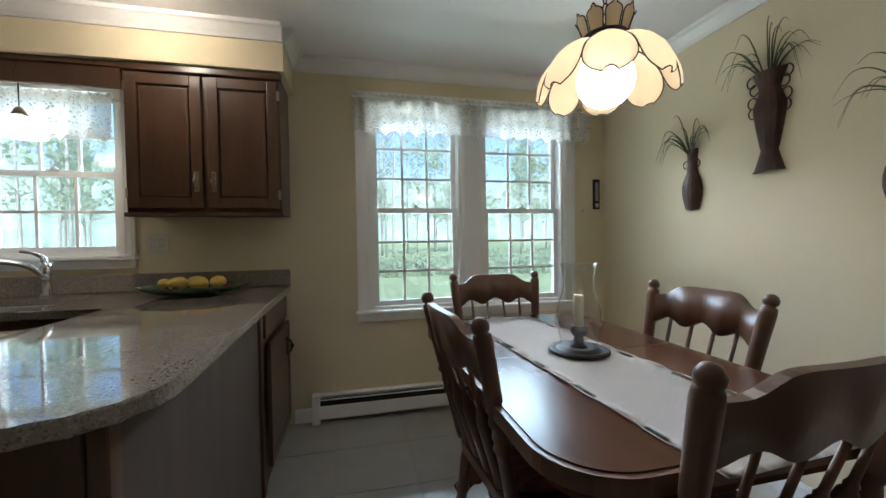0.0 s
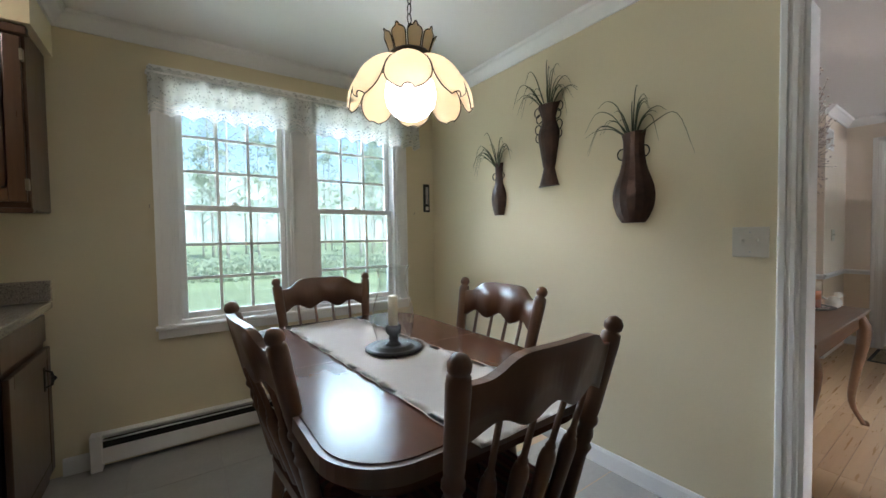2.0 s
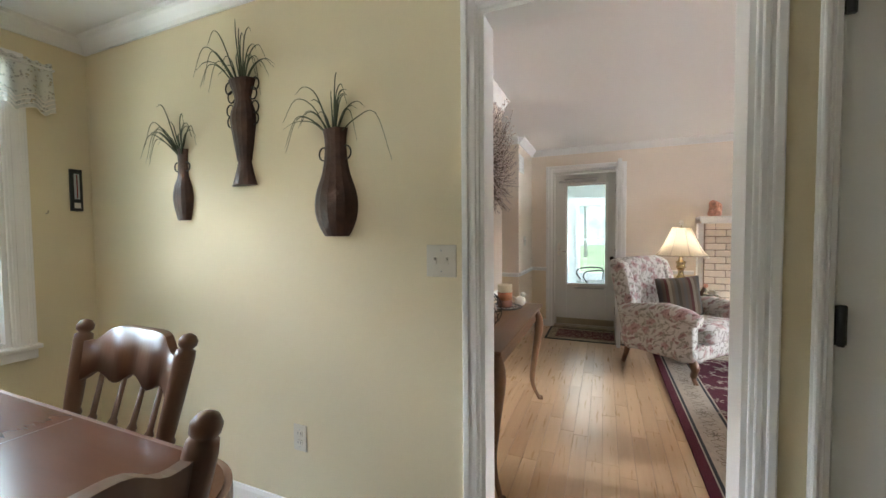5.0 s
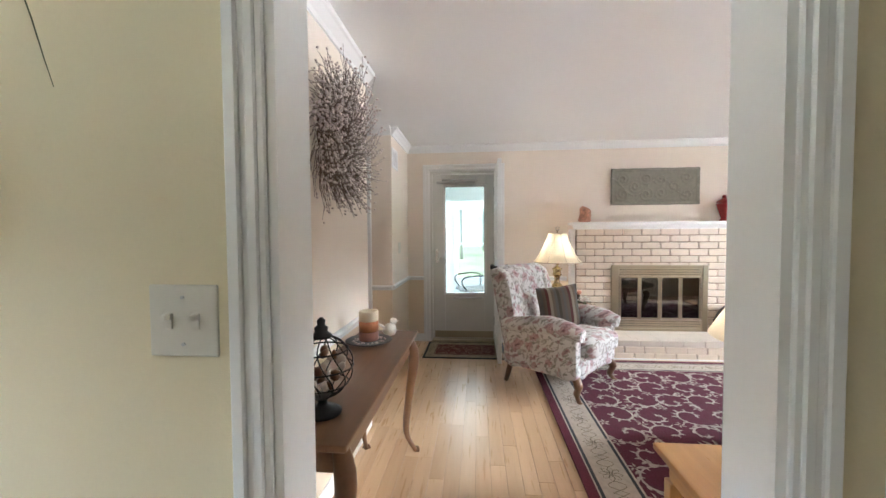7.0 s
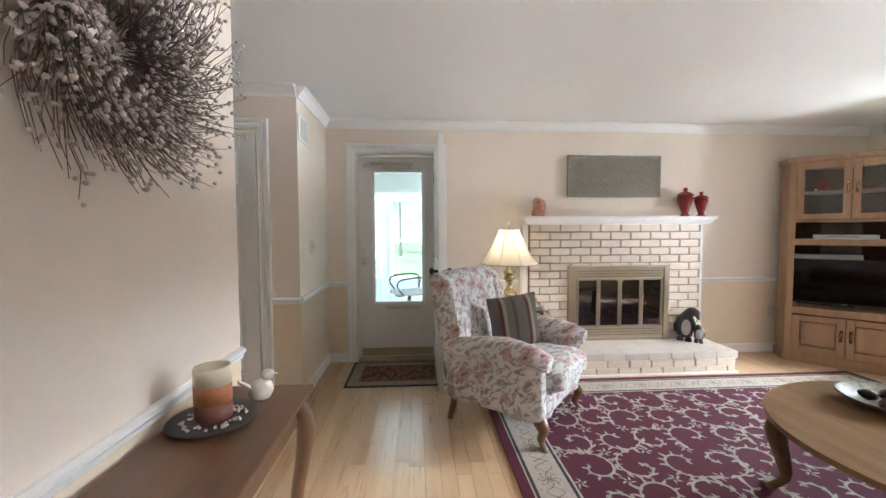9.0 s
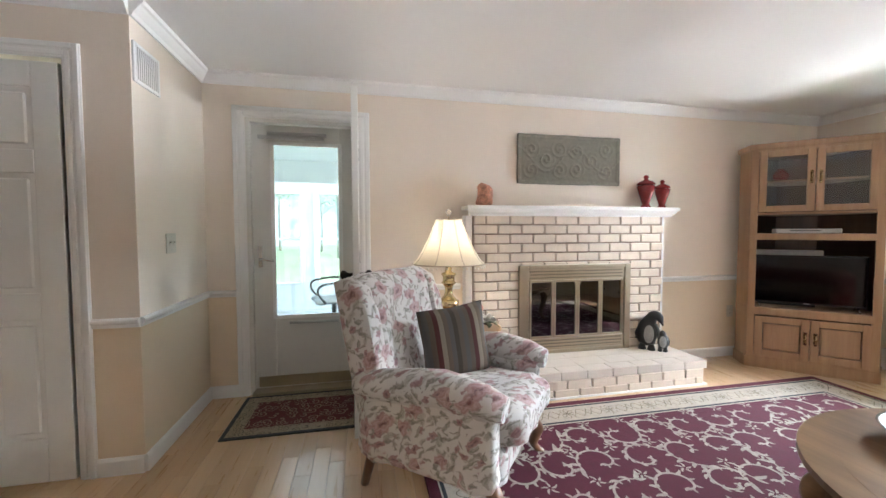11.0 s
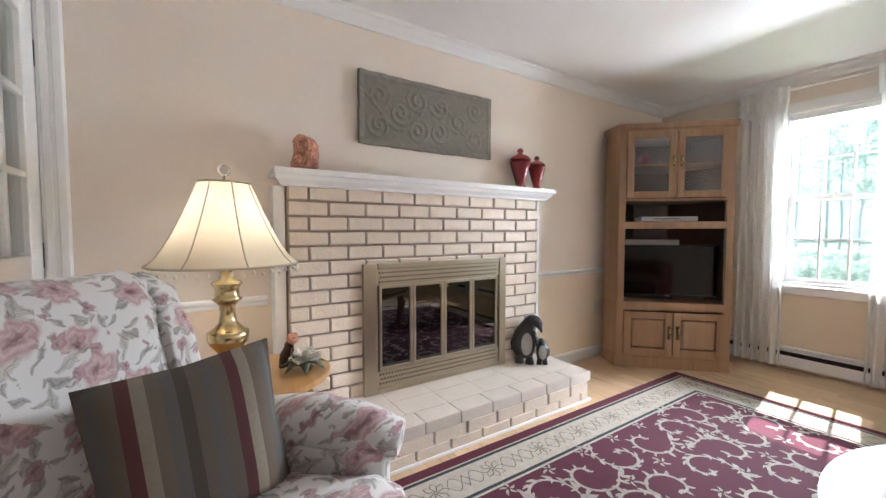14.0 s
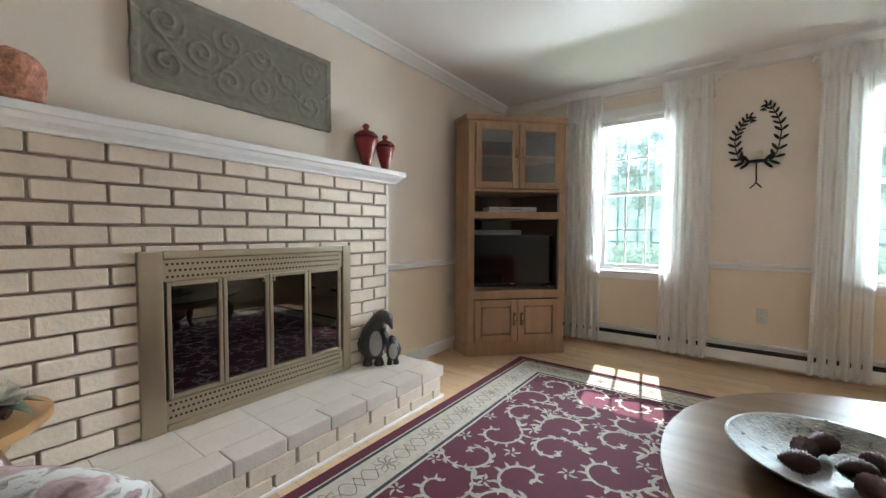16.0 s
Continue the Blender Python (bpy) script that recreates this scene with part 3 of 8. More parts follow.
wall("wall_north", "y", 4.5, 4.66, -2.6, 3.12, 0, H, WALL_Y, [WIN_A, WIN_B, WIN_K], "pale yellow painted wall with white windows")
wall("wall_east", "x", 3.0, 3.06, -0.7, 4.5, 0, H, WALL_Y, [OPENING, DOOR2], "pale yellow painted wall")
wall("wall_west", "x", -2.72, -2.6, -0.7, 4.66, 0, H, WALL_Y)
wall("wall_south", "y", -0.82, -0.7, -2.72, 3.06, 0, H, WALL_Y)
for nm, z0, z1, mt in (("upper", RAIL, H, WALL_C), ("lower", 0, RAIL, WALL_LOW)):
    wall("wall_living_west_" + nm, "x", 3.06, 3.12, -3.1, 2.59, z0, z1, mt, [OPENING, DOOR2], "peach painted wall")
    wall("wall_living_north_" + nm, "y", 2.59, 2.71, 3.06, 4.95, z0, z1, mt, label="peach painted wall behind the console table")
    wall("wall_hall_west_" + nm, "x", 4.83, 4.95, 2.71, 4.5, z0, z1, mt, label="peach painted hall wall")
    wall("wall_closet_" + nm, "x", 6.18, 6.3, 2.70, 4.5, z0, z1, mt, [(2.98, 3.74, -1, 2.045)], "cream painted wall round the closet door")
    wall("wall_living_corner_" + nm, "y", 2.70, 2.82, 6.3, 7.06, z0, z1, mt, label="cream painted wall with a vent grille")
    wall("wall_living_east_" + nm, "x", 7.055, 7.2, -3.1, 2.82, z0, z1, mt, [STORM_HOLE, (-0.62, 0.28, 0.2, 0.87)], "peach painted wall round the fireplace")
    wall("wall_living_south_" + nm, "y", -3.1, -2.94, 3.12, 7.055, z0, z1, mt, [WIN_S, WIN_T], "peach painted wall with tall windows")
wall("wall_hall_north", "y", 4.5, 4.62, 4.83, 6.3, 0, H, WALL_C)
structure("closet_back", boxed(6.9, 2.82, 0, 6.96, 3.9, H), WALL_C, "painted closet wall")

structure("ceiling", boxed(-2.72, -0.82, H, 3.06, 4.66, H + 0.12), CEIL, "white painted ceiling over the dining table")
structure("ceiling_living", boxed(3.06, -3.1, H, 7.2, 4.62, H + 0.12), CEIL, "white painted living room ceiling")
structure("roof_eave", boxed(-3.2, -3.75, H + 0.12, 7.3, -3.1, H + 0.2), PORCH, "white roof overhang above the windows")
structure("roof", boxed(-3.2, -3.75, H + 0.2, 7.3, 4.7, H + 0.3), PORCH, "plain flat roof")
structure("foundation", boxed(-2.72, -3.1, -0.45, 7.2, 4.66, -0.06), GROUT, "concrete foundation")

# trim that runs along the walls: (from, to) with the wall on the right of the way
crown_p = [(0, 0), (0.012, 0), (0.02, 0.018), (0.05, 0.055), (0.062, 0.062), (0.066, 0.08), (0, 0.08)]
base_p = [(0, 0), (0.014, 0), (0.014, 0.075), (0.008, 0.09), (0, 0.09)]
rail_p = [(0, 0), (0.012, 0.004), (0.014, 0.02), (0.024, 0.03), (0.024, 0.042), (0.012, 0.05), (0, 0.05)]


def run(name, profile, z, ways, label):
    bm = bmesh.new()
    for p, q in ways:
        moulding(bm, profile, (*p, z), (*q, z))
    return structure(name, bm, TRIM, label)


run("trim_crown_dining", crown_p, CB, [((3.0, -0.7), (3.0, 4.5)), ((3.0, 4.5), (0.73, 4.5)), ((0.73, 4.5), (0.73, 4.14)), ((0.73, 4.14), (-2.6, 4.14))], "white crown moulding")
run("trim_crown_living", crown_p, CB, [((7.055, -2.94), (7.055, 2.70)), ((7.055, 2.70), (6.18, 2.70)), ((6.18, 2.70), (6.18, 4.5)), ((4.95, 2.59), (3.12, 2.59)), ((3.12, 2.59), (3.12, -2.94)), ((3.12, -2.94), (7.055, -2.94)), ((4.95, 4.5), (4.95, 2.59))], "white crown moulding")
run("baseboard_dining", base_p, 0, [((3.0, 2.25), (3.0, 4.5)), ((0.82, 4.5), (0.70, 4.5)), ((3.0, -0.7), (3.0, 0.33)), ((3.0, 1.30), (3.0, 1.355))], "white baseboard")
run("baseboard_living", base_p, 0, [((7.055, -2.94), (7.055, -1.07)), ((7.055, 0.81), (7.055, 1.53)), ((7.055, 2.50), (7.055, 2.70)), ((7.055, 2.70), (6.18, 2.70)), ((6.18, 2.70), (6.18, 2.905)), ((4.95, 2.59), (3.12, 2.59)), ((3.12, 2.59), (3.12, 2.24))], "white baseboard")
run("chair_rail", rail_p, RAIL - 0.015, [((7.055, -2.94), (7.055, -1.06)), ((7.055, 0.81), (7.055, 1.53)), ((7.055, 2.50), (7.055, 2.70)), ((7.055, 2.70), (6.18, 2.70)), ((6.18, 2.70), (6.18, 2.905)), ((4.95, 2.59), (3.12, 2.59)), ((3.12, 2.59), (3.12, 2.24)), ((4.47, -2.94), (5.36, -2.94)), ((6.16, -2.94), (7.055, -2.94)), ((4.95, 4.5), (4.95, 2.59))], "white chair rail")


def casing(name, axis, face, a0, a1, z0, z1, width, out, parent=None, deep=0.02):
    """Flat-stepped door or window casing round an opening on one wall face; out: +1 or -1 along the axis."""
    bm = bmesh.new()
    for k, (i, o, d) in enumerate(((0, width, deep * 0.6), (0.012, width * 0.45, deep * 0.85), (width * 0.6, width - 0.004, deep))):
        lo, hi = sorted((face, face + out * d))
        for u0, u1, w0, w1 in ((a0 - o, a0 - i, z0, z1 + o), (a1 + i, a1 + o, z0, z1 + o), (a0 - i, a1 + i, z1 + i, z1 + o)):
            if axis == "x":
                box(bm, lo, u0, w0, hi, u1, w1, 0.003, seg=1)
            else:
                box(bm, u0, lo, w0, u1, hi, w1, 0.003, seg=1)
    return structure(name, bm, TRIM, "white fluted door casing") if parent is None else part(name, bm, TRIM, parent)


casing("trim_opening_dining", "x", 3.0, OPENING[0], OPENING[1], 0, OPENING[3], 0.066, -1)
casing("trim_opening_living", "x", 3.12, OPENING[0] - 0.014, OPENING[1] + 0.014, 0, OPENING[3], 0.085, 1)
bm = bmesh.new()
box(bm, 2.995, 2.16, 0, 3.112, 2.175, 2.005)
box(bm, 2.995, 1.425, 0, 3.112, 1.44, 2.005)
box(bm, 2.995, 1.44, 1.99, 3.112, 2.16, 2.005)
structure("trim_opening_jamb", bm, TRIM, "white painted jamb of the doorway")
structure("trim_threshold", boxed(2.99, 1.44, -0.01, 3.125, 2.16, 0.006, 0.003), PLANK, "wooden threshold strip")


def panel_door(name, m, w, h, material, label, thick=0.036):
    """A six-panel door; local x across, y thickness, z up."""
    d = tagged(new(name), label, "door", "", "structure")
    d.matrix_basis = m
    bm = bmesh.new()
    st, rows = 0.11, ((0.22, 0.80), (0.93, 1.50), (1.61, h - 0.12))
    box(bm, 0, 0.008, 0, w, thick - 0.008, h)
    cols = ((st, w / 2 - 0.05), (w / 2 + 0.05, w - st))
    xs = [0, cols[0][0], cols[0][1], cols[1][0], cols[1][1], w]
    for a, b in ((xs[0], xs[1]), (xs[2], xs[3]), (xs[4], xs[5])):
        box(bm, a, 0, 0, b, thick, h, 0.003, seg=1)
    zs = [0] + [z for r in rows for z in r] + [h]
    for a, b in zip(zs[::2], zs[1::2]):
        for c in cols:
            box(bm, c[0], 0.0005, a, c[1], thick - 0.0005, b, 0.003, seg=1)
    part("slab", bm, material, d)
    for c in cols:
        for r in rows:
            part("panel", boxed(c[0] + 0.025, 0.001, r[0] + 0.025, c[1] - 0.025, thick - 0.001, r[1] - 0.025, 0.007, seg=1), material, d)
    return d


door = panel_door("door_1", pose(3.026, 1.24, 0.005, 0, 0, -90), 0.765, 2.0, DOOR_W, "closed white six-panel door with black hinges")
casing("trim_door_dining", "x", 3.0, DOOR2[0], DOOR2[1], 0, DOOR2[3], 0.042, -1)
for z in (0.28, 1.02, 1.83):
    bm = boxed(-0.018, -0.032, z - 0.05, 0.012, -0.022, z + 0.05, 0.002, seg=1)
    lathe([(0.007, -0.052), (0.009, -0.045), (0.009, 0.045), (0.007, 0.052)], 10, (-0.002, -0.036, z), bm=bm)
    part("hinge", bm, IRON, door, "black iron hinge")
closet = panel_door("door_2", pose(6.21, 3.0, 0.005, 0, 0, 90), 0.72, 2.02, DOOR_W, "closed white six-panel closet door")
casing("trim_closet", "x", 6.18, 2.98, 3.74, 0, 2.045, 0.075, -1)

# front doorway with a closed storm door and the inner door swung open
casing("trim_front_door", "x", 7.055, STORM_HOLE[0], STORM_HOLE[1], 0, STORM_HOLE[3], 0.085, -1)
bm = bmesh.new()
box(bm, 7.055, 1.62, 0, 7.2, 1.645, 2.055)
box(bm, 7.055, 2.40, 0, 7.2, 2.425, 2.055)
box(bm, 7.055, 1.645, 2.03, 7.2, 2.40, 2.055)
structure("trim_front_jamb", bm, STORM, "grey painted door jamb")
structure("trim_sill", boxed(7.0, 1.64, 0, 7.22, 2.405, 0.03, 0.006), BRASS, "worn brass door sill")
storm = tagged(new("door_3"), "closed grey storm door with a tall glass pane", "door", "", "structure")
storm.matrix_basis = pose(7.1, 2.398, 0.03, 0, 0, -90)
bm = bmesh.new()
W_, G0, G1, Z0, Z1, ZT = 0.75, 0.15, 0.63, 0.55, 1.85, 1.995
for a in ((0, 0, 0, G0, ZT), (G1, 0, 0, W_, ZT), (G0, 0, 0, G1, Z0), (G0, 0, Z1, G1, ZT)):
    box(bm, a[0], 0, a[2], a[3], 0.032, a[4], 0.003, seg=1)
part("slab", bm, STORM, storm)
bm = bmesh.new()
for a in ((G0 - 0.02, Z0 - 0.02, G0 + 0.008, Z1 + 0.02), (G1 - 0.008, Z0 - 0.02, G1 + 0.02, Z1 + 0.02), (G0, Z0 - 0.02, G1, Z0 + 0.008), (G0, Z1 - 0.008, G1, Z1 + 0.02)):
    box(bm, a[0], -0.007, a[1], a[2], 0.0, a[3], 0.003, seg=1)
part("glazing_bead", bm, DOOR_W, storm)
pane = part("pane", boxed(G0, 0.014, Z0, G1, 0.018, Z1), GLASS, storm)
pane.visible_shadow = False
bm = boxed(0.035, -0.012, 0.93, 0.065, 0.0, 1.09, 0.004)
tube(bm, [(0.05, -0.01, 0.99), (0.05, -0.045, 0.99), (0.10, -0.05, 0.985), (0.15, -0.048, 0.98)], 0.008, 8)
part("handle", bm, CHROME, storm, "lever handle")
bm = boxed(0.05, -0.03, 1.885, 0.52, -0.005, 1.915, 0.01)
part("closer", lathe([(0.013, 0), (0.013, 0.42)], 10, m=pose(0.12, -0.03, 1.925, 0, 90, 0), bm=bm), GREY_PL, storm, "grey door closer")
part("closer", lathe([(0.01, 0), (0.01, 0.36)], 10, m=pose(0.25, -0.02, 0.50, 0, 90, 0)), GREY_PL, storm)
part("kick_plate", boxed(0.02, -0.004, 0.01, 0.73, 0.0, 0.09, 0.002), BRASS, storm)
inner = tagged(new("door_4"), "white front door with nine small panes, swung open", "door", "", "structure")
inner.matrix_basis = pose(7.04, 1.657, 0.012, 0, 0, 180)
DW, DH, DX, DZ = 0.80, 2.03, (0.125, 0.675), (1.03, 1.90)
bm = bmesh.new()
for a in ((0, 0, DX[0], DH), (DX[1], 0, DW, DH), (DX[0], DZ[1], DX[1], DH), (DX[0], 0.93, DX[1], DZ[0]), (DX[0], 0, DX[1], 0.20)):
    box(bm, a[0], 0, a[1], a[2], 0.038, a[3], 0.003, seg=1)
box(bm, 0.375, 0.001, 0.20, 0.425, 0.037, 0.93, 0.002, seg=1)
box(bm, DX[0], 0.012, 0.20, DX[1], 0.026, 0.93)
part("slab", bm, DOOR_W, inner)
for x0, x1 in ((DX[0] + 0.025, 0.35), (0.45, DX[1] - 0.025)):
    part("panel", boxed(x0, 0.003, 0.225, x1, 0.035, 0.905, 0.009, seg=1), DOOR_W, inner)
for i in (1, 2):
    x, z = DX[0] + (DX[1] - DX[0]) * i / 3, DZ[0] + (DZ[1] - DZ[0]) * i / 3
    part("muntin", boxed(x - 0.012, 0.003, DZ[0], x + 0.012, 0.035, DZ[1], 0.006, seg=2), DOOR_W, inner)
    part("muntin", boxed(DX[0], 0.004, z - 0.012, DX[1], 0.034, z + 0.012, 0.006, seg=2), DOOR_W, inner)
for i in range(3):
    for j in range(3):
        x, z = DX[0] + (DX[1] - DX[0]) * i / 3, DZ[0] + (DZ[1] - DZ[0]) * j / 3
        pane = part("pane", boxed(x + 0.008, 0.017, z + 0.008, x + 0.175, 0.021, z + 0.282), DOOR_GLASS, inner)
        pane.visible_shadow = False
bm = lathe([(0.012, 0), (0.012, 0.03), (0.026, 0.045), (0.028, 0.06), (0.015, 0.072)], 14, m=pose(0.745, 0.038, 0.96, -90, 0, 0))
part("doorknob", bm, IRON, inner, "dark doorknob")
part("doorknob", lathe([(0.012, 0), (0.012, 0.03), (0.026, 0.045), (0.028, 0.06), (0.015, 0.072)], 14, m=pose(0.745, 0.0, 0.96, 90, 0, 0)), IRON, inner)
for z in (0.25, 1.02, 1.8):
    part("hinge", boxed(-0.012, -0.004, z - 0.05, 0.004, 0.04, z + 0.05, 0.002, seg=1), IRON, inner)


def sash(bm, x0, x1, z0, z1, y, cols, rows):
    st = 0.034
    for a in ((x0, z0, x0 + st, z1), (x1 - st, z0, x1, z1), (x0 + st, z0, x1 - st, z0 + st), (x0 + st, z1 - st, x1 - st, z1)):
        box(bm, a[0], y, a[1], a[2], y + 0.034, a[3], 0.003, seg=1)
    gx, gz = (x1 - x0 - 2 * st) / cols, (z1 - z0 - 2 * st) / rows
    for i in range(1, cols):
        x = x0 + st + i * gx
        box(bm, x - 0.008, y + 0.006, z0 + st, x + 0.008, y + 0.026, z1 - st)
    for j in range(1, rows):
        z = z0 + st + j * gz
        box(bm, x0 + st, y + 0.007, z - 0.008, x1 - st, y + 0.025, z + 0.008)


def window_unit(win, hole, cols, rows, meet):
    """Frame liner, two sliding sashes with muntins and panes; local x along the wall, y outwards."""
    x0, x1, z0, z1 = hole
    bm = bmesh.new()
    t = 0.02
    for a in ((x0, z0, x0 + t, z1), (x1 - t, z0, x1, z1), (x0 + t, z0, x1 - t, z0 + t), (x0 + t, z1 - t, x1 - t, z1)):
        box(bm, a[0], -0.002, a[1], a[2], 0.15, a[3])
    part("frame", bm, TRIM, win)
    bm = bmesh.new()
    sash(bm, x0 + t, x1 - t, z0 + t, meet + 0.017, 0.045, cols, rows)
    lower = part("lower_sash", bm, TRIM, win)
    bm = bmesh.new()
    sash(bm, x0 + t, x1 - t, meet - 0.017, z1 - t, 0.085, cols, rows)
    upper = part("upper_sash", bm, TRIM, win)
    for s, a, b, y in ((lower, z0 + 0.05, meet - 0.015, 0.058), (upper, meet + 0.015, z1 - 0.05, 0.098)):
        p = part("pane", boxed(x0 + 0.05, y, a, x1 - 0.05, y + 0.004, b), GLASS, s)
        p.visible_shadow = False
    xm = (x0 + x1) / 2
    bm = boxed(xm - 0.03, 0.03, meet + 0.017, xm + 0.03, 0.075, meet + 0.024, 0.003)
    part("sash_lock", lathe([(0.014, 0), (0.014, 0.012), (0.006, 0.018)], 10, (xm, 0.05, meet + 0.024), bm=bm), PLATE, lower)


def window(name, m, holes, cols, rows, meet, width, label):
    w = tagged(new(name), label, "window", "", "structure")
    w.matrix_basis = m
    for h in holes:
        window_unit(w, h, cols, rows, meet)
    x0, x1 = min(h[0] for h in holes), max(h[1] for h in holes)
    z0, z1 = holes[0][2], holes[0][3]
    bm = bmesh.new()
    edges = [(x0 - width, x0)] + [(a[1], b[0]) for a, b in zip(holes, holes[1:])] + [(x1, x1 + width)]
    for a, b in edges:
        box(bm, a, -0.018, z0, b, 0, z1, 0.004)
        box(bm, a + 0.012, -0.024, z0, a + 0.03, -0.017, z1, 0.002, seg=1)
        box(bm, b - 0.03, -0.024, z0, b - 0.012, -0.017, z1, 0.002, seg=1)
    box(bm, x0 - width, -0.02, z1, x1 + width, 0, z1 + width, 0.004)
    part("casing", bm, TRIM, w)
    part("window_sill", boxed(x0 - width - 0.012, -0.045, z0 - 0.024, x1 + width + 0.012, 0.04, z0, 0.008), TRIM, w)
    part("apron", boxed(x0 - width, -0.02, z0 - 0.075, x1 + width, 0, z0 - 0.026, 0.005), TRIM, w)
    return w


window("window_1", pose(0, 4.5, 0), [WIN_A, WIN_B], 3, 3, 1.394, 0.092, "white double sash window with small panes above a heater")
window("window_2", pose(0, 4.5, 0), [WIN_K], 3, 2, 1.60, 0.075, "white sash window over the kitchen sink")


def mirrored(h):
    return (-h[1], -h[0], h[2], h[3])


window("window_3", pose(0, -2.94, 0, 0, 0, 180), [mirrored(WIN_S)], 3, 2, 1.385, 0.08, "white sash window between sheer curtains")
window("window_4", pose(0, -2.94, 0, 0, 0, 180), [mirrored(WIN_T)], 3, 2, 1.385, 0.08, "white sash window between sheer curtains")

# kitchen soffit
structure("wall_soffit", boxed(-2.6, 4.14, 2.125, 0.73, 4.5, H), WALL_Y, "yellow painted soffit above the cabinets")

# outside
bm = bmesh.new()
n = 60
for i in range(n + 1):
    for j in range(n + 1):
        x, y = (i / n - 0.5) * 700, (j / n - 0.5) * 700
        rr = math.hypot(x - 2, y)
        bm.verts.new((x, y, -0.45 + (noise.noise((x * 0.02, y * 0.02, 0)) * 2.0 + 0.5) * min(1, max(0, rr - 15) / 60)))
bm.verts.ensure_lookup_table()
for i in range(n):
    for j in range(n):
        a = i * (n + 1) + j
        bm.faces.new((bm.verts[a], bm.verts[a + n + 1], bm.verts[a + n + 2], bm.verts[a + 1]))
structure("ground", bm, GRASS, "sunlit spring lawn")


# ---- kitchen ----
def cabinet_door(parent, m, w, h, material, handle_at, handle_mat, t=0.02, fancy=True):
    """A framed raised-panel cabinet door; local x across, y towards the viewer is negative, z up."""
    bm = bmesh.new()
    s = 0.055
    for a in ((0, 0, s, h), (w - s, 0, w, h), (s, 0, w - s, s), (s, h - s, w - s, h)):
        box(bm, a[0], -t, a[1], a[2], 0, a[3], 0.004, m, 2)
    d = part("door", bm, material, parent)
    part("raised_panel", boxed(s + 0.006, -t + 0.003, s + 0.006, w - s - 0.006, -0.002, h - s - 0.006, 0.012, m, 2), material, d)
    x, z = handle_at
    bm = boxed(x - 0.012, -t - 0.004, z - 0.055, x + 0.012, -t, z + 0.055, 0.003, m, 1)
    if fancy:
        tube(bm, [m @ Vector(p) for p in ((x, -t - 0.003, z + 0.04), (x, -t - 0.025, z + 0.03), (x, -t - 0.03, z), (x, -t - 0.025, z - 0.03), (x, -t - 0.003, z - 0.04))], [0.004, 0.005, 0.007, 0.005, 0.004], 8)
        lathe([(0.004, 0), (0.011, 0.006), (0.011, 0.014), (0.004, 0.02)], 12, m=m @ pose(x, -t - 0.022, z, 90, 0, 0), bm=bm)
    part("handle", bm, handle_mat, d, "antique metal pull")
    return d


upper = thing("wall_cabinet", (0, 0, 0), 0, "dark walnut wall cabinet with two raised-panel doors", "cabinet")
bm = boxed(-0.055, 4.19, 1.345, 0.70, 4.497, 2.122, 0.003, seg=1)
box(bm, -0.06, 4.165, 1.328, 0.708, 4.2, 1.35, 0.005)
box(bm, -0.06, 4.16, 2.085, 0.712, 4.2, 2.122, 0.006)
part("body", bm, WALNUT, upper)
cabinet_door(upper, pose(-0.045, 4.188, 1.375), 0.355, 0.70, WALNUT, (0.325, 0.14), BRASS)
cabinet_door(upper, pose(0.335, 4.188, 1.375), 0.355, 0.70, WALNUT, (0.03, 0.14), BRASS)
for x, zz in ((-0.045, 1.45), (-0.045, 2.0), (0.692, 1.45), (0.692, 2.0)):
    part("hinge", boxed(x - 0.006, 4.165, zz - 0.025, x + 0.006, 4.19, zz + 0.025, 0.002, seg=1), BRASS, upper)
board = thing("valance_board", (0, 0, 0), 0, "dark walnut board above the sink window", "trim board")
bm = boxed(-2.0, 4.185, 1.99, -0.062, 4.205, 2.122, 0.004, seg=1)
box(bm, -2.0, 4.17, 2.095, -0.062, 4.2, 2.122, 0.006)
part("board", bm, WALNUT, board)

base = thing("base_cabinet", (0, 0, 0), 0, "dark wood peninsula cabinet with a flat end panel", "cabinet")
bm = boxed(0.03, 2.66, 0.0, 0.655, 3.755, 0.866, 0.003, seg=1)
part("body", bm, PANEL, base)
part("front_panel", boxed(-1.6, 2.65, 0.0, 0.62, 2.672, 0.866, 0.002, seg=1), WALNUT, base)
part("corner_post", boxed(0.625, 2.65, 0.0, 0.66, 2.69, 0.866, 0.003, seg=1), WALNUT, base)
end = thing("base_cabinet", (0, 0, 0), 0, "dark walnut base cabinet with one panelled door", "cabinet")
bm = boxed(0.03, 3.757, 0.0, 0.655, 4.47, 0.866, 0.003, seg=1)
box(bm, 0.64, 3.757, 0.0, 0.668, 3.80, 0.866, 0.003)
part("body", bm, WALNUT, end)
cabinet_door(end, pose(0.672, 3.84, 0.10, 0, 0, 90), 0.56, 0.60, WALNUT, (0.44, 0.47), IRON)
part("drawer_front", boxed(0.655, 3.84, 0.72, 0.672, 4.44, 0.85, 0.005), WALNUT, end)
run_cab = thing("base_cabinet", (0, 0, 0), 0, "dark walnut sink base cabinet", "cabinet")
part("body", boxed(-2.0, 3.9, 0.0, 0.028, 4.47, 0.864, 0.003, seg=1), WALNUT, run_cab)

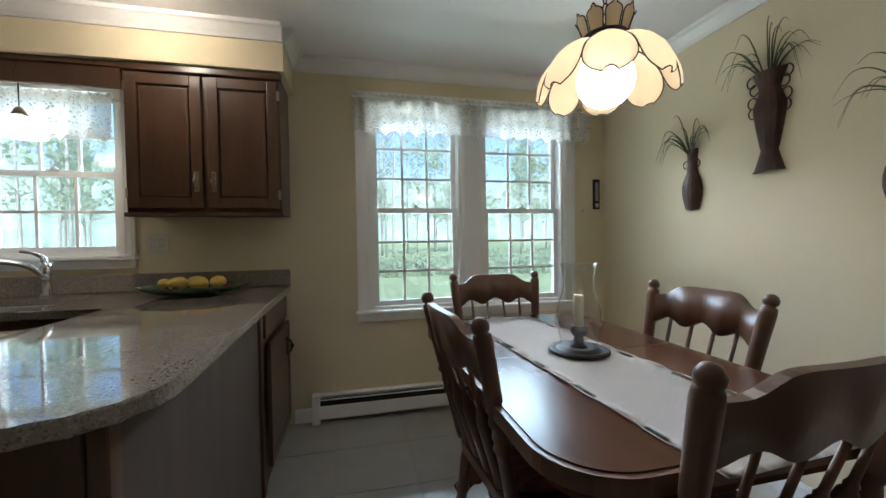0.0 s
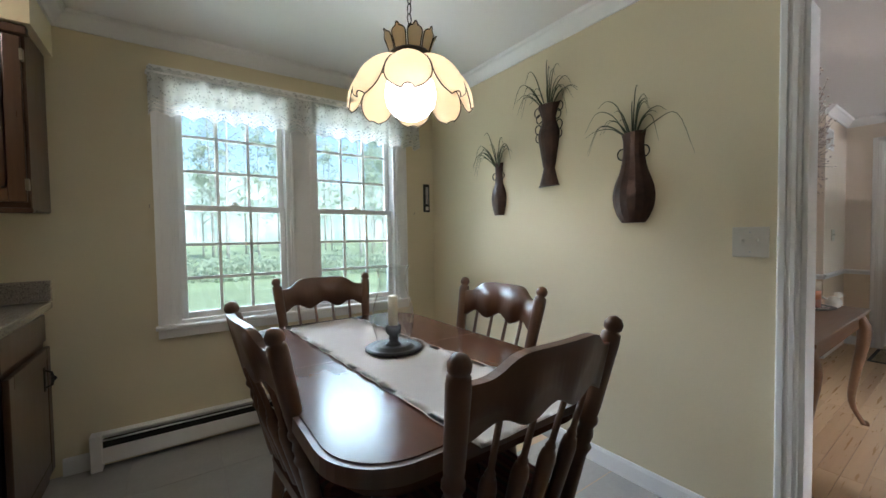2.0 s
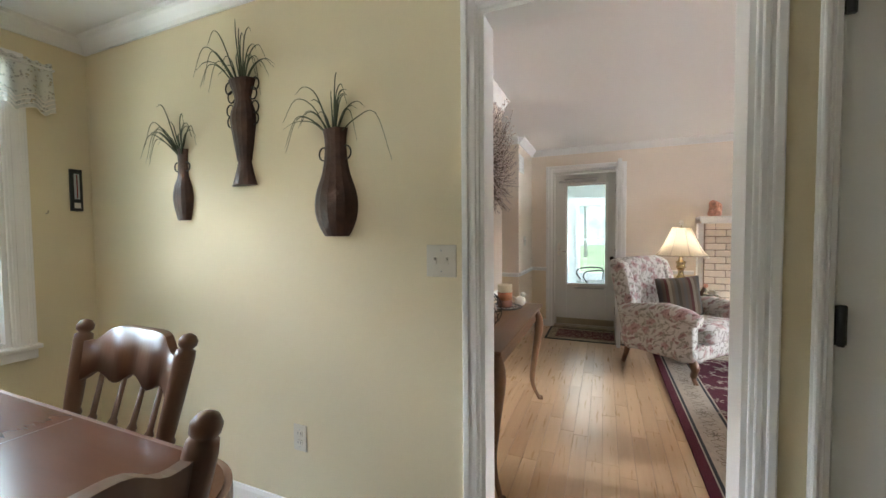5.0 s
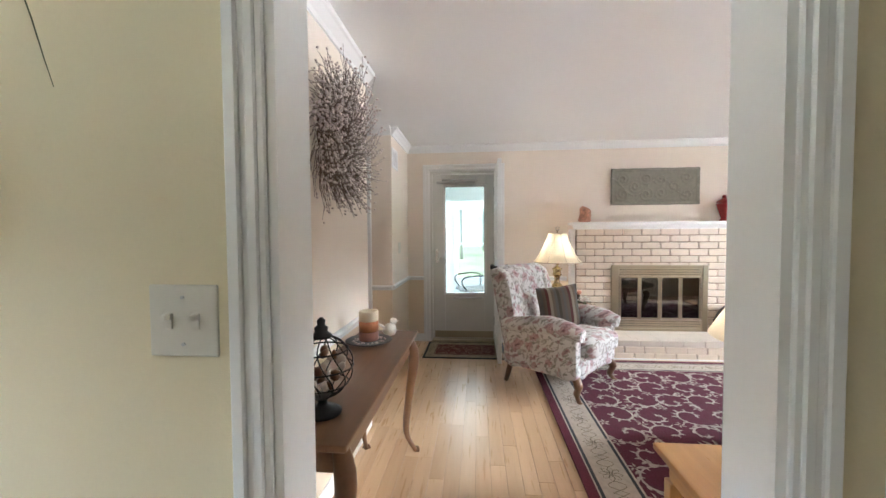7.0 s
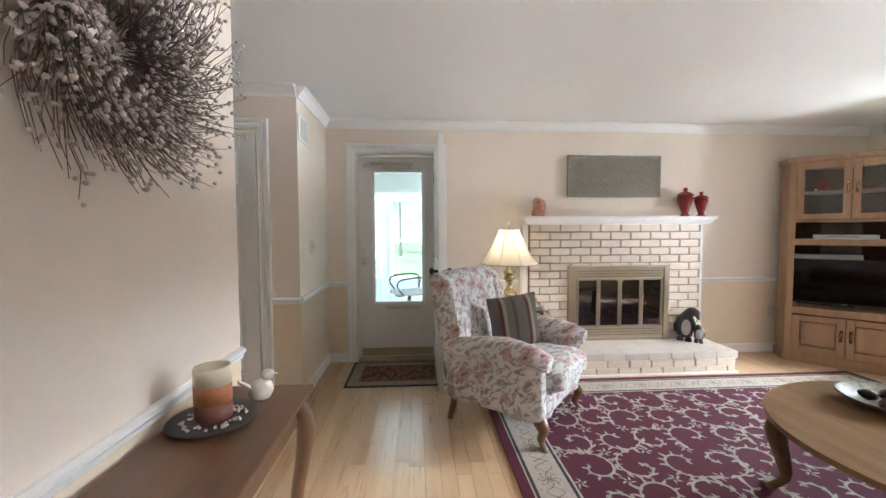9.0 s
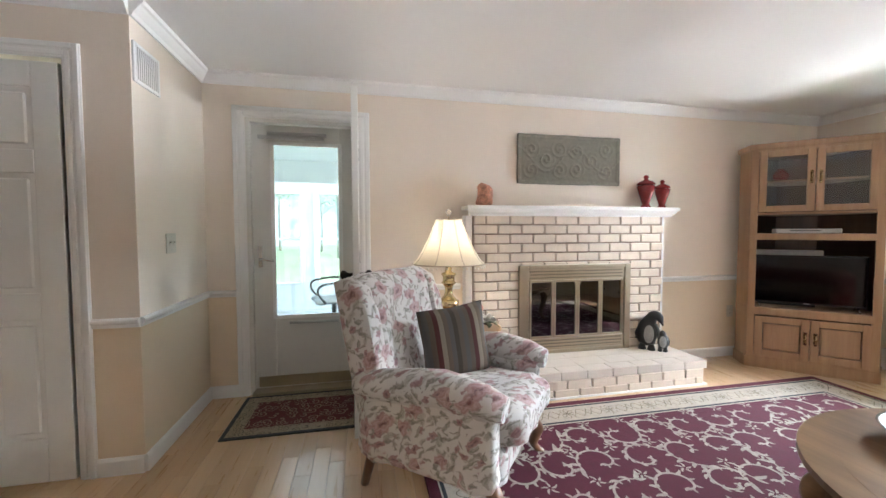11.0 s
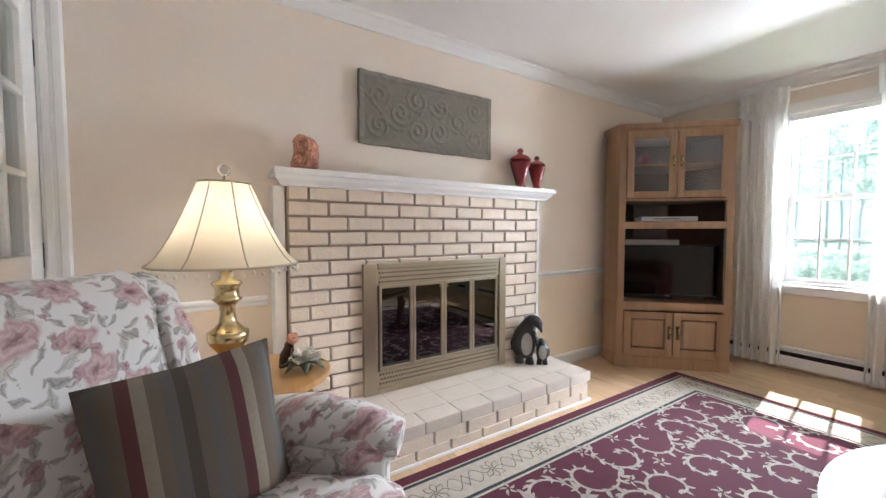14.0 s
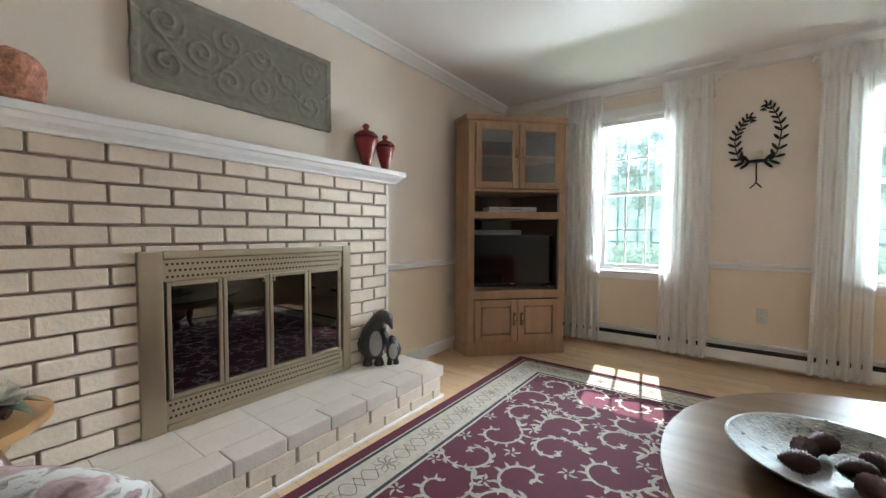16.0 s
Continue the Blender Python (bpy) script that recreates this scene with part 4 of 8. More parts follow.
top = thing("worktop", (0, 0, 0), 0, "polished brown granite worktop with a rounded corner", "worktop")
out = [(-2.0, 2.585), (0.53, 2.585)] + [(0.53 + 0.19 * math.sin(radians(a)), 2.775 - 0.19 * math.cos(radians(a))) for a in range(10, 90, 10)] + [(0.722, 2.785), (0.69, 4.49), (-0.30, 4.49), (-0.30, 3.85), (-0.02, 3.85)]
out += [(-0.02 + 0.06 * math.sin(radians(a)), 3.79 + 0.06 * math.cos(radians(a))) for a in (30, 60, 90)] + [(0.04, 3.46), (0.02, 3.42), (-0.02, 3.405), (-2.0, 3.40)]
part("slab", prism(out, 0.868, 0.905, 0.009, seg=3), GRANITE, top)
for a in ((-2.0, 3.85, -0.30, 3.97), (-2.0, 4.33, -0.30, 4.49), (-2.0, 3.97, -1.12, 4.33)):
    part("sink_surround", boxed(a[0], a[1], 0.868, a[2], a[3], 0.905), GRANITE, top)
part("splashback", boxed(-2.0, 4.478, 0.906, 0.69, 4.499, 1.01, 0.003), GRANITE, top)
sink = thing("sink", (0, 0, 0), 0, "dark undermount kitchen sink", "sink")
bm = bmesh.new()
for a in ((-1.12, 3.97, -1.1, 4.33), (-0.32, 3.97, -0.30, 4.33), (-1.1, 3.97, -0.32, 3.985), (-1.1, 4.315, -0.32, 4.33)):
    box(bm, a[0], a[1], 0.72, a[2], a[3], 0.866)
box(bm, -1.1, 3.985, 0.70, -0.32, 4.315, 0.72)
part("basin", bm, GREY_PL, sink)

tap = thing("faucet", (-0.55, 4.40, 0.905), 0, "chrome single-lever kitchen faucet", "faucet")
part("body", lathe([(0.03, 0), (0.03, 0.012), (0.022, 0.02), (0.021, 0.10), (0.026, 0.12), (0.026, 0.16), (0.02, 0.185)], 18), CHROME, tap)
part("spout", tube(bmesh.new(), curve_pts([(0, -0.01, 0.10), (-0.04, -0.06, 0.17), (-0.13, -0.12, 0.20), (-0.22, -0.16, 0.18), (-0.24, -0.17, 0.15)], 6), 0.015, 10), CHROME, tap)
part("lever", tube(bmesh.new(), curve_pts([(0, 0, 0.175), (-0.015, 0, 0.215), (-0.05, -0.01, 0.24), (-0.10, -0.02, 0.25)], 5), [0.016] * 5 + [0.012] * 5 + [0.009] * 6, 8), CHROME, tap)

dish = thing("platter", (0.24, 4.20, 0.905), 0, "green scalloped platter filled with yellow fruit", "platter")
part("dish", lathe([(0.11, 0.0), (0.17, 0.012), (0.24, 0.036), (0.262, 0.054), (0.252, 0.054), (0.17, 0.02), (0.001, 0.012)], 40, squash=0.68, wob=lambda a, z: 1 + 0.04 * math.sin(10 * a) * (z > 0.03)), paint("green_glaze", (0.045, 0.075, 0.04), 0.25, var=0.2, vs=10), dish)
LEMON = paint("yellow_fruit", (0.62, 0.42, 0.07), 0.45, var=0.15, vs=20, bump_by=0.15)
CHERRY = paint("dark_red_fruit", (0.18, 0.012, 0.015), 0.25)
for x, y, s, r in ((-0.06, 0.0, 1.0, 20), (0.03, -0.03, 1.1, -30), (0.09, 0.02, 0.95, 60), (-0.01, 0.05, 0.9, 10), (-0.12, 0.02, 0.75, 70)):
    f = thing("lemon", (0.24 + 1.25 * x, 4.20 + 1.2 * y, 0.925 + 0.012), r, "yellow lemon on the platter", "fruit", "fruit on the platter")
    part("fruit", lathe([(0.003, -0.055), (0.013, -0.047), (0.031, -0.027), (0.037, 0), (0.031, 0.027), (0.013, 0.047), (0.003, 0.055)], 14, m=pose(0, 0, 0.033, 0, 90, 0) @ Matrix.Scale(s, 4)), LEMON, f)
for x, y in ((-0.10, -0.03), (-0.075, 0.055), (-0.055, -0.05), (0.13, -0.02), (0.12, 0.05)):
    f = thing("cherry", (0.24 + 1.25 * x, 4.20 + y, 0.93), 0, "small dark red fruit on the platter", "fruit", "fruit on the platter")
    part("fruit", lathe([(0.003, 0), (0.014, 0.005), (0.017, 0.016), (0.013, 0.028), (0.003, 0.031)], 10), CHERRY, f)

pend = thing("pendant_lamp", (-0.52, 4.22, 0), 0, "small frosted glass pendant over the sink", "lamp")
part("cord", tube(bmesh.new(), [(0, 0, 2.125), (0, 0, 1.87)], 0.003, 6), IRON, pend)
part("cap", lathe([(0.004, 1.88), (0.014, 1.872), (0.03, 1.845), (0.034, 1.83)], 14), BRASS, pend)
part("shade", lathe([(0.03, 1.83), (0.06, 1.82), (0.085, 1.785), (0.095, 1.75), (0.105, 1.735), (0.1, 1.733), (0.08, 1.775), (0.028, 1.82)], 24, wob=lambda a, z: 1 + 0.04 * math.sin(8 * a) * (z < 1.74)), glow("frosted_shade", (1.0, 0.9, 0.72), 2.0), pend)


def plate_thing(name, m, label, toggles=0, outlets=0, w=0.115, h=0.115, parent=None):
    """A wall plate; local x across, y out of the wall is negative."""
    p = thing(name, (0, 0, 0), 0, label, name.replace("_", " "))
    p.matrix_basis = m
    part("plate", boxed(-w / 2, -0.006, -h / 2, w / 2, 0, h / 2, 0.003), PLATE, p)
    for i in range(toggles):
        x = (i - (toggles - 1) / 2) * 0.046
        bm = boxed(x - 0.006, -0.009, -0.013, x + 0.006, -0.006, 0.013, 0.001, seg=1)
        part("toggle", box(bm, x - 0.004, -0.02, 0.002, x + 0.004, -0.006, 0.012, 0.002, seg=1), PLATE, p)
    for i in range(outlets):
        for z in (-0.02, 0.02):
            x = (i - (outlets - 1) / 2) * 0.046
            s = part("socket", boxed(x - 0.016, -0.009, z - 0.013, x + 0.016, -0.005, z + 0.013, 0.003, seg=1), PLATE, p)
            bm = boxed(x - 0.008, -0.0095, z - 0.004, x - 0.006, -0.0088, z + 0.007)
            part("slots", box(bm, x + 0.006, -0.0095, z - 0.004, x + 0.008, -0.0088, z + 0.007), BLACK, s)
    for z in (-h / 2 + 0.02, h / 2 - 0.02):
        part("screw", lathe([(0.003, 0), (0.003, 0.002)], 8, m=pose(0, -0.006, z, 90, 0, 0)), GREY_PL, p)
    return p


plate_thing("light_switch", pose(3.0, 2.321, 1.165, 0, 0, -90), "cream double light switch on the yellow wall", 2)
plate_thing("wall_socket", pose(3.0, 2.992, 0.385, 0, 0, -90), "cream wall socket near the floor", 0, 1, 0.07)
plate_thing("wall_socket", pose(-0.055, 4.5, 1.19), "cream double wall socket above the worktop", 0, 2)
plate_thing("wall_socket", pose(7.055, -1.92, 0.44, 0, 0, -90), "white wall socket beside the fireplace", 0, 1, 0.07)
plate_thing("wall_socket", pose(4.86, -2.94, 0.40, 0, 0, 180), "cream wall socket under the sconce", 0, 1, 0.07)
plate_thing("light_switch", pose(6.52, 2.70, 1.16), "white double light switch beside the front door", 2)


# ---- dining ----
def heater(name, m, length, label):
    """A baseboard heater; local x along, y into the room is negative."""
    h = thing(name, (0, 0, 0), 0, label, "heater")
    h.matrix_basis = m
    bm = prism([(0, 0.03), (-0.01, 0.03), (-0.01, 0.185), (0, 0.185)], 0, length, m=pose(0, 0, 0, 90, 0, 90))
    part("back_plate", bm, TRIM, h)
    part("cover", boxed(0, -0.064, 0.035, length, -0.058, 0.118, 0.002, seg=1), TRIM, h)
    part("top", boxed(0, -0.05, 0.172, length, 0, 0.185, 0.004), TRIM, h)
    part("damper", boxed(0.01, -0.056, 0.150, length - 0.01, -0.048, 0.158, 0.003, seg=1), TRIM, h)
    part("element", boxed(0.02, -0.045, 0.04, length - 0.02, -0.012, 0.15), SOOT, h)
    for x in (0, length - 0.05):
        part("end_cap", boxed(x, -0.068, 0.0, x + 0.05, 0, 0.188, 0.004), TRIM, h)
    return h


heater("baseboard_heater", pose(0.81, 4.5, 0), 2.17, "white metal baseboard heater along the wall")
heater("baseboard_heater", pose(6.45, -2.94, 0, 0, 0, 180), 3.28, "white metal baseboard heater below the curtains")


def turned(parts, bm, a, b, seg=14):
    """Turns a profile of (fraction, radius) between two points."""
    a, b = Vector(a), Vector(b)
    d = b - a
    m = Matrix.Translation(a) @ d.to_track_quat("Z", "Y").to_matrix().to_4x4()
    return lathe([(r, f * d.length) for f, r in parts], seg, m=m, bm=bm)


POST = [(0, 0.018), (0.05, 0.02), (0.3, 0.02), (0.34, 0.027), (0.36, 0.02), (0.40, 0.024), (0.44, 0.018), (0.47, 0.026), (0.485, 0.026), (0.5, 0.021), (0.55, 0.023), (0.88, 0.026), (0.915, 0.024), (0.925, 0.015), (0.94, 0.023), (0.965, 0.024), (0.99, 0.016), (1, 0.004)]
LEG = [(0, 0.014), (0.06, 0.021), (0.12, 0.023), (0.18, 0.017), (0.2, 0.023), (0.3, 0.024), (0.55, 0.019), (0.6, 0.026), (0.64, 0.019), (0.85, 0.024), (1, 0.018)]
SPIN = [(0, 0.011), (0.05, 0.016), (0.3, 0.018), (0.54, 0.021), (0.60, 0.017), (0.62, 0.011), (0.64, 0.013), (0.67, 0.008), (1, 0.007)]
CUSHION = stripe_mat("dark_red_seat_pad", [(0.10, 0.02, 0.018), (0.05, 0.03, 0.02), (0.13, 0.05, 0.03), (0.07, 0.012, 0.014)], "X", 0.05)


def dining_chair():
    """Local: faces +y, backrest at -y."""
    c = thing("dining_chair", (0, 0, 0), 0, "dark-stained wooden dining chair with turned back posts", "chair", "chairs round the table")
    bm = prism(rounded(-0.23, -0.19, 0.23, 0.24, 0.09, 6), 0.425, 0.458, 0.012)
    part("seat", bm, CHAIR_W, c)
    bm = prism(rounded(-0.20, -0.16, 0.20, 0.21, 0.08, 6), 0.46, 0.505, 0.02, seg=3)
    part("seat_pad", bm, CUSHION, c, "dark red striped seat pad")
    yt = -0.285
    for s in (-1, 1):
        part("back_post", turned(POST, bmesh.new(), (s * 0.205, -0.165, 0.445), (s * 0.258, yt, 0.99)), CHAIR_W, c)
        part("leg", turned(LEG, bmesh.new(), (s * 0.215, -0.20, 0), (s * 0.18, -0.15, 0.43)), CHAIR_W, c)
        part("leg", turned(LEG, bmesh.new(), (s * 0.215, 0.225, 0), (s * 0.18, 0.18, 0.43)), CHAIR_W, c)
        part("stretcher", turned([(0, 0.009), (0.35, 0.011), (0.5, 0.018), (0.65, 0.011), (1, 0.009)], bmesh.new(), (s * 0.205, -0.19, 0.16), (s * 0.205, 0.21, 0.17)), CHAIR_W, c)
    part("stretcher", turned([(0, 0.009), (0.35, 0.011), (0.5, 0.018), (0.65, 0.011), (1, 0.009)], bmesh.new(), (-0.205, 0.01, 0.175), (0.205, 0.01, 0.175)), CHAIR_W, c)
    # crest: a curved board between the posts with a shaped upper and lower edge
    bm = bmesh.new()
    n, rows = 28, []
    for i in range(n + 1):
        u = -1 + 2 * i / n
        x = u * 0.238
        bow = -0.035 * (1 - u * u)
        hi = 0.925 + 0.05 * (1 / (1 + math.exp((abs(u) - 0.66) * 16)))
        lo = 0.825 + 0.016 * math.cos(u * 9.5) - 0.012 * u * u
        row = []
        for z, dy in ((lo, 0), (hi, -0.018)):
            yy = -0.165 + (yt + 0.165) * (z - 0.445) / 0.545 + bow
            row += [bm.verts.new((x, yy - 0.012, z)), bm.verts.new((x, yy + 0.012, z))]
        rows.append(row)
    for a, b in zip(rows, rows[1:]):
        for p, q in ((0, 1), (1, 3), (3, 2), (2, 0)):
            f = bm.faces.new((a[p], b[p], b[q], a[q]))
            f.smooth = (p, q) in ((1, 3), (2, 0))
    bm.faces.new([rows[0][k] for k in (0, 1, 3, 2)])
    bm.faces.new([rows[-1][k] for k in (2, 3, 1, 0)])
    part("crest_rail", bm, CHAIR_W, c)
    for u in (-0.62, -0.21, 0.21, 0.62):
        zt = 0.84
        yy = -0.165 + (yt + 0.165) * (zt - 0.445) / 0.545 - 0.035 * (1 - u * u)
        part("spindle", turned(SPIN, bmesh.new(), (u * 0.21, -0.165, 0.45), (u * 0.238, yy, zt)), CHAIR_W, c)
    return c


chair = dining_chair()
chair.matrix_basis = pose(1.875, 2.63, 0, 0, 0, 1)
copy_thing(chair, pose(2.16, 3.11, 0, 0, 0, 90))
copy_thing(chair, pose(1.655, 3.05, 0, 0, 0, -86))
copy_thing(chair, pose(1.90, 3.72, 0, 0, 0, 180))

table = thing("dining_table", (1.875, 3.125, 0), 0, "dark polished wooden dining table with rounded corners", "table")


def cut_corner(w, l, r):
    return rounded(-w, -l, w, l, r, 10)


part("tabletop", prism(cut_corner(0.43, 0.68, 0.15), 0.735, 0.765, 0.006, seg=2), TABLE_W, table)
part("rim", prism(cut_corner(0.445, 0.695, 0.165), 0.722, 0.7615, 0.016, seg=4), CHAIR_W, table, "rounded brown wooden table edge")
part("apron", prism(cut_corner(0.385, 0.63, 0.14), 0.655, 0.73), TABLE_W, table)
part("seam", boxed(-0.42, -0.0015, 0.7652, 0.42, 0.0015, 0.7656), WALNUT, table)
for y in (-0.42, 0.42):
    part("pedestal", lathe([(0.09, 0.12), (0.10, 0.16), (0.075, 0.2), (0.06, 0.28), (0.085, 0.36), (0.10, 0.44), (0.07, 0.52), (0.065, 0.58), (0.12, 0.655)], 20, (0, y, 0)), TABLE_W, table)
    for s in (-1, 1):
        part("foot", tube(bmesh.new(), curve_pts([(0, y, 0.16), (s * 0.14, y, 0.17), (s * 0.26, y, 0.09), (s * 0.34, y, 0.03)], 5), [0.05] * 6 + [0.045] * 5 + [0.03] * 5, 10), TABLE_W, table)

# runner that lies on the table and hangs a little over the near end
runner = thing("table_runner", (1.85, 3.09, 0.766), 3, "white woven table runner with scalloped edges", "table runner")
bm = bmesh.new()
n, mrow = 60, 10
grid = []
for i in range(n + 1):
    v = -0.70 + 1.38 * i / n
    row = []
    for j in range(mrow + 1):
        u = -1 + 2 * j / mrow
        e = 0.178 + (0.006 * abs(math.sin(v * 26)) if j in (0, mrow) else 0)
        z = 0.0016 + 0.0012 * noise.noise((v * 7, u * 2, 0)) + 0.0018 * max(0.0, noise.noise((v * 14, u * 4, 3)))
        z += (0.004 * max(0.0, math.sin(v * 26)) if j in (0, mrow) else 0)
        row.append(bm.verts.new((u * e, v, z)))
    grid.append(row)
for a, b in zip(grid, grid[1:]):
    for j in range(mrow):
        bm.faces.new((a[j], a[j + 1], b[j + 1], b[j])).smooth = True
bmesh.ops.solidify(bm, geom=list(bm.faces), thickness=-0.0012)
part("cloth", bm, CLOTH, runner)
for j in (-1, 1):
    pts = [(j * (0.1785 + 0.006 * abs(math.sin(v * 26))), v, 0.0036 + 0.004 * max(0.0, math.sin(v * 26))) for v in [-0.70 + 1.38 * i / 120 for i in range(121)]]
    part("hem", tube(bmesh.new(), pts, 0.0016, 4), CLOTH, runner, "stitched scalloped hem")

ch = thing("hurricane_candle_holder", (1.885, 3.11, 0.769), 0, "black candle stand with a clear hurricane glass", "candle holder")
part("tray", lathe([(0.098, 0), (0.108, 0.004), (0.108, 0.012), (0.1, 0.016), (0.088, 0.012), (0.075, 0.012), (0.07, 0.02), (0.05, 0.02), (0.001, 0.018)], 36), IRON, ch)
part("stem", lathe([(0.03, 0.018), (0.022, 0.028), (0.014, 0.036), (0.02, 0.045), (0.014, 0.055), (0.026, 0.065), (0.03, 0.08), (0.028, 0.095), (0.001, 0.096)], 18), IRON, ch)
part("candle", lathe([(0.018, 0.092), (0.018, 0.205), (0.014, 0.21), (0.002, 0.208)], 16), CANDLE, ch)
g = [(0.06, 0.018), (0.068, 0.05), (0.08, 0.10), (0.078, 0.16), (0.06, 0.22), (0.053, 0.26), (0.058, 0.30), (0.066, 0.325)]
bm = bmesh.new()
rings = []
for r, z in g + [(r - 0.0025, z) for r, z in g[::-1]]:
    rings.append([bm.verts.new((r * math.cos(2 * math.pi * i / 28), r * math.sin(2 * math.pi * i / 28), z)) for i in range(28)])
for a, b in zip(rings, rings[1:] + rings[:1]):
    for i in range(28):
        bm.faces.new((a[i], a[(i + 1) % 28], b[(i + 1) % 28], b[i])).smooth = True
part("glass_chimney", bm, JAR_GLASS, ch)

# stained-glass flower pendant
PX, PY, PETAL_TURN = 1.90, 2.975, 12.6
lamp = thing("pendant_lamp", (PX, PY, 0), PETAL_TURN, "cream slag-glass flower pendant lamp, lit", "lamp")
part("globe", lathe([(0.004, 1.612), (0.03, 1.616), (0.06, 1.632), (0.083, 1.662), (0.09, 1.70), (0.083, 1.738), (0.06, 1.768), (0.03, 1.78)], 28), GLOBE, lamp)


def petal(parent, a, prof, half, wide_at, width, z_edge):
    """One curved glass petal with leading round it; prof: (radius, height) along its middle."""
    prof = [(p.x, p.y) for p in curve_pts([(r, z, 0) for r, z in prof], 6)]
    n, mm = len(prof) - 1, 6
    grid, rim_l, rim_r = [], [], []
    bm = bmesh.new()
    for i, (r, z) in enumerate(prof):
        f = i / n
        k = width * (0.94 + 0.06 * f / wide_at if f < wide_at else math.sqrt(max(0.06, 1 - ((f - wide_at) / (1 - wide_at)) ** 2.6)))
        row = []
        for j in range(mm + 1):
            u = -1 + 2 * j / mm
            ang = a + u * k
            rr = r * (1 - 0.05 * u * u)
            row.append(bm.verts.new((rr * math.cos(ang), rr * math.sin(ang), z - 0.01 * u * u)))
        grid.append(row)
    for p, q in zip(grid, grid[1:]):
        for j in range(mm):
            bm.faces.new((p[j], p[j + 1], q[j + 1], q[j])).smooth = True
    edge = [r[0].co.copy() for r in grid] + [v.co.copy() for v in grid[-1][1:-1]] + [r[-1].co.copy() for r in grid[::-1]]
    bmesh.ops.solidify(bm, geom=list(bm.faces), thickness=0.002)
    p = part("petal", bm, PETAL, parent)
    part("leading", tube(bmesh.new(), edge + [edge[0]], 0.0022, 5), LEAD, p)


outer = [(0.078, 1.817), (0.12, 1.805), (0.162, 1.78), (0.195, 1.744), (0.214, 1.702), (0.222, 1.657)]
crown_petal = [(0.07, 1.838), (0.074, 1.856), (0.081, 1.876), (0.089, 1.895), (0.094, 1.909)]
for i in range(8):
    petal(lamp, radians(45 * i), outer, 0, 0.6, 0.388, 0)
for i in range(9):
    petal(lamp, radians(40 * i), crown_petal, 0, 0.6, 0.31, 0)
part("collar", lathe([(0.078, 1.808), (0.081, 1.812), (0.076, 1.822), (0.077, 1.832), (0.07, 1.842), (0.066, 1.842), (0.066, 1.81)], 30), LEAD, lamp)
part("socket", lathe([(0.03, 1.775), (0.03, 1.805), (0.02, 1.81), (0.001, 1.81)], 16), LEAD, lamp)
bm = bmesh.new()
for k in range(14):
    z = 1.862 + k * 0.034
    pts = [(0.009 * math.cos(t) if k % 2 else 0, 0 if k % 2 else 0.009 * math.cos(t), z + 0.019 * math.sin(t)) for t in [2 * math.pi * i / 10 for i in range(11)]]
    tube(bm, pts, 0.0022, 5)
part("chain", bm, LEAD, lamp)
part("canopy", lathe([(0.055, 2.358), (0.05, 2.34), (0.02, 2.325), (0.005, 2.32)], 20), LEAD, lamp)


# lace valances
def valance(name, m, width, drop, label, seed=0.0):
    v = thing(name, (0, 0, 0), 0, label, "curtain", "lace valances")
    v.matrix_basis = m
    bm = bmesh.new()
    n, k = 120, 8
    grid = []
    for i in range(n + 1):
        x = width * i / n
        f = math.sin(x * 58 + 2 * noise.noise((x * 5, seed, 0)))
        edge = drop - 0.028 * abs(math.sin(x * math.pi / 0.105)) ** 0.6
        row = []
        for j in range(k + 1):
            t = j / k
            z = -edge * t if j else 0.012 + 0.006 * math.sin(x * 140)
            row.append(bm.verts.new((x, -0.045 - (0.008 + 0.012 * t) * f - 0.01 * t, z)))
        grid.append(row)
    for a, b in zip(grid, grid[1:]):
        for j in range(k):
            bm.faces.new((a[j], b[j], b[j + 1], a[j + 1])).smooth = True
    part("lace", bm, LACE, v)
    # scalloped threads along the hem
    for off in (0.0, 0.022, 0.044, 0.066):
        pts = []
        for i in range(n + 1):
            x = width * i / n
            f = math.sin(x * 58 + 2 * noise.noise((x * 5, seed, 0)))
            e = drop - off - 0.028 * abs(math.sin(x * math.pi / 0.105)) ** 0.6
            pts.append((x, -0.057 - 0.02 * f, -e))
        part("hem_thread", tube(bmesh.new(), pts, 0.0024, 4), CLOTH, v)
    return v


valance("valance_curtain", pose(1.105, 4.5, 2.145), 0.87, 0.26, "white scalloped lace valance over the window", 1.0)
valance("valance_curtain", pose(1.96, 4.5, 2.145), 0.87, 0.26, "white scalloped lace valance over the window", 5.0)
valance("valance_curtain", pose(-1.1, 4.45, 2.02), 0.88, 0.26, "white scalloped lace valance over the sink window", 9.0)
for x0, x1, z in ((1.10, 2.84, 2.13), (-1.1, -0.2, 2.01)):
    r = thing("curtain_rod", (0, 0, 0), 0, "thin white curtain rod", "curtain rod")
    part("rod", tube(bmesh.new(), [(x0, 4.5, z), (x0, 4.46 - 0.01, z), (x1, 4.45, z), (x1, 4.5, z)], 0.006, 6), TRIM, r)

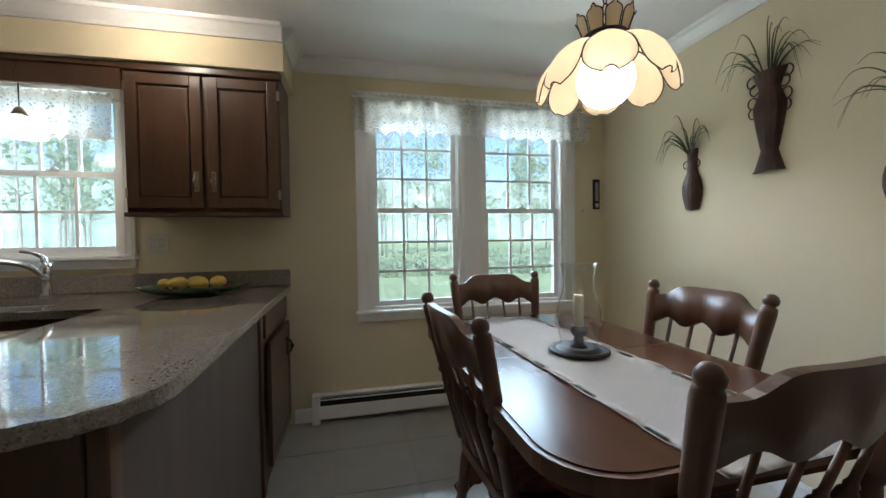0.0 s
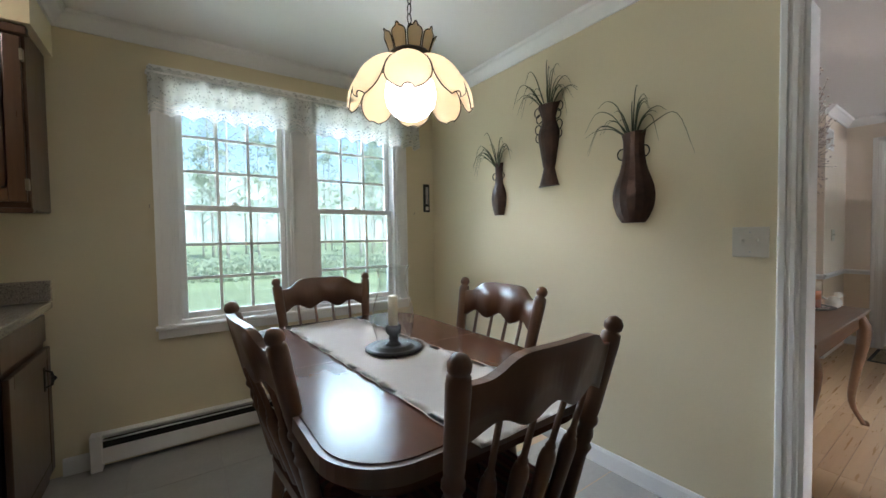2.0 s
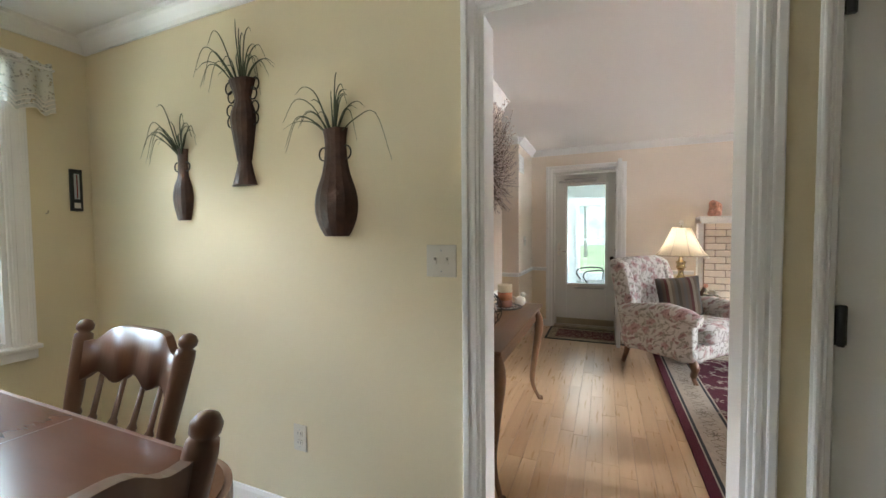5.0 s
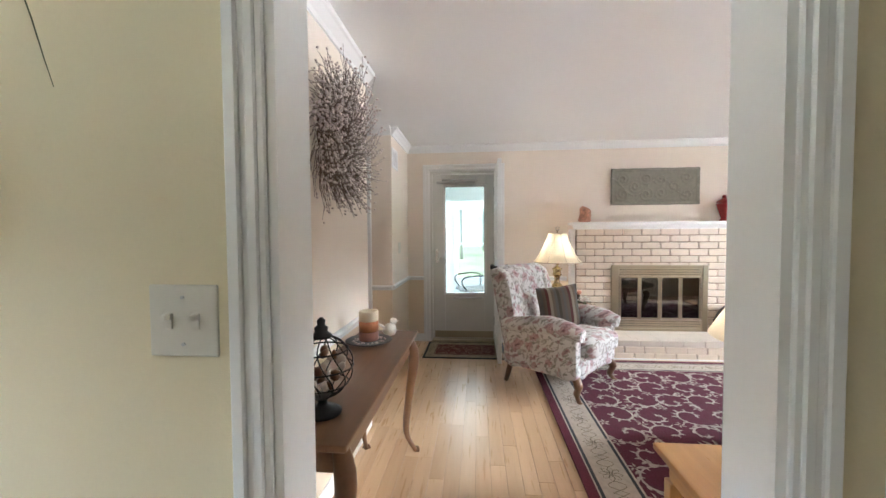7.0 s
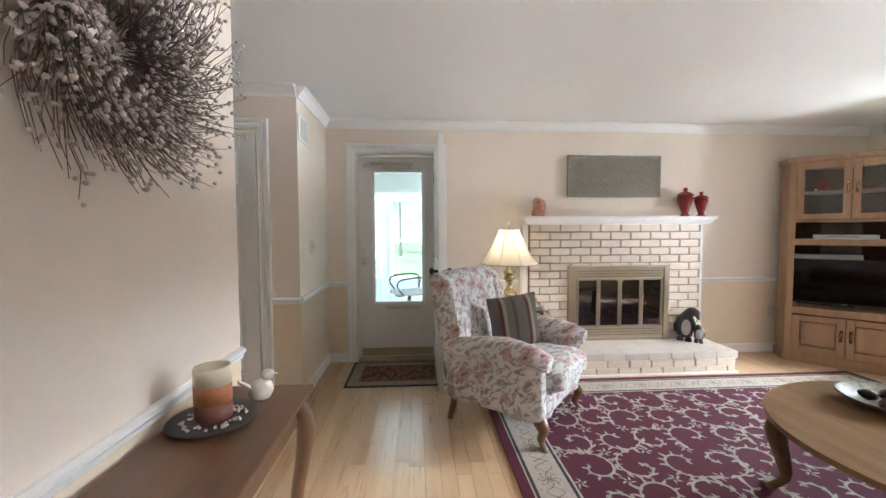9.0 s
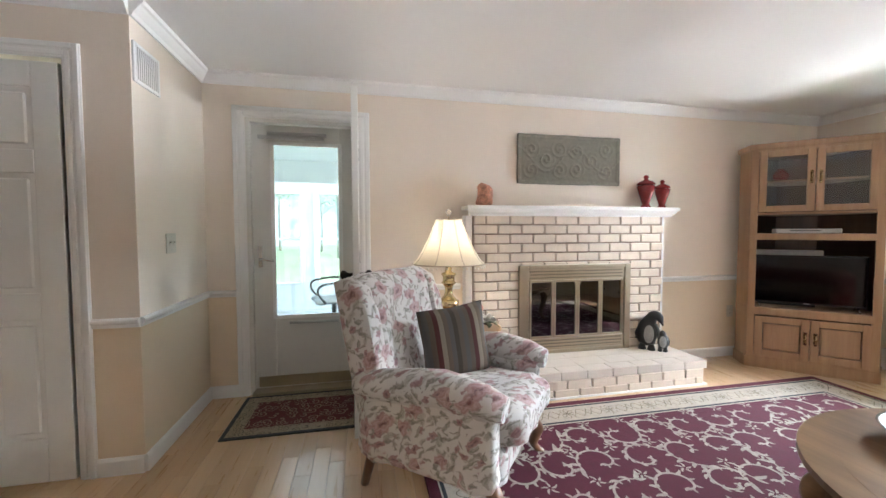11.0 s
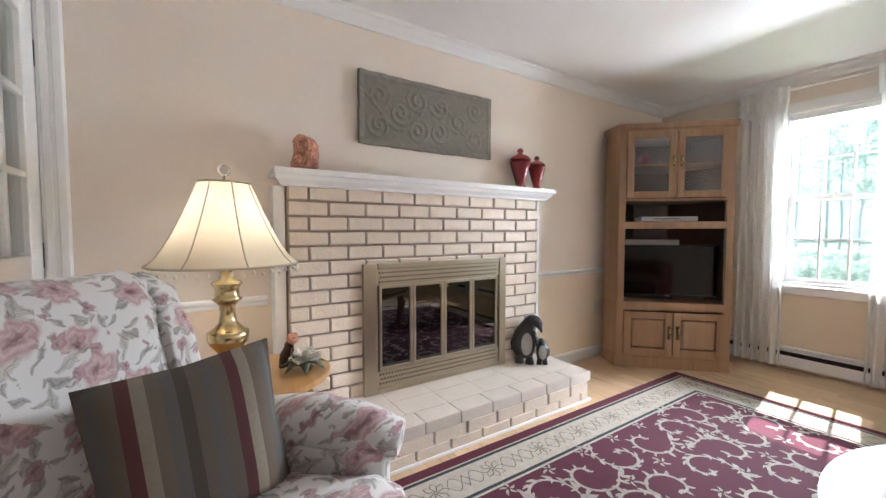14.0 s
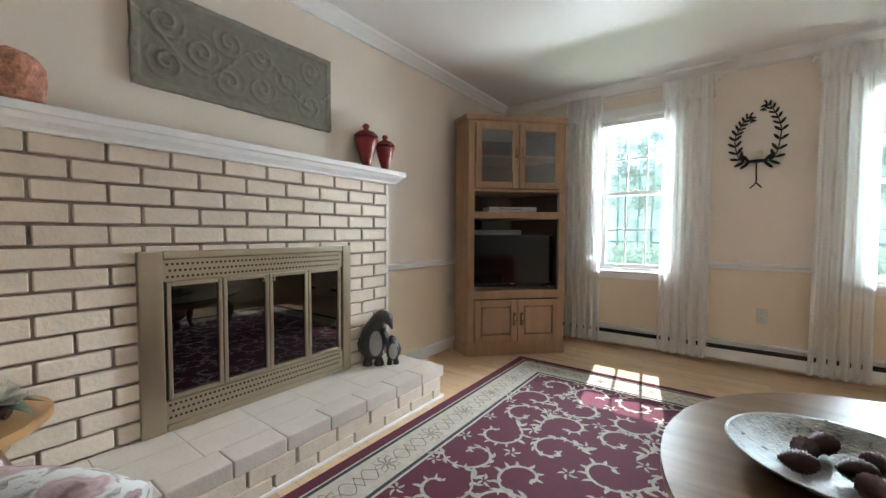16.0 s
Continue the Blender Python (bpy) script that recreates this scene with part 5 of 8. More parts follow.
thermo = thing("thermometer", (2.925, 4.5, 1.52), 0, "narrow black wall thermometer with a pale scale", "thermometer")
part("case", boxed(-0.027, -0.018, -0.115, 0.027, 0, 0.115, 0.005), BLACK, thermo)
part("scale", boxed(-0.012, -0.0205, -0.05, 0.012, -0.018, 0.09, 0.001), GREY_PL, thermo)
part("dial", boxed(-0.014, -0.0205, -0.10, 0.014, -0.018, -0.07, 0.001), PLATE, thermo)
part("tube", tube(bmesh.new(), [(0, -0.022, -0.045), (0, -0.022, 0.085)], 0.0025, 6), RED, thermo)
for i in range(9):
    part("tick", boxed(-0.010, -0.0212, -0.04 + i * 0.015, -0.003, -0.0204, -0.0385 + i * 0.015), BLACK, thermo)
for x, z in ((2.79, 1.385), (1.095, 1.385)):
    hk = thing("curtain_hook", (x, 4.482, z), 0, "small brass hook on the window casing", "hook")
    part("hook", tube(bmesh.new(), [(0, 0, 0), (0, -0.02, 0), (0, -0.028, 0.006), (0, -0.03, 0.016)], 0.003, 6), BRASS, hk)


# wall vases with dry grass
def wall_vase(at, profile, label, seed, blades, spread, rings):
    """A half-round vase against the wall; local -x is out of the wall."""
    v = thing("wall_vase", at, 0, label, "vase", "wall vases")
    bm = bmesh.new()
    n = 9
    cols = []
    for r, z in [(p.x, p.y) for p in curve_pts([(r, z, 0) for r, z in profile], 4)]:
        cols.append([bm.verts.new((-r * 0.66 * math.sin(math.pi * i / (n - 1)), -1.1 * r * math.cos(math.pi * i / (n - 1)), z)) for i in range(n)])
    for a, b in zip(cols, cols[1:]):
        for i in range(n - 1):
            bm.faces.new((a[i], b[i], b[i + 1], a[i + 1]))
        bm.faces.new((a[n - 1], b[n - 1], b[0], a[0]))
    bm.faces.new(cols[0][::-1])
    bm.faces.new(cols[-1])
    part("body", bm, VASE, v)
    for side, z, s in rings:
        pts = [(-0.008, side * (0.0 + s[0]) + side * s[1] * math.cos(t), z + s[2] * math.sin(t)) for t in [2.6 - 5.2 * k / 14 for k in range(15)]]
        part("scroll", tube(bmesh.new(), pts, 0.0032, 5), IRON, v)
    rg = random.Random(seed)
    top = profile[-1][1]
    bm = bmesh.new()
    for k in range(blades):
        a = rg.choice((-1, 1)) * rg.random() ** 0.6
        reach, rise = a * spread * rg.uniform(0.6, 1.1), rg.uniform(0.05, 0.20) * (1.35 - 0.75 * abs(a))
        droop = rise - abs(a) ** 1.4 * rg.uniform(0.03, 0.20)
        ox = -0.012 - rg.uniform(0, 0.05)
        y0 = a * profile[-1][0] * 0.35
        pts = curve_pts([(-0.015, y0, top - 0.03), (ox, y0 + reach * 0.35, top + rise * 0.75), (ox * 1.3, y0 + reach * 0.72, top + rise), (ox * 1.5, y0 + reach, top + droop)], 4)
        tube(bm, pts, [0.0038 * (1 - 0.85 * i / (len(pts) - 1)) for i in range(len(pts))], 3)
    part("grass", bm, LEAF, v, "dry dark green grass blades")
    return v


wall_vase((3.0, 3.695, 1.34), [(0.03, 0), (0.04, 0.004), (0.056, 0.07), (0.06, 0.12), (0.05, 0.17), (0.032, 0.22), (0.03, 0.30), (0.036, 0.345)], "small rust-brown half vase with dry grass on the wall", 3, 18, 0.20, ((1, 0.26, (0.035, 0.02, 0.022)), (-1, 0.26, (0.035, 0.02, 0.022))))
wall_vase((3.0, 3.275, 1.485), [(0.068, 0), (0.06, 0.012), (0.036, 0.10), (0.04, 0.12), (0.062, 0.25), (0.066, 0.31), (0.045, 0.37), (0.046, 0.40), (0.07, 0.465)], "tall rust-brown half vase with iron scrolls and grass", 5, 22, 0.22, tuple((s, z, (o, 0.022, 0.026)) for s in (1, -1) for z, o in ((0.40, 0.066), (0.34, 0.075), (0.29, 0.072), (0.44, 0.08))))
wall_vase((3.0, 2.775, 1.255), [(0.04, 0), (0.055, 0.006), (0.082, 0.06), (0.092, 0.12), (0.084, 0.18), (0.06, 0.25), (0.048, 0.32), (0.046, 0.38), (0.053, 0.425)], "wide rust-brown half vase with dry grass on the wall", 8, 20, 0.26, ((1, 0.33, (0.055, 0.022, 0.026)), (-1, 0.33, (0.055, 0.022, 0.026))))


# ---- living room: fireplace ----
def soft(x0, y0, z0, x1, y1, z1, bev, m=None, bm=None, puff=0.0):
    """A padded block with round edges; puff swells its broad faces."""
    b = bmesh.new()
    box(b, x0, y0, z0, x1, y1, z1)
    bmesh.ops.subdivide_edges(b, edges=list(b.edges), cuts=3, use_grid_fill=True)
    c = Vector(((x0 + x1) / 2, (y0 + y1) / 2, (z0 + z1) / 2))
    h = Vector(((x1 - x0) / 2, (y1 - y0) / 2, (z1 - z0) / 2))
    for v in b.verts:
        d = v.co - c
        q = Vector((d.x / h.x, d.y / h.y, d.z / h.z))
        inner = Vector((max(-h.x + bev, min(h.x - bev, d.x)), max(-h.y + bev, min(h.y - bev, d.y)), max(-h.z + bev, min(h.z - bev, d.z))))
        e = d - inner
        if e.length > 1e-6:
            d = inner + e.normalized() * bev
        v.co = c + d + d.normalized() * puff * (1 - q.x ** 2 * 0.8) * (1 - q.y ** 2 * 0.8) if puff else c + d
    bmesh.ops.subdivide_edges(b, edges=list(b.edges), cuts=1, use_grid_fill=True, smooth=0.7)
    for f in b.faces:
        f.smooth = True
    if m is not None:
        bmesh.ops.transform(b, matrix=m, verts=list(b.verts))
    if bm is None:
        return b
    me = bpy.data.meshes.new("tmp")
    b.to_mesh(me)
    b.free()
    bm.from_mesh(me)
    bpy.data.meshes.remove(me)
    return bm


FX, FY0, FY1, HZ = 6.945, -1.03, 0.73, 0.2
OP = (-0.61, 0.27)
fire = thing("fireplace", (0, 0, 0), 0, "cream painted brick fireplace with a raised hearth", "fireplace")
for y0, y1, z0 in ((FY0, OP[0], HZ), (OP[1], FY1, HZ), (OP[0], OP[1], 0.87)):
    part("mortar_face", boxed(FX, y0, z0, 7.054, y1, 1.352), MORTAR, fire)
bm = bmesh.new()
box(bm, 7.50, -0.62, 0.16, 7.56, 0.28, 0.9)
box(bm, 7.2, -0.68, 0.16, 7.5, -0.62, 0.9)
box(bm, 7.2, 0.28, 0.16, 7.5, 0.34, 0.9)
box(bm, 7.2, -0.68, 0.87, 7.56, 0.34, 0.95)
box(bm, 7.2, -0.68, 0.10, 7.56, 0.34, 0.2)
part("firebox", bm, SOOT, fire)
hearth = part("hearth_core", boxed(6.512, -1.048, 0, FX, 0.758, HZ - 0.045), MORTAR, fire)
mantel = part("mantel", boxed(6.85, -1.13, 1.398, 7.054, 0.80, 1.430, 0.006), TRIM, fire, "white painted wooden mantel shelf")
bm = bmesh.new()
prof = [(0, 0), (0.05, 0.0), (0.055, 0.012), (0.085, 0.03), (0.10, 0.05), (0, 0.05)]
rings = []
for y, s in ((-1.055, 1), (0.735, 1)):
    rings.append([bm.verts.new((6.94 - o * 0.78, y + (-o if y < 0 else o) * 0.6, 1.348 + u)) for o, u in prof])
k = len(prof)
for i in range(k):
    bm.faces.new((rings[0][i], rings[0][(i + 1) % k], rings[1][(i + 1) % k], rings[1][i]))
bm.faces.new(rings[0][::-1])
bm.faces.new(rings[1])
box(bm, 6.935, -1.06, 1.353, 7.054, 0.74, 1.3975)
part("bed_moulding", bm, TRIM, mantel)
part("side_board", boxed(6.955, 0.735, 0, 7.054, 0.79, 1.352, 0.004), TRIM, fire)
part("side_board", boxed(6.955, -1.062, 0, 7.054, -1.035, 1.352, 0.004), TRIM, fire)
bm = boxed(6.485, -1.075, 0, 6.512, 0.79, 0.016, 0.004)
box(bm, 6.512, -1.075, 0, 7.04, -1.05, 0.016, 0.004)
part("floor_strip", bm, TRIM, fire)

bl, bh, jt = 0.2035, 0.0768, 0.011


def brick_mesh(l, d, h):
    bm = boxed(-d / 2, -l / 2, -h / 2, d / 2, l / 2, h / 2)
    bmesh.ops.bevel(bm, geom=list(bm.edges), offset=0.004, segments=1, affect="EDGES")
    me = bpy.data.meshes.new("brick")
    bm.to_mesh(me)
    bm.free()
    me.materials.append(BRICK)
    return me


cache = {}


def brick(parent, x, y0, y1, z, along="y"):
    l = round(y1 - y0 - jt, 3)
    if l < 0.02:
        return
    if l not in cache:
        cache[l] = brick_mesh(l, 0.034, bh - jt)
    c = (y0 + y1) / 2
    at = (x, c, z) if along == "y" else (c, x, z)
    piece("brick", cache[l], parent, (at[0] + random.uniform(-0.001, 0.001), at[1] + random.uniform(-0.001, 0.001), at[2]), (random.uniform(-0.4, 0.4), 0, random.uniform(-0.5, 0.5) + (0 if along == "y" else 90)))


for r in range(15):
    z = HZ + 0.003 + (r + 0.5) * bh
    y = FY1 + (0 if r % 2 else bl / 2)
    while y > FY0:
        a, b = max(y - bl, FY0), min(y, FY1)
        if z < 0.90:
            for lo, hi in ((a, min(b, OP[0] - 0.005)), (max(a, OP[1] + 0.005), b)):
                if hi - lo > 0.03:
                    brick(fire, FX - 0.003, lo, hi, z)
        elif b - a > 0.03:
            brick(fire, FX - 0.003, a, b, z)
        y -= bl
HB = 0.066
for r in range(2):
    z = 0.001 + (r + 0.5) * HB
    y = 0.758 + (0 if r % 2 else bl / 2)
    while y > -1.048:
        a, b = max(y - bl, -1.048), min(y, 0.758)
        if b - a > 0.03:
            brick(hearth, 6.508, a, b, z)
        y -= bl
    x = 6.512
    while x < 6.94:
        a, b = x, min(x + bl * (0.5 if (r and x == 6.512) else 1), 7.03)
        brick(hearth, -1.052, a, b, z, "x")
        x = b
y = 0.772 + bl * 0.3
while y > -1.066:
    a, b = max(y - bl * 1.04, -1.07), min(y, 0.772)
    if b - a > 0.03:
        part("cap_brick", boxed(6.488, a + 0.002, HZ - 0.064, 6.608, b - 0.002, HZ, 0.006), PAVER, hearth)
    y -= bl * 1.04
for i in range(7):
    a, b = 0.768 - i * 0.262, max(0.768 - (i + 1) * 0.262, -1.066)
    for x0, x1 in ((6.609, 6.777), (6.777, 6.944)):
        part("hearth_tile", boxed(x0 + 0.0008, b + 0.0008, HZ - 0.042, x1 - 0.0008, a - 0.0008, HZ - 0.0012, 0.0022), PAVER, hearth)

ins = thing("fireplace_doors", (6.925, -0.17, HZ), -90, "antique brass glass doors closed over the firebox", "fireplace doors")
# local x across (left to right for the viewer), -y towards the room, z up
IW, IH = 0.52, 0.745
bm = bmesh.new()
for a in ((-IW, 0, -IW + 0.085, IH), (IW - 0.06, 0, IW, IH), (-IW + 0.085, IH - 0.035, IW - 0.06, IH), (-IW + 0.085, 0, IW - 0.06, 0.03)):
    box(bm, a[0], -0.022, a[1], a[2], 0.02, a[3], 0.008, seg=3)
box(bm, -IW + 0.07, -0.012, 0.03, IW - 0.05, 0.012, 0.125, 0.003)
box(bm, -IW + 0.07, -0.012, IH - 0.125, IW - 0.05, 0.012, IH - 0.035, 0.003)
part("frame", bm, BRASS, ins)
hole_bar = boxed(-0.0045, -0.0016, -0.0045, 0.0045, 0, 0.0045)
me = bpy.data.meshes.new("slot")
hole_bar.to_mesh(me)
hole_bar.free()
me.materials.append(SOOT)
for i in range(46):
    x = -0.42 + i * 0.0188
    for z in (0.083, IH - 0.08):
        for dz in (-0.026, 0.0, 0.026):
            piece("slot", me, ins, (x + (0.0094 if dz == 0 else 0), -0.0122, z + dz))
for i in range(4):
    x0 = -0.425 + i * 0.2195
    x1 = x0 + 0.2165
    d = bmesh.new()
    for a in ((x0, 0.13, x0 + 0.018, 0.618), (x1 - 0.018, 0.13, x1, 0.618), (x0 + 0.018, 0.13, x1 - 0.018, 0.148), (x0 + 0.018, 0.60, x1 - 0.018, 0.618)):
        box(d, a[0], -0.014, a[1], a[2], 0.006, a[3], 0.004)
    d = part("glass_door", d, BRASS, ins)
    part("pane", boxed(x0 + 0.016, -0.004, 0.146, x1 - 0.016, 0.0, 0.602), SMOKED, d)
for x in (-0.02, 0.03):
    part("pull", tube(bmesh.new(), [(x, -0.014, 0.585), (x, -0.032, 0.585), (x, -0.032, 0.60), (x, -0.014, 0.60)], 0.005, 6), BRASS, ins)

# above and on the mantel
pl = thing("wall_plaque", (7.053, -0.165, 1.835), -90, "grey-green relief plaque with scrolls above the mantel", "wall plaque")
bm = bmesh.new()
nx, nz, W2, Z2 = 150, 66, 0.482, 0.208
grid = []
cells = [(-0.36, 0.08), (-0.36, -0.09), (-0.22, 0.0), (-0.1, 0.09), (-0.1, -0.09), (0.06, 0.08), (0.06, -0.08), (0.2, 0.0), (0.34, 0.1), (0.34, -0.09)]
for i in range(nx + 1):
    row = []
    for j in range(nz + 1):
        x, z = -W2 + 2 * W2 * i / nx, -Z2 + 2 * Z2 * j / nz
        h = 0.0
        for n_, (cx, cz) in enumerate(cells):
            dx, dz = (x - cx) * (1 if n_ % 2 else -1), z - cz
            r = math.hypot(dx, dz)
            if r < 0.085:
                th = math.atan2(dz, dx)
                h = max(h, 0.012 * max(0.0, math.sin(th + r * 150)) ** 1.4 * (1 - (r / 0.085) ** 4) * (0.62 + 0.38 * abs(math.sin(5 * th + r * 60))))
        stem = abs(z - 0.1 * math.sin(x * 11.5 + 1.0))
        h = max(h, 0.013 * max(0.0, 1 - stem / 0.013) * (0.75 + 0.25 * math.sin(x * 150 + z * 60)))
        rim = min(W2 - abs(x), Z2 - abs(z))
        h += 0.007 * (rim < 0.028) + 0.002 * noise.noise((x * 30, z * 30, 0))
        e = 0.004 * noise.noise((x * 16, z * 16, 4))
        row.append(bm.verts.new((x + e, -0.022 - h, z + e)))
    grid.append(row)
for a, b in zip(grid, grid[1:]):
    for j in range(nz):
        bm.faces.new((a[j], b[j], b[j + 1], a[j + 1])).smooth = True
edge = [r[0] for r in grid] + grid[-1][1:] + [r[-1] for r in grid[-2::-1]] + grid[0][-2:0:-1]
back = [bm.verts.new((v.co.x, 0, v.co.z)) for v in edge]
for i in range(len(edge)):
    j = (i + 1) % len(edge)
    bm.faces.new((edge[i], back[i], back[j], edge[j]))
part("relief", bm, STONE_GREEN, pl)

for y, s in ((-0.872, 1.2), (-1.04, 1.04)):
    u = thing("lidded_urn", (6.965, y, 1.430), 0, "small red lidded ceramic urn on the mantel", "urn", "red urns")
    part("body", lathe([(r * s, z * s) for r, z in ((0.035, 0), (0.036, 0.012), (0.024, 0.025), (0.028, 0.04), (0.05, 0.11), (0.06, 0.15), (0.066, 0.156), (0.05, 0.166), (0.001, 0.168))], 24, wob=lambda a, z: 1 + 0.03 * math.sin(14 * a) * (0.04 < z < 0.14)), RED, u)
    part("lid", lathe([(r * s, z * s) for r, z in ((0.062, 0.168), (0.064, 0.176), (0.045, 0.195), (0.02, 0.205), (0.012, 0.213), (0.02, 0.225), (0.012, 0.238), (0.003, 0.242))], 24), RED, u)
s = thing("salt_lamp", (6.945, 0.635, 1.430), 0, "rough pink-orange salt crystal on the mantel", "salt lamp")
bm = lathe([(0.05, 0), (0.062, 0.015), (0.066, 0.05), (0.062, 0.10), (0.052, 0.145), (0.03, 0.172), (0.003, 0.178)], 18)
bmesh.ops.subdivide_edges(bm, edges=bm.edges[:], cuts=1, use_grid_fill=True)
for v in bm.verts:
    if v.co.z > 0.004:
        out = Vector((v.co.x, v.co.y, 0.02)).normalized()
        v.co += out * (0.02 * noise.noise(v.co * 17) + 0.012 * noise.noise(v.co * 60))
for f in bm.faces:
    f.smooth = False
part("crystal", bm, SALT, s)

# penguin figurine: one plain mesh
fig = thing("penguin_statue", (6.865, -0.855, HZ), -134, "dark stone statue of two standing penguins on the hearth", "statue")
bm = tube(bmesh.new(), curve_pts([(-0.005, 0, 0.035), (-0.02, 0, 0.10), (-0.02, 0, 0.17), (-0.002, -0.005, 0.235), (0.03, -0.012, 0.285), (0.068, -0.02, 0.282), (0.092, -0.028, 0.245), (0.102, -0.03, 0.215)], 5), [0.055] * 2 + [0.068, 0.076, 0.082, 0.085, 0.086, 0.085, 0.083, 0.081, 0.078, 0.074, 0.07, 0.066, 0.061, 0.056, 0.052, 0.049, 0.047, 0.046, 0.046, 0.046, 0.045, 0.044, 0.042, 0.04, 0.037, 0.032, 0.026, 0.02, 0.016, 0.013, 0.011, 0.009, 0.007, 0.005, 0.004, 0.003], 16)
tube(bm, curve_pts([(0.105, -0.04, 0.025), (0.106, -0.04, 0.08), (0.104, -0.038, 0.125), (0.10, -0.036, 0.155), (0.098, -0.036, 0.178)], 4), [0.03, 0.036, 0.04, 0.043, 0.044, 0.044, 0.042, 0.038, 0.033, 0.029, 0.027, 0.027, 0.026, 0.024, 0.019, 0.012, 0.004], 14)
tube(bm, [(0.045, -0.03, 0.225), (0.072, -0.05, 0.16), (0.07, -0.055, 0.10)], [0.02, 0.024, 0.006], 8, 0.5)
tube(bm, [(-0.075, 0, 0.20), (-0.105, -0.01, 0.13), (-0.105, 0, 0.05)], [0.02, 0.024, 0.006], 8, 0.5)
tube(bm, [(0.138, -0.035, 0.125), (0.152, -0.035, 0.09), (0.15, -0.035, 0.05)], [0.011, 0.014, 0.004], 7, 0.5)
for x, y, r in ((-0.05, -0.05, 0.032), (0.02, -0.055, 0.032), (0.085, -0.06, 0.018), (0.125, -0.055, 0.018)):
    lathe([(r, 0), (r, 0.012), (r * 0.8, 0.03), (r * 0.6, 0.05)], 10, (x, y, 0), bm=bm)
m_p, nt, b = nodes_of("statue_stone")
gm = nt.nodes.new("ShaderNodeTexCoord")
sx = nt.nodes.new("ShaderNodeSeparateXYZ")
nt.links.new(gm.outputs["Object"], sx.inputs[0])
tuft = noise_tex(nt, gm.outputs["Object"], 90.0)


def oval(cx, cz, rx, rz):
    ex = math_node(nt, "MULTIPLY", math_node(nt, "SUBTRACT", sx.outputs[0], cx), 1 / rx)
    ez = math_node(nt, "MULTIPLY", math_node(nt, "SUBTRACT", sx.outputs[2], cz), 1 / rz)
    return step(nt, math_node(nt, "ADD", math_node(nt, "MULTIPLY", ex, ex), math_node(nt, "MULTIPLY", ez, ez)), 1.0, 0.85)


belly = math_node(nt, "MAXIMUM", oval(0.0, 0.135, 0.04, 0.082), oval(0.107, 0.085, 0.028, 0.05))
belly = math_node(nt, "MULTIPLY", belly, step(nt, sx.outputs[1], -0.03, -0.04))
nt.links.new(mix(nt, belly, mix(nt, tuft, (0.02, 0.02, 0.02), (0.045, 0.043, 0.04)), mix(nt, tuft, (0.22, 0.21, 0.2), (0.55, 0.53, 0.5))), b.inputs["Base Color"])
b.inputs["Roughness"].default_value = 0.45
part("figure", bm, m_p, fig)

# ---- television corner ----
tv = thing("entertainment_cabinet", (6.49, -2.103, 0), -134.3, "honey oak corner cabinet with glass doors and a television bay", "cabinet")
HW = 0.418


def corner_outline(w, back=0.62, side=0.21):
    return [(-w, 0), (w, 0), (w + 0.065, side), (0.16, back), (-0.16, back), (-w - 0.065, side)]


part("plinth", prism(corner_outline(HW + 0.012), 0, 0.095, 0.005), OAK, tv)
for sgn in (-1, 1):
    o = [(sgn * HW, 0), (sgn * (HW - 0.05), 0), (sgn * (HW - 0.05), 0.02), (sgn * (HW - 0.03), 0.02), (sgn * (HW + 0.035), 0.21), (sgn * (HW + 0.065), 0.21)]
    part("side", prism(o if sgn < 0 else o[::-1], 0.095, 1.935), OAK, tv)
part("back", prism([(-HW - 0.035, 0.22), (-0.15, 0.60), (0.15, 0.60), (HW + 0.035, 0.22), (HW + 0.055, 0.235), (0.16, 0.62), (-0.16, 0.62), (-HW - 0.055, 0.235)][::-1], 0.095, 1.935), WALNUT, tv)
part("base_top", prism(corner_outline(HW + 0.004, 0.60), 0.475, 0.545, 0.008), OAK, tv)
part("bottom", prism(corner_outline(HW - 0.02, 0.58), 0.095, 0.115), OAK, tv)
part("shelf", prism(corner_outline(HW - 0.05, 0.55, 0.13), 1.145, 1.20, 0.006), OAK, tv)
part("upper_bottom", prism(corner_outline(HW - 0.05, 0.55, 0.13), 1.365, 1.385), OAK, tv)
part("glass_shelf", prism(corner_outline(HW - 0.055, 0.45, 0.12), 1.645, 1.66), OAK, tv)
part("top_board", prism(corner_outline(HW - 0.01, 0.60), 1.915, 1.935), OAK, tv)
part("cornice", prism(corner_outline(HW + 0.02, 0.62), 1.935, 1.99, 0.015, seg=3), OAK, tv)
cabinet_door(tv, pose(-0.366, -0.004, 0.118), 0.363, 0.35, OAK, (0.335, 0.19), BRASS_P)
cabinet_door(tv, pose(0.003, -0.004, 0.118), 0.363, 0.35, OAK, (0.03, 0.19), BRASS_P)
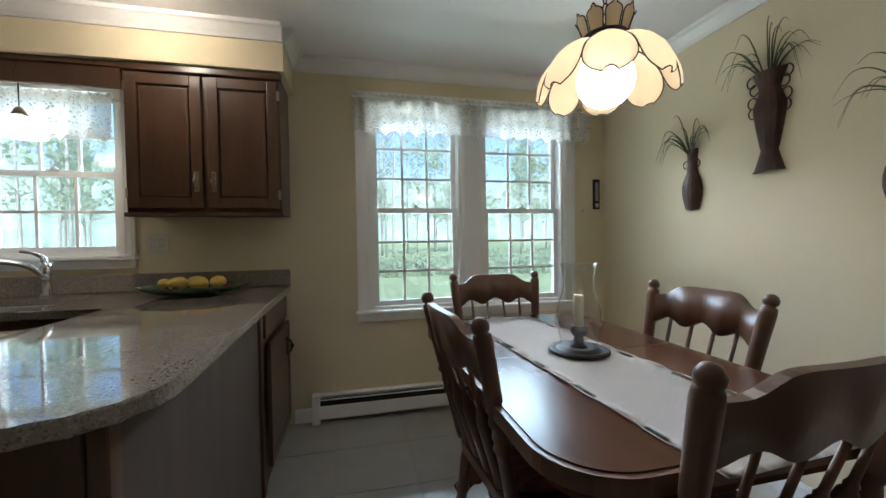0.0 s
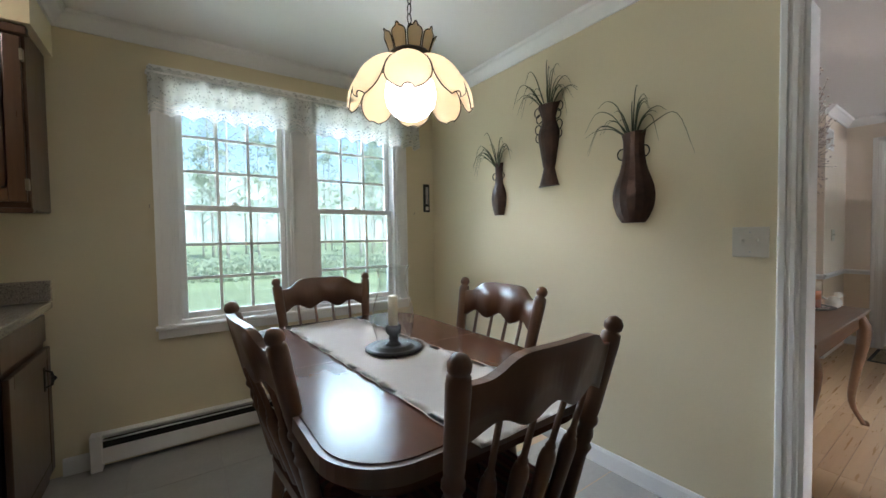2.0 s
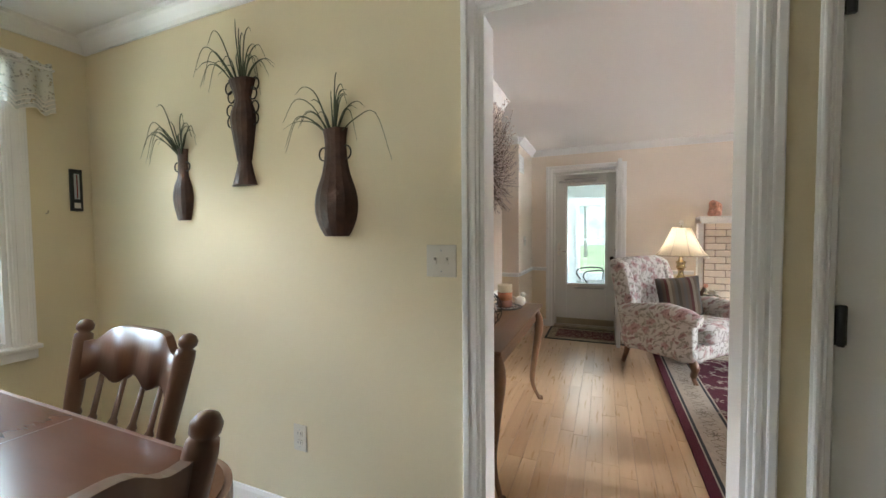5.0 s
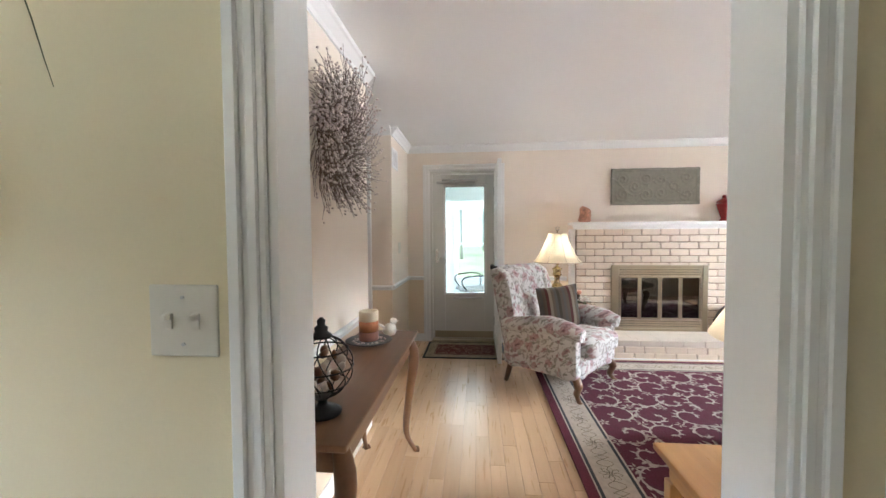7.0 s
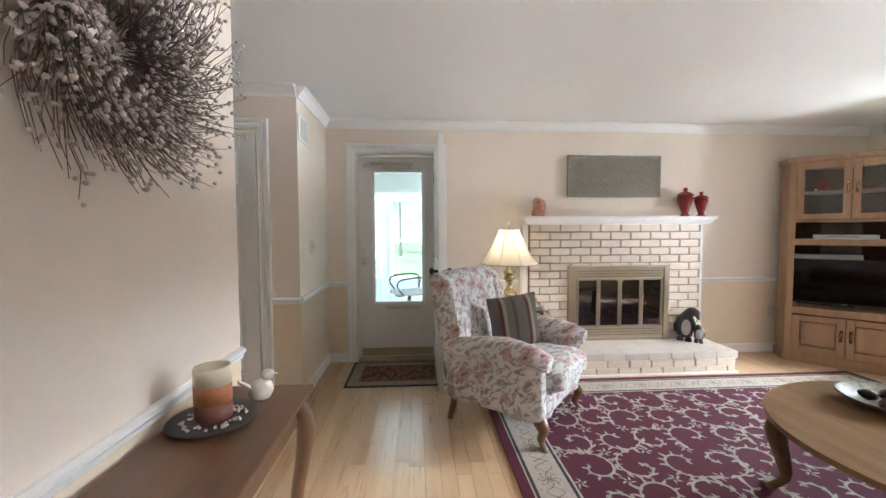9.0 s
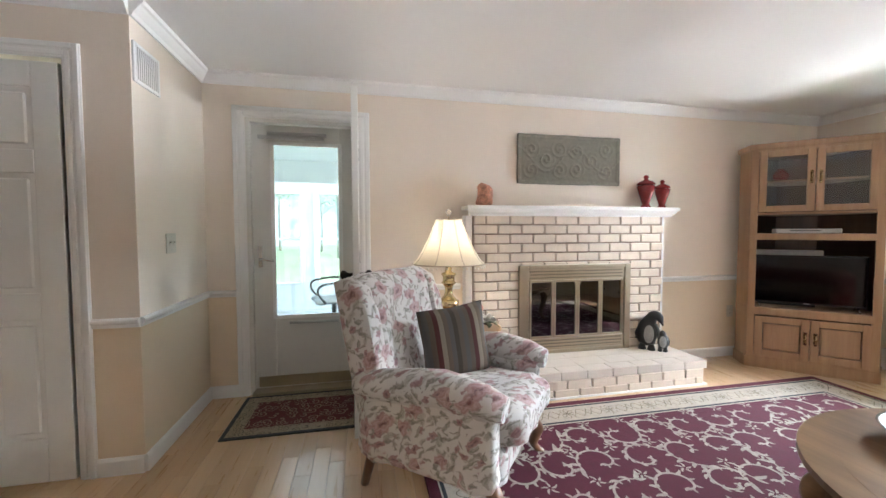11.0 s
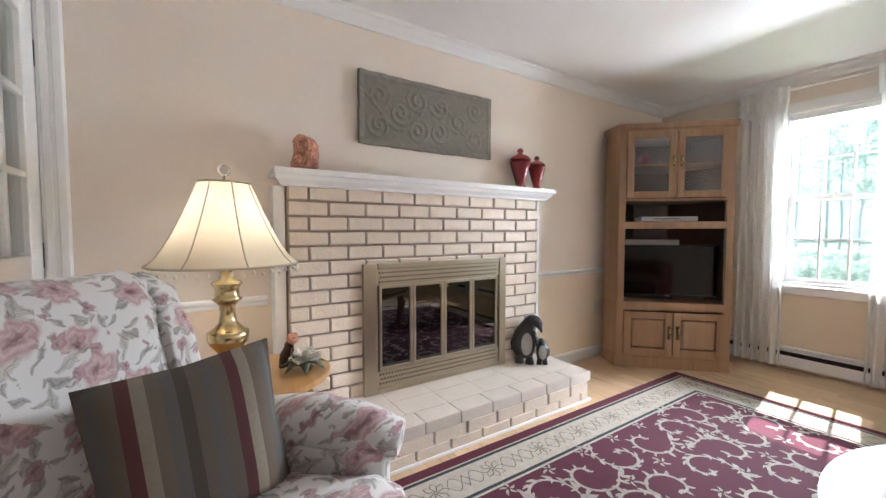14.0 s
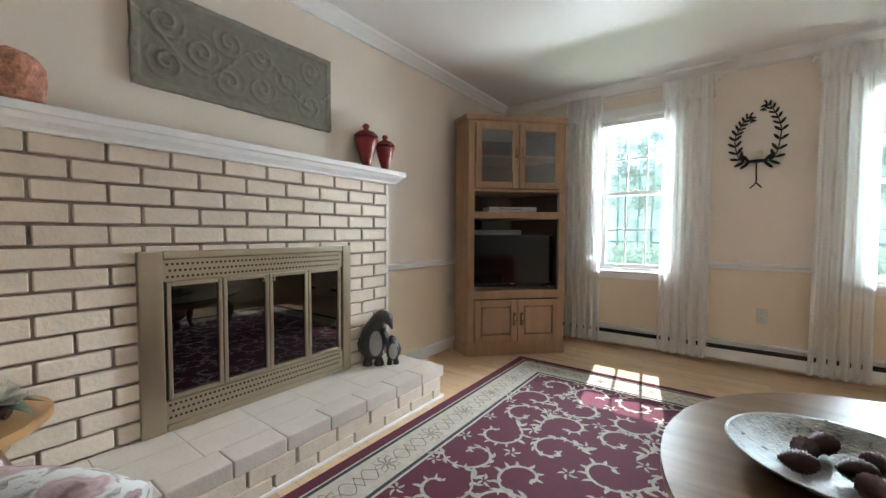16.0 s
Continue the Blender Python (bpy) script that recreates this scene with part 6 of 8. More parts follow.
for x0, hx in ((-0.366, 0.337), (0.003, 0.026)):
    bm = bmesh.new()
    w, h, st = 0.363, 0.522, 0.052
    for a in ((0, 0, st, h), (w - st, 0, w, h), (st, 0, w - st, st), (st, h - st, w - st, h)):
        box(bm, x0 + a[0], -0.022, 1.39 + a[1], x0 + a[2], 0, 1.39 + a[3], 0.005)
    d = part("glazed_door", bm, OAK, tv)
    part("pane", boxed(x0 + st - 0.005, -0.012, 1.39 + st - 0.005, x0 + w - st + 0.005, -0.008, 1.39 + h - st + 0.005), CAB_GLASS, d)
    bm = boxed(x0 + hx - 0.01, -0.026, 1.62, x0 + hx + 0.01, -0.022, 1.73, 0.003, seg=1)
    tube(bm, [(x0 + hx, -0.024, 1.715), (x0 + hx, -0.048, 1.70), (x0 + hx, -0.052, 1.675), (x0 + hx, -0.048, 1.65), (x0 + hx, -0.024, 1.635)], [0.004, 0.005, 0.007, 0.005, 0.004], 8)
    part("handle", bm, BRASS_P, d, "ornate brass pull")
tvm = tv.matrix_basis


def in_cabinet(name, x, y, z, label, category):
    t = thing(name, (0, 0, 0), 0, label, category)
    t.matrix_basis = tvm @ pose(x, y, z)
    return t


scr = in_cabinet("television", 0.0, 0.10, 0.545, "black flat-screen television, switched off", "television")
part("housing", boxed(-0.385, 0.0, 0.035, 0.365, 0.035, 0.465, 0.006), BLACK, scr)
part("screen", boxed(-0.375, -0.002, 0.05, 0.355, 0.001, 0.455, 0.001, seg=1), SCREEN, scr)
for x in (-0.33, 0.31):
    part("foot", tube(bmesh.new(), [(x, -0.06, 0.006), (x, 0.015, 0.04), (x, 0.09, 0.006)], 0.007, 6), CHROME, scr)
part("badge", boxed(-0.025, -0.003, 0.04, 0.015, -0.001, 0.046), GREY_PL, scr)
vcr = in_cabinet("disc_player", -0.02, 0.06, 1.20, "slim silver disc player on the shelf", "disc player")
part("case", boxed(-0.21, 0, 0.004, 0.21, 0.2, 0.042, 0.005), GREY_PL, vcr)
part("front_slot", boxed(-0.12, -0.001, 0.022, 0.08, 0.001, 0.028), BLACK, vcr)
sb = in_cabinet("sound_bar", -0.12, 0.22, 0.99, "grey bar behind the television", "sound bar")
part("bar", boxed(-0.24, 0, 0.01, 0.24, 0.05, 0.06, 0.01), GREY_PL, sb)
part("bracket", boxed(-0.2, 0.012, -0.445, 0.2, 0.04, 0.015), BLACK, sb)
vs = in_cabinet("round_vase", -0.19, 0.2, 1.66, "small round red vase behind the cabinet glass", "vase")
part("body", lathe([(0.03, 0), (0.05, 0.02), (0.062, 0.055), (0.05, 0.09), (0.025, 0.108), (0.03, 0.118), (0.025, 0.118), (0.001, 0.1)], 20), RED, vs)

# ---- armchair ----
arm = thing("wing_armchair", (5.87, 1.135, 0), -39.7, "cream wing armchair with a faded rose print", "armchair")
part("seat_frame", soft(-0.35, -0.34, 0.165, 0.35, 0.34, 0.34, 0.04), FLORAL, arm)
part("seat_cushion", soft(-0.275, -0.42, 0.32, 0.275, 0.25, 0.475, 0.06, puff=0.02), FLORAL, arm)
tilt = pose(0, 0.26, 0.36, -13, 0, 0)
part("backrest", soft(-0.315, -0.06, -0.05, 0.315, 0.13, 0.66, 0.07, tilt, puff=0.02), FLORAL, arm)
for sgn in (-1, 1):
    bm = soft(sgn * 0.335 - 0.055, -0.34, 0.17, sgn * 0.335 + 0.055, 0.34, 0.56, 0.045)
    pts = [(sgn * 0.345, -0.375 + 0.72 * k / 8, 0.565 - 0.012 * abs(k - 3)) for k in range(9)]
    tube(bm, pts, [0.05, 0.075, 0.08, 0.08, 0.08, 0.078, 0.075, 0.07, 0.06], 14)
    part("arm", bm, FLORAL, arm)
    prof = [(-0.02, 0.02), (0.10, 0.02), (0.10, 0.66), (0.02, 0.665), (-0.065, 0.60), (-0.08, 0.48), (-0.08, 0.36), (-0.075, 0.24), (-0.06, 0.12)]
    w = prism(prof[::-1], -0.045, 0.045, 0.03, m=tilt @ pose(sgn * 0.312, 0, 0, 0, 0, 0) @ Matrix(((0, 0, 1, 0), (1, 0, 0, 0), (0, 1, 0, 0), (0, 0, 0, 1))), seg=4)
    for f in w.faces:
        f.smooth = True
    part("wing", w, FLORAL, arm)
    part("leg", tube(bmesh.new(), curve_pts([(sgn * 0.31, -0.30, 0.19), (sgn * 0.335, -0.335, 0.13), (sgn * 0.32, -0.315, 0.06), (sgn * 0.34, -0.345, 0.012), (sgn * 0.345, -0.35, 0.0)], 4), [0.035] * 5 + [0.026] * 4 + [0.018] * 4 + [0.024] * 4, 10), CONSOLE, arm)
    part("leg", tube(bmesh.new(), [(sgn * 0.30, 0.30, 0.19), (sgn * 0.32, 0.345, 0.0)], [0.028, 0.02], 8), CONSOLE, arm)
pil = thing("cushion", (0, 0, 0), 0, "brown and grey striped cushion on the armchair", "cushion")
pil.matrix_basis = pose(5.957, 1.124, 0.635, -8, -6, -80.8)
bm = bmesh.new()
n = 14
grids = []
for sgn in (-1, 1):
    g = []
    for i in range(n + 1):
        row = []
        for j in range(n + 1):
            u, v = -1 + 2 * i / n, -1 + 2 * j / n
            th = 0.075 * ((1 - u ** 4) * (1 - v ** 4)) ** 0.6
            pin = 1 - 0.06 * (1 - abs(u * v))
            row.append(bm.verts.new((0.19 * u * pin, sgn * th, 0.195 * v * pin)))
        g.append(row)
    grids.append(g)
for g, flip in zip(grids, (False, True)):
    for i in range(n):
        for j in range(n):
            q = (g[i][j], g[i + 1][j], g[i + 1][j + 1], g[i][j + 1])
            bm.faces.new(q[::-1] if flip else q).smooth = True
bmesh.ops.remove_doubles(bm, verts=list(bm.verts), dist=1e-5)
part("cover", bm, stripe_mat("striped_cover", [(0.115, 0.09, 0.065), (0.10, 0.095, 0.085), (0.115, 0.09, 0.065), (0.085, 0.018, 0.018), (0.26, 0.22, 0.165), (0.13, 0.10, 0.07), (0.10, 0.095, 0.085), (0.06, 0.045, 0.032)], "X", 0.2), pil)

# ---- side table, lamp, flower ----
st_ = thing("side_table", (6.60, 1.00, 0), 0, "small oval oak side table beside the armchair", "side table")
part("tabletop", prism(ellipse(0, 0, 0.27, 0.37, 40), 0.525, 0.55, 0.009, seg=3), SIDE_OAK, st_)
part("apron", prism(ellipse(0, 0, 0.2, 0.29, 32), 0.465, 0.525), SIDE_OAK, st_)
for sx_ in (-1, 1):
    for sy_ in (-1, 1):
        part("leg", tube(bmesh.new(), curve_pts([(sx_ * 0.155, sy_ * 0.23, 0.50), (sx_ * 0.185, sy_ * 0.265, 0.38), (sx_ * 0.165, sy_ * 0.245, 0.15), (sx_ * 0.2, sy_ * 0.28, 0.0)], 5), [0.032] * 5 + [0.026] * 5 + [0.017] * 5 + [0.02], 10), CONSOLE, st_)

tl = thing("table_lamp", (6.567, 1.018, 0.55), 0, "polished brass table lamp with a lit cream bell shade", "lamp")
part("stem", lathe([(0.085, 0), (0.088, 0.015), (0.078, 0.03), (0.05, 0.045), (0.04, 0.07), (0.03, 0.10), (0.032, 0.11), (0.045, 0.13), (0.066, 0.155), (0.071, 0.175), (0.072, 0.198), (0.06, 0.205), (0.048, 0.215), (0.032, 0.235), (0.026, 0.27), (0.030, 0.30), (0.046, 0.316), (0.052, 0.322), (0.042, 0.33), (0.04, 0.36), (0.042, 0.366), (0.052, 0.378), (0.052, 0.386), (0.026, 0.395), (0.022, 0.42), (0.012, 0.45), (0.004, 0.452)], 32), BRASS_P, tl)
bm = bmesh.new()
rings = []
for f in [k / 10 for k in range(11)]:
    r = 0.248 - 0.16 * f ** 0.72
    z = 0.455 + 0.30 * f
    rings.append([bm.verts.new((r * math.cos(2 * math.pi * i / 40), r * math.sin(2 * math.pi * i / 40), z)) for i in range(40)])
for a, b in zip(rings, rings[1:]):
    for i in range(40):
        bm.faces.new((a[i], a[(i + 1) % 40], b[(i + 1) % 40], b[i])).smooth = True
shade = part("shade", bm, SHADE, tl, "lit cream bell-shaped fabric shade")
for i in range(8):
    a = 2 * math.pi * i / 8 + 0.2
    part("seam", tube(bmesh.new(), [((0.2485 - 0.16 * f ** 0.72) * math.cos(a), (0.2485 - 0.16 * f ** 0.72) * math.sin(a), 0.455 + 0.30 * f) for f in [k / 10 for k in range(11)]], 0.0028, 4), SHADE_TRIM, shade)
for r, z in ((0.249, 0.455), (0.089, 0.755)):
    part("trim_ring", tube(bmesh.new(), [(r * math.cos(2 * math.pi * i / 40), r * math.sin(2 * math.pi * i / 40), z) for i in range(41)], 0.004, 5), SHADE_TRIM, shade)
bead = lathe([(0.001, -0.008), (0.006, -0.004), (0.006, 0.004), (0.001, 0.008)], 6)
me = bpy.data.meshes.new("bead")
bead.to_mesh(me)
bead.free()
me.materials.append(WHITE_C)
for i in range(48):
    a = 2 * math.pi * i / 48
    piece("bead", me, shade, (0.249 * math.cos(a), 0.249 * math.sin(a), 0.439 - 0.006 * (i % 2)))
part("finial", tube(bmesh.new(), [(0.0, 0.018 * math.cos(t), 0.805 + 0.02 * math.sin(t)) for t in [2 * math.pi * i / 14 for i in range(15)]], 0.0045, 6), CHROME, tl)
part("harp", tube(bmesh.new(), [(0, 0, 0.44), (0, 0, 0.79)], 0.004, 6), BRASS_P, tl)
point_lamp("table_lamp_bulb", (6.597, 1.018, 1.15), 0.85, 0.035, (1.0, 0.90, 0.76))

fl = thing("flower_ornament", (6.56, 0.77, 0.55), 0, "small bird and white rose ornament on the side table", "ornament")
part("branch", tube(bmesh.new(), curve_pts([(-0.03, -0.05, 0.012), (0.0, -0.01, 0.03), (0.03, 0.03, 0.025), (0.05, 0.06, 0.014)], 4), [0.014] * 5 + [0.017] * 4 + [0.013] * 4, 8), VASE, fl)
for ring_, (count, out, up, tip, size) in enumerate(((5, 0.048, 0.052, 0.030, 0.034), (5, 0.030, 0.068, 0.055, 0.030), (3, 0.013, 0.078, 0.075, 0.022))):
    for k in range(count):
        a = k * 2 * math.pi / count + ring_ * 0.6
        ca, sa = math.cos(a), math.sin(a)
        bm = bmesh.new()
        rows = []
        for f, w in ((0, 0.35), (0.35, 0.95), (0.7, 1.0), (0.92, 0.65), (1.0, 0.2)):
            r, z = 0.006 + (out + 0.012) * f, 0.045 + (up - 0.045) * f ** 0.6 + (tip - 0.05) * 0.3 * f * f
            rows.append([bm.verts.new((-0.02 + r * ca - u * w * size * sa, -0.025 + r * sa + u * w * size * ca, z + 0.010 * u * u)) for u in (-1, -0.5, 0, 0.5, 1)])
        for p, q in zip(rows, rows[1:]):
            for j in range(4):
                bm.faces.new((p[j], p[j + 1], q[j + 1], q[j])).smooth = True
        bmesh.ops.solidify(bm, geom=list(bm.faces), thickness=0.0025)
        part("petal", bm, WHITE_C, fl)
for k in range(7):
    a = k * 0.9 + 0.3
    part("leaf", tube(bmesh.new(), [(-0.02, -0.02, 0.04), (-0.02 + 0.055 * math.cos(a), -0.02 + 0.055 * math.sin(a), 0.045), (-0.02 + 0.098 * math.cos(a), -0.02 + 0.098 * math.sin(a), 0.018)], [0.006, 0.022, 0.002], 6, 0.25), LEAF, fl)
part("bird", lathe([(0.003, 0), (0.018, 0.012), (0.023, 0.045), (0.016, 0.075), (0.018, 0.09), (0.01, 0.108), (0.002, 0.112)], 12, m=pose(0.035, 0.055, 0.018, 18, 0, 0)), VASE, fl, "brown bird figure")
part("rosebud", lathe([(0.004, 0), (0.02, 0.012), (0.024, 0.03), (0.018, 0.045), (0.004, 0.048)], 10, (0.02, 0.015, 0.105), wob=lambda a, z: 1 + 0.08 * math.sin(3 * a)), SALT, fl, "pink porcelain rosebud")
part("bud_stem", tube(bmesh.new(), [(0.01, 0.01, 0.03), (0.018, 0.013, 0.07), (0.02, 0.015, 0.11)], 0.005, 6), LEAF, fl)

# ---- rug, mat ----
def ring(bm, x0, y0, x1, y1, w, z0, z1):
    for a in ((x0, y0, x1, y0 + w), (x0, y1 - w, x1, y1), (x0, y0 + w, x0 + w, y1 - w), (x1 - w, y0 + w, x1, y1 - w)):
        box(bm, a[0], a[1], z0, a[2], a[3], z1)
    return bm


rug = thing("area_rug", (0, 0, 0), 0, "maroon area rug with cream scrolls and a pale border", "rug")
RX0, RY0, RX1, RY1 = 3.75, -2.06, 6.43, 1.315
w0 = 0.0
border_in = []
for nm, w, mt in (("edge_band", 0.055, RUG_EDGE), ("cream_line", 0.008, RUG_BORDER), ("dark_line", 0.018, RUG_LINE), ("border", 0.175, RUG_BORDER), ("dark_line", 0.018, RUG_LINE), ("inner_line", 0.012, RUG_BORDER)):
    if nm == "border":
        border_in = [w0, w]
    part(nm, ring(bmesh.new(), RX0 + w0, RY0 + w0, RX1 - w0, RY1 - w0, w, 0.0, 0.011), mt, rug)
    w0 += w
part("field", boxed(RX0 + w0, RY0 + w0, 0, RX1 - w0, RY1 - w0, 0.011), RUG_FIELD, rug)


def ribbon(bm, pts, widths, z=0.0113, th=0.0006):
    """A flat woven line on the rug."""
    rows = []
    for i, p in enumerate(pts):
        q, o = pts[min(i + 1, len(pts) - 1)], pts[max(i - 1, 0)]
        dx, dy = q[0] - o[0], q[1] - o[1]
        l = math.hypot(dx, dy) or 1.0
        nx_, ny_ = -dy / l * widths[i] / 2, dx / l * widths[i] / 2
        rows.append((bm.verts.new((p[0] + nx_, p[1] + ny_, z + th)), bm.verts.new((p[0] - nx_, p[1] - ny_, z + th))))
    for (a, b), (c, d) in zip(rows, rows[1:]):
        bm.faces.new((b, d, c, a))


def leaf_on(bm, x, y, a, l, w, z=0.0113):
    pts = [(x + l * f * math.cos(a + 0.5 * f), y + l * f * math.sin(a + 0.5 * f)) for f in (0, 0.3, 0.6, 0.85, 1)]
    ribbon(bm, pts, [w * 0.35, w, w * 0.85, w * 0.45, 0.001], z)


rg = random.Random(17)
scrolls = bmesh.new()
fx0, fy0, fx1, fy1 = RX0 + w0 + 0.03, RY0 + w0 + 0.03, RX1 - w0 - 0.03, RY1 - w0 - 0.03
CELL = 0.245
nxc, nyc = int((fx1 - fx0) / CELL), int((fy1 - fy0) / CELL)
for i in range(nxc):
    for j in range(nyc):
        cx = fx0 + (i + 0.5) * (fx1 - fx0) / nxc + rg.uniform(-0.02, 0.02)
        cy = fy0 + (j + 0.5) * (fy1 - fy0) / nyc + rg.uniform(-0.02, 0.02)
        turn_, hand = rg.uniform(0, 6.28), 1 if (i + j) % 2 else -1
        pts, ws = [], []
        for k in range(26):
            f = k / 25
            th = turn_ + hand * (5.4 * f)
            r = 0.14 - 0.115 * f
            pts.append((cx + r * math.cos(th), cy + r * math.sin(th)))
            ws.append(0.008 + 0.007 * math.sin(math.pi * f) + (0.01 if k > 22 else 0))
        ribbon(scrolls, pts, ws)
        for k in (1, 3, 5, 8, 10, 12, 15, 18, 21):
            (x, y), (x2, y2) = pts[k], pts[k + 1]
            a = math.atan2(y2 - y, x2 - x)
            s_ = 1.0 - 0.45 * k / 25
            leaf_on(scrolls, x, y, a - hand * 0.9, rg.uniform(0.042, 0.066) * s_, rg.uniform(0.017, 0.026) * s_, 0.0117)
            if k % 2:
                leaf_on(scrolls, x, y, a + hand * 0.8, 0.028 * s_, 0.012 * s_, 0.0119)
        a = turn_ - hand * 0.6
        leaf_on(scrolls, pts[0][0], pts[0][1], a, 0.075, 0.026, 0.0121)
        leaf_on(scrolls, pts[0][0], pts[0][1], a - 1.1, 0.06, 0.022, 0.0122)
        leaf_on(scrolls, pts[-1][0], pts[-1][1], turn_, 0.022, 0.014, 0.0123)
        leaf_on(scrolls, pts[-1][0], pts[-1][1], turn_ + 2.2, 0.022, 0.014, 0.0124)
for i in range(nxc + 1):
    for j in range(nyc + 1):
        cx, cy = fx0 + i * (fx1 - fx0) / nxc, fy0 + j * (fy1 - fy0) / nyc
        a0 = rg.uniform(0, 6.28)
        for k in range(5):
            a = a0 + k * 1.257
            leaf_on(scrolls, cx + 0.008 * math.cos(a), cy + 0.008 * math.sin(a), a, rg.uniform(0.03, 0.042), 0.013, 0.0126 + 0.0001 * k)
tagged(part("scrollwork", scrolls, RUG_SCROLL, rug, "cream scrolling leaf pattern"), kind="stuff")
motifs = bmesh.new()
bw_ = border_in[0] + border_in[1] / 2


def medallion(cx, cy, a0):
    for k in range(8):
        a = a0 + k * math.pi / 4
        ribbon(motifs, [(cx + 0.012 * math.cos(a), cy + 0.012 * math.sin(a)), (cx + 0.04 * math.cos(a + 0.25), cy + 0.04 * math.sin(a + 0.25)), (cx + 0.062 * math.cos(a - 0.1), cy + 0.062 * math.sin(a - 0.1)), (cx + 0.05 * math.cos(a - 0.4), cy + 0.05 * math.sin(a - 0.4))], [0.007, 0.005, 0.005, 0.003])
    ribbon(motifs, [(cx + 0.008 * math.cos(t), cy + 0.008 * math.sin(t)) for t in [6.3 * i / 8 for i in range(9)]], [0.006] * 9, 0.0115)
    for sgn in (-1, 1):
        for v in (-1, 1):
            pts = [(0.06 + 0.10 * f, v * (0.045 * math.sin(f * 4.2))) for f in [k / 10 for k in range(11)]]
            ca, sa = math.cos(a0), math.sin(a0)
            ribbon(motifs, [(cx + sgn * x * ca - y * sa, cy + sgn * x * sa + y * ca) for x, y in pts], [0.004] * 11, 0.0117 + 0.0001 * v)


y = RY0 + 0.16
while y < RY1 - 0.1:
    for x in (RX0 + bw_, RX1 - bw_):
        medallion(x, y, math.pi / 2)
    y += 0.3115
x = RX0 + 0.45
while x < RX1 - 0.3:
    for yy in (RY0 + bw_, RY1 - bw_):
        medallion(x, yy, 0)
    x += 0.3115
tagged(part("border_pattern", motifs, RUG_MOTIF, rug, "dark flower pattern on the border"), kind="stuff")
mat_ = thing("door_mat", (0, 0, 0), 0, "small dark red patterned mat inside the front door", "mat")
part("edge_band", ring(bmesh.new(), 6.40, 1.56, 7.0, 2.44, 0.025, 0.0, 0.008), RUG_LINE, mat_)
part("border", ring(bmesh.new(), 6.425, 1.585, 6.975, 2.415, 0.085, 0.0, 0.008), MAT_BORDER, mat_)
part("field", boxed(6.51, 1.67, 0, 6.89, 2.33, 0.008), MAT_FIELD, mat_)


# ---- tables ----
def cabriole(h, out, foot=0.024):
    ox, oy = out
    return curve_pts([(0, 0, h), (ox * 0.03, oy * 0.03, h * 0.82), (ox * 0.0, oy * 0.0, h * 0.45), (ox * -0.012, oy * -0.012, h * 0.2), (ox * 0.03, oy * 0.03, 0.015), (ox * 0.04, oy * 0.04, 0.0)], 4)


def cab_r(n, k):
    out = []
    for i in range(n):
        f = i / (n - 1)
        out.append(k * (0.030 + 0.012 * math.exp(-((f - 0.18) / 0.12) ** 2) - 0.014 * math.exp(-((f - 0.75) / 0.22) ** 2) + 0.008 * (f > 0.93)))
    return out


ct = thing("coffee_table", (4.56, -0.40, 0.011), 0, "oval oak coffee table on curved legs", "coffee table")
part("tabletop", prism(ellipse(0, 0, 0.66, 0.70, 64), 0.415, 0.44, 0.009, seg=3), OAK_T, ct)
part("inlay", prism(ellipse(0, 0, 0.56, 0.60, 64), 0.4401, 0.4406), OAK_T, ct)
part("apron", prism(ellipse(0, 0, 0.5, 0.54, 48), 0.345, 0.415), OAK, ct)
for k in range(4):
    a = radians(45 + 90 * k)
    o = (math.cos(a), math.sin(a))
    pts = cabriole(0.36, o)
    part("leg", tube(bmesh.new(), [p + Vector((0.52 * o[0] * 1.12, 0.55 * o[1] * 1.12, 0)) for p in pts], cab_r(len(pts), 1.1), 12), OAK_T, ct)
bw = thing("bowl", (4.86, -0.42, 0.4516), 0, "wide dark bowl holding pine cones", "bowl")
part("dish", lathe([(0.06, 0), (0.10, 0.006), (0.175, 0.03), (0.215, 0.052), (0.22, 0.057), (0.21, 0.056), (0.17, 0.036), (0.10, 0.013), (0.001, 0.009)], 44), paint("crackled_grey_glaze", (0.17, 0.15, 0.105), 0.3, var=0.5, vs=40, bs=120, bump_by=0.3), bw)
CONE = paint("pine_cone", (0.06, 0.022, 0.018), 0.45, var=0.4, vs=40)
for k, (x, y, r) in enumerate(((-0.02, 0.03, 20), (0.06, -0.02, 80), (-0.07, -0.03, 140), (0.02, -0.08, 40), (-0.03, 0.10, 100), (0.08, 0.06, 10), (-0.10, 0.05, 60))):
    pc = thing("pine_cone", (4.86 + x, -0.42 + y, 0.47), r, "dark glossy pine cone in the bowl", "pine cone", "pine cones in the bowl")
    prof = []
    for i in range(13):
        f = i / 12
        rr = 0.027 * math.sin(math.pi * (0.12 + 0.85 * f)) ** 0.7
        prof += [(max(0.003, rr * 0.72), -0.036 + 0.072 * f), (max(0.004, rr), -0.034 + 0.072 * f)]
    part("cone", lathe(prof, 14, m=pose(0, 0, 0.026, 0, 90, 0), wob=lambda a, z: 1 + 0.12 * math.sin(7 * a + z * 300)), CONE, pc)

